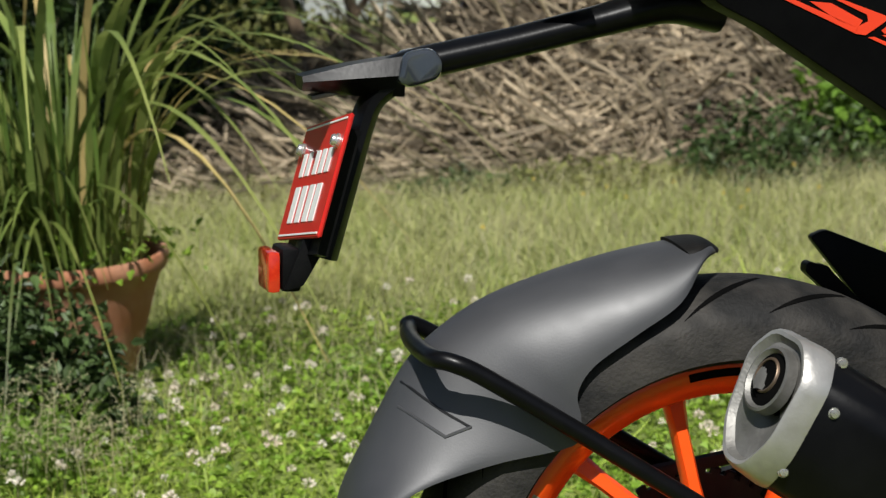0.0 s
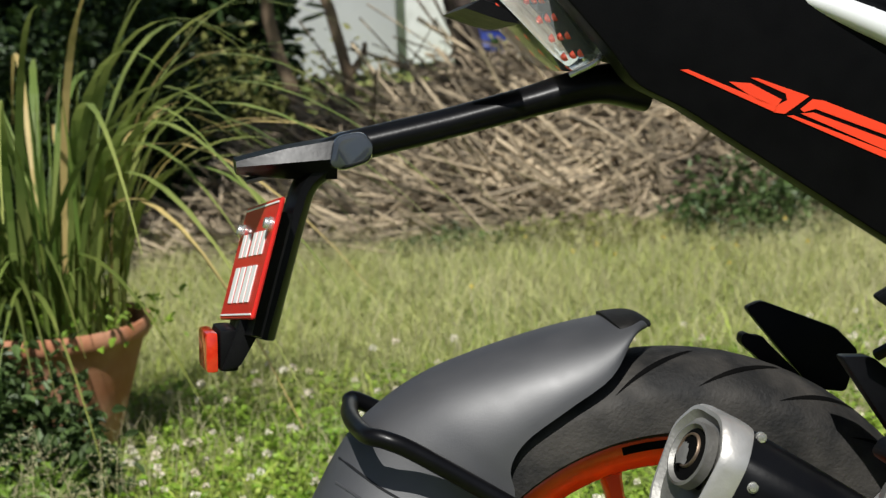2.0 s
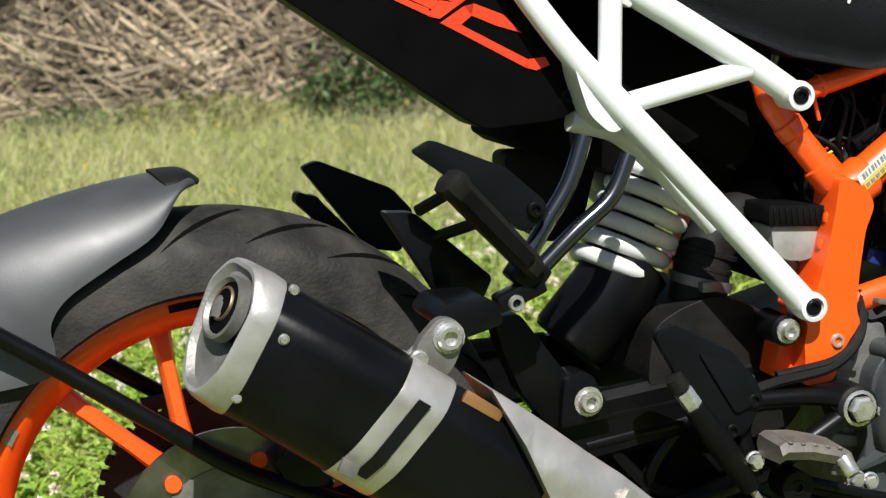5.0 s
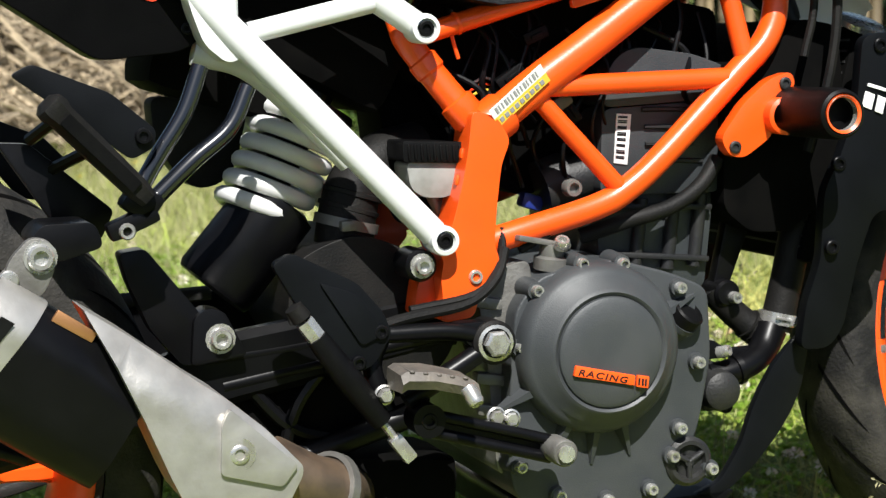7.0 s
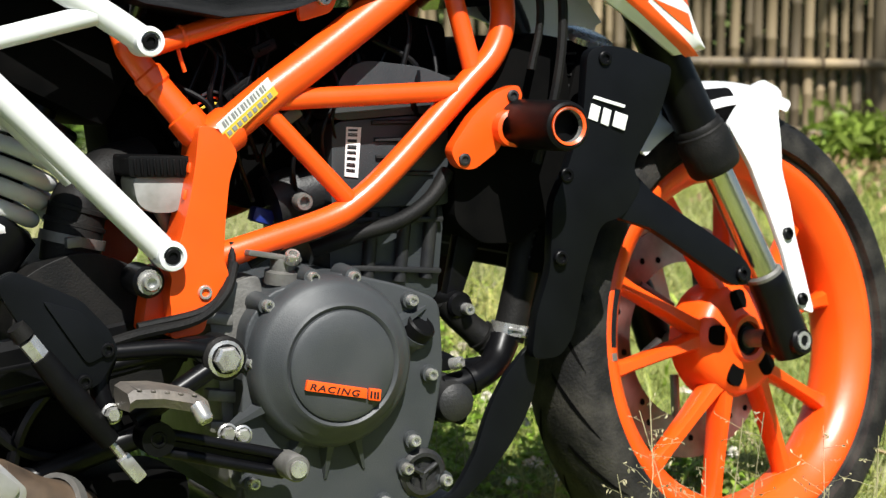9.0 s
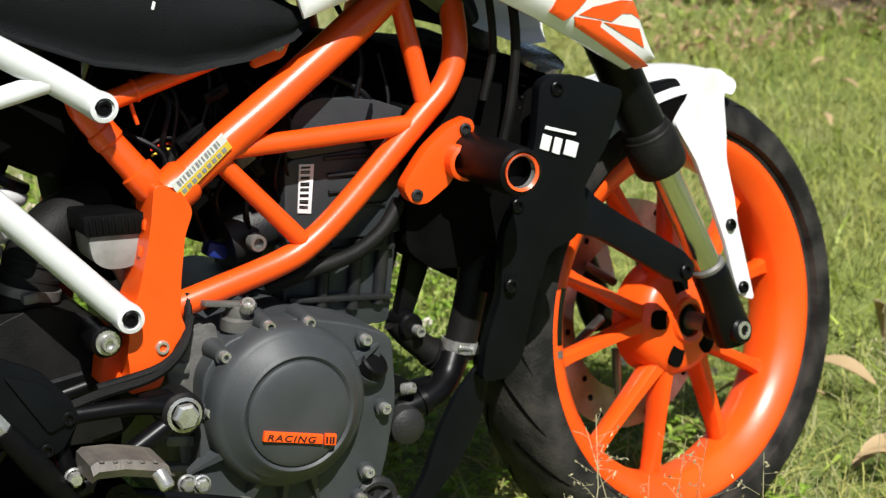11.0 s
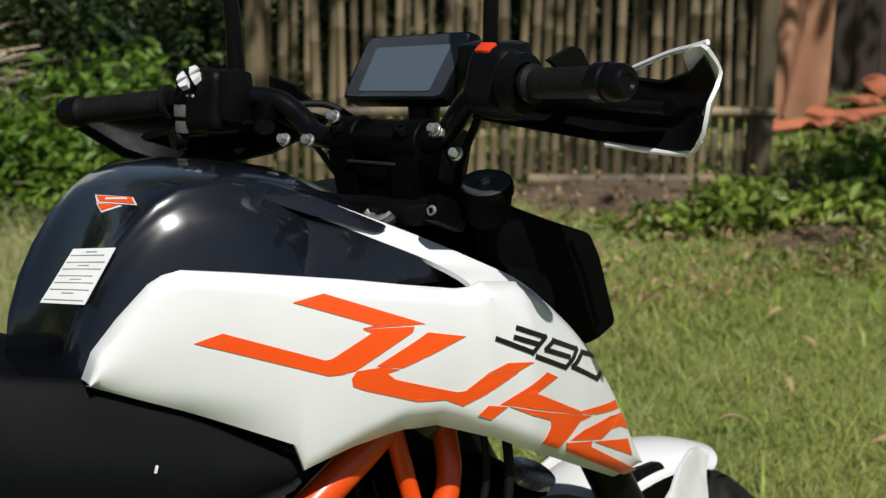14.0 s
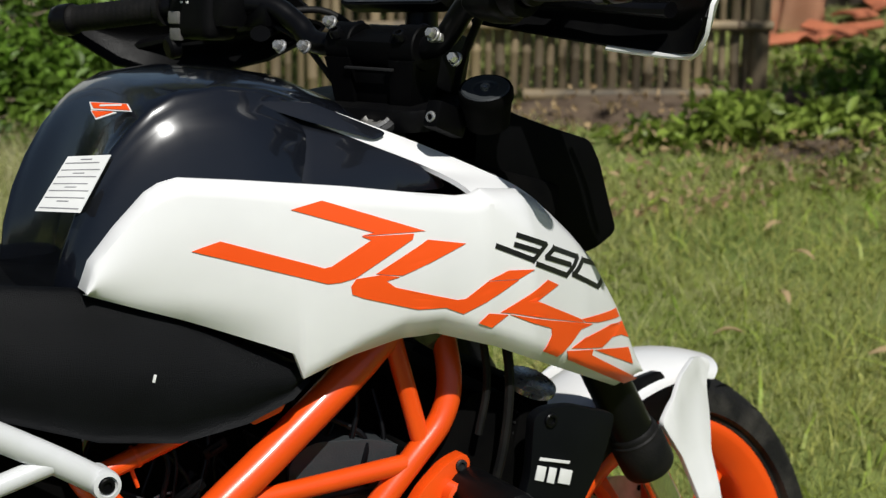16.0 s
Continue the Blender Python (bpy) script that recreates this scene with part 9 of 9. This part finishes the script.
# closing hedge all round, out of sight of most views
for i, (x, y, rx, ry, rz) in enumerate(((-4.2, 5.2, 1.6, 0.8, 1.8), (6.8, 5.6, 1.6, 0.8, 1.7), (3.4, 6.6, 2.0, 0.6, 1.6), (-1.6, 6.6, 1.5, 0.6, 1.8), (5.2, 5.2, 1.0, 0.5, 1.3))):
    bush("hedge_bush", (x, y, gz(x, y)), (rx, ry, rz), 6000, 0.075, SHRUB_SHADE, "dense hedge bush with shade-dark leaves at the yard edge", 130 + i)

# ---- bamboo fence ----
FA_, FB_ = Vector((2.55, 3.765, 0)), Vector((3.975, 3.05, 0))
fence = thing("bamboo_fence", "weathered bamboo paling fence with split rails", "fence", at=Matrix.Translation((FA_.x, FA_.y, gz(FA_.x, FA_.y))))
fdir = (FB_ - FA_).normalized()
fnorm = Vector((-fdir.y, fdir.x, 0))
fl = (FB_ - FA_).length


def cane(h, r, q):
    """A bamboo cane with swollen nodes and an open, ragged top."""
    prof = [(0, 0), (r, 0)]
    z = 0.06 + 0.10 * q.random()
    while z < h - 0.03:
        prof += [(r * 0.97, z - 0.006), (r * 1.12, z), (r * 0.97, z + 0.006)]
        z += 0.16 + 0.08 * q.random()
    prof += [(r * 0.95, h), (r * 0.7, h), (r * 0.65, h - 0.02), (0, h - 0.02)]
    return lathe(prof, 9, pose(0, 0, 0, 90, 0, 0))


rq = random.Random(8)
for i in range(40):
    s = 0.02 + (fl - 0.04) * i / 39
    p = fdir * s + fnorm * (0.012 * (i % 2)) + Vector((0, 0, 0.015 + 0.04 * rq.random()))
    ob = part("cane", cane(0.70 + 0.06 * rq.random(), 0.0115 + 0.0075 * rq.random(), rq), BAMBOO, fence, angle=60)
    ob.matrix_local = Matrix.Translation(p) @ pose(0, 0, 0, rq.uniform(-1.6, 1.6), rq.uniform(-1.6, 1.6), rq.uniform(0, 360))
for z, off in ((0.262, -0.030), (0.705, -0.032)):
    part("rail", tube([fdir * -0.04 + fnorm * off + Vector((0, 0, z)), fdir * fl * 0.5 + fnorm * off + Vector((0, 0, z + 0.008)), fdir * (fl + 0.05) + fnorm * off + Vector((0, 0, z - 0.004))], 0.017, 10), BAMBOO, fence)
for s in (-0.02, fl + 0.015):
    ob = part("post", tube([fdir * s + Vector((0, 0, -0.05)), fdir * s + Vector((0, 0, 0.45)), fdir * s + Vector((0, 0, 0.95))], 0.034, 12), BAMBOO, fence)
part("base_log", tube([fdir * (fl - 0.75) + fnorm * -0.05 + Vector((0, 0, 0.045)), fdir * (fl - 0.05) + fnorm * -0.05 + Vector((0, 0, 0.04))], 0.022, 10), BAMBOO, fence)
for i in range(2, 40, 3):
    s = 0.02 + (fl - 0.04) * i / 39
    part("lashing", lathe([(0.018, -0.004), (0.021, 0), (0.018, 0.004)], 10, aim(fdir * s + fnorm * -0.030 + Vector((0, 0, 0.262)), fdir)), SOIL, fence)
# cloth hung beside the fence, loose roof tiles, dark plank hut
bm = bmesh.new()
rows = []
for i in range(25):
    u = i / 24
    row = []
    for j in range(21):
        v = j / 20
        row.append(bm.verts.new((0.30 * u, 0.035 * math.sin(u * 9 + v * 3) * (0.4 + v) + 0.05 * v * math.sin(4 * u + 5 * v), 1.0 * (1 - v) + 0.02 * math.sin(u * 6))))
    rows.append(row)
for a, b in zip(rows, rows[1:]):
    for j in range(20):
        bm.faces.new((a[j], a[j + 1], b[j + 1], b[j]))
bmesh.ops.recalc_face_normals(bm, faces=bm.faces[:])
bmesh.ops.solidify(bm, geom=bm.faces[:], thickness=0.004)
cl_ = part("hanging_cloth", bm, CLOTH, angle=80)
cl_.matrix_world = Matrix.Translation((4.62, 3.85, gz(4.7, 3.85) + 0.02)) @ pose(0, 0, 0, 0, 0, -14)
tagged(cl_, "faded brown cloth sheet hanging beside the fence", "cloth")
rq = random.Random(3)
for i, (x, y) in enumerate(((4.70, 3.70), (4.86, 3.66), (5.02, 3.72), (4.78, 3.58), (5.20, 3.92), (5.42, 4.02))):
    bm = bmesh.new()
    rr = []
    for k in range(9):
        u = -0.06 + 0.12 * k / 8
        rr.append([bm.verts.new((u, yy, 0.022 * math.cos(u * 26) + 0.012)) for yy in (-0.11, 0.11)])
    for a, b in zip(rr, rr[1:]):
        bm.faces.new((a[0], a[1], b[1], b[0]))
    bmesh.ops.recalc_face_normals(bm, faces=bm.faces[:])
    bmesh.ops.solidify(bm, geom=bm.faces[:], thickness=0.010)
    ob = part("roof_tile", bm, TILE)
    ob.matrix_world = Matrix.Translation((x, y, gz(x, y) + 0.02 + 0.02 * (i % 2))) @ pose(0, 0, 0, rq.uniform(-10, 10), rq.uniform(-10, 10), rq.uniform(0, 180))
    tagged(ob, "loose terracotta roof tile lying on the ground", "roof tile", "loose tiles by the fence")
hut = thing("hut_wall", "dark weathered plank wall of a shed", "shed", at=Matrix.Translation((5.05, 4.35, gz(5, 4.3))) @ pose(0, 0, 0, 0, 0, -24))
for i in range(14):
    ob = part("plank", box((0.105, 0.02, 1.5), None, 0.003), BARK_DARK, hut)
    ob.matrix_local = Matrix.Translation((0.11 * i, 0.006 * (i % 3), 0.75))
# dry leaves on the lawn
def dry_leaf_mesh():
    bm = bmesh.new()
    rows = []
    for k in range(8):
        t = k / 7
        w = 0.0075 * math.sin(math.pi * (0.06 + 0.9 * t)) + 0.0006
        z = 0.008 * math.sin(t * 3.1)
        rows.append([bm.verts.new((0.058 * t, s * w, z + abs(s) * w * 0.5)) for s in (-1, 0, 1)])
    for a, b in zip(rows, rows[1:]):
        for j in range(2):
            bm.faces.new((a[j], a[j + 1], b[j + 1], b[j]))
    bmesh.ops.recalc_face_normals(bm, faces=bm.faces[:])
    bmesh.ops.solidify(bm, geom=bm.faces[:], thickness=0.0008)
    return bm


first = tagged(part("dry_leaf", dry_leaf_mesh(), DRY_LEAF, angle=70), "curled pale dry leaf lying on the lawn", "leaf", "dry leaves on the lawn")
first.matrix_world = Matrix.Translation((1.74, 0.00, gz(1.74, 0) + 0.045)) @ pose(0, 0, 0, 10, -8, 160) @ Matrix.Scale(1.3, 4)
rq = random.Random(21)
places = [(1.68, 0.04), (1.55, -0.05), (2.00, 0.35), (1.87, 0.22), (2.96, 1.57), (1.80, 0.25), (1.73, 0.30)] + [(rq.uniform(1.5, 4.3), rq.uniform(0.2, 2.5)) for _ in range(30)]
for i, (x, y) in enumerate(places):
    z = gz(x, y) + 0.035 + 0.02 * rq.random()
    stand = -60 if i == 2 else rq.uniform(-20, 20)
    copy_thing(first, Matrix.Translation((x, y, z)) @ pose(0, 0, 0, rq.uniform(-25, 25), stand, rq.uniform(0, 360)) @ Matrix.Scale(1.3 if i < 4 else 0.8 + 0.3 * rq.random(), 4))
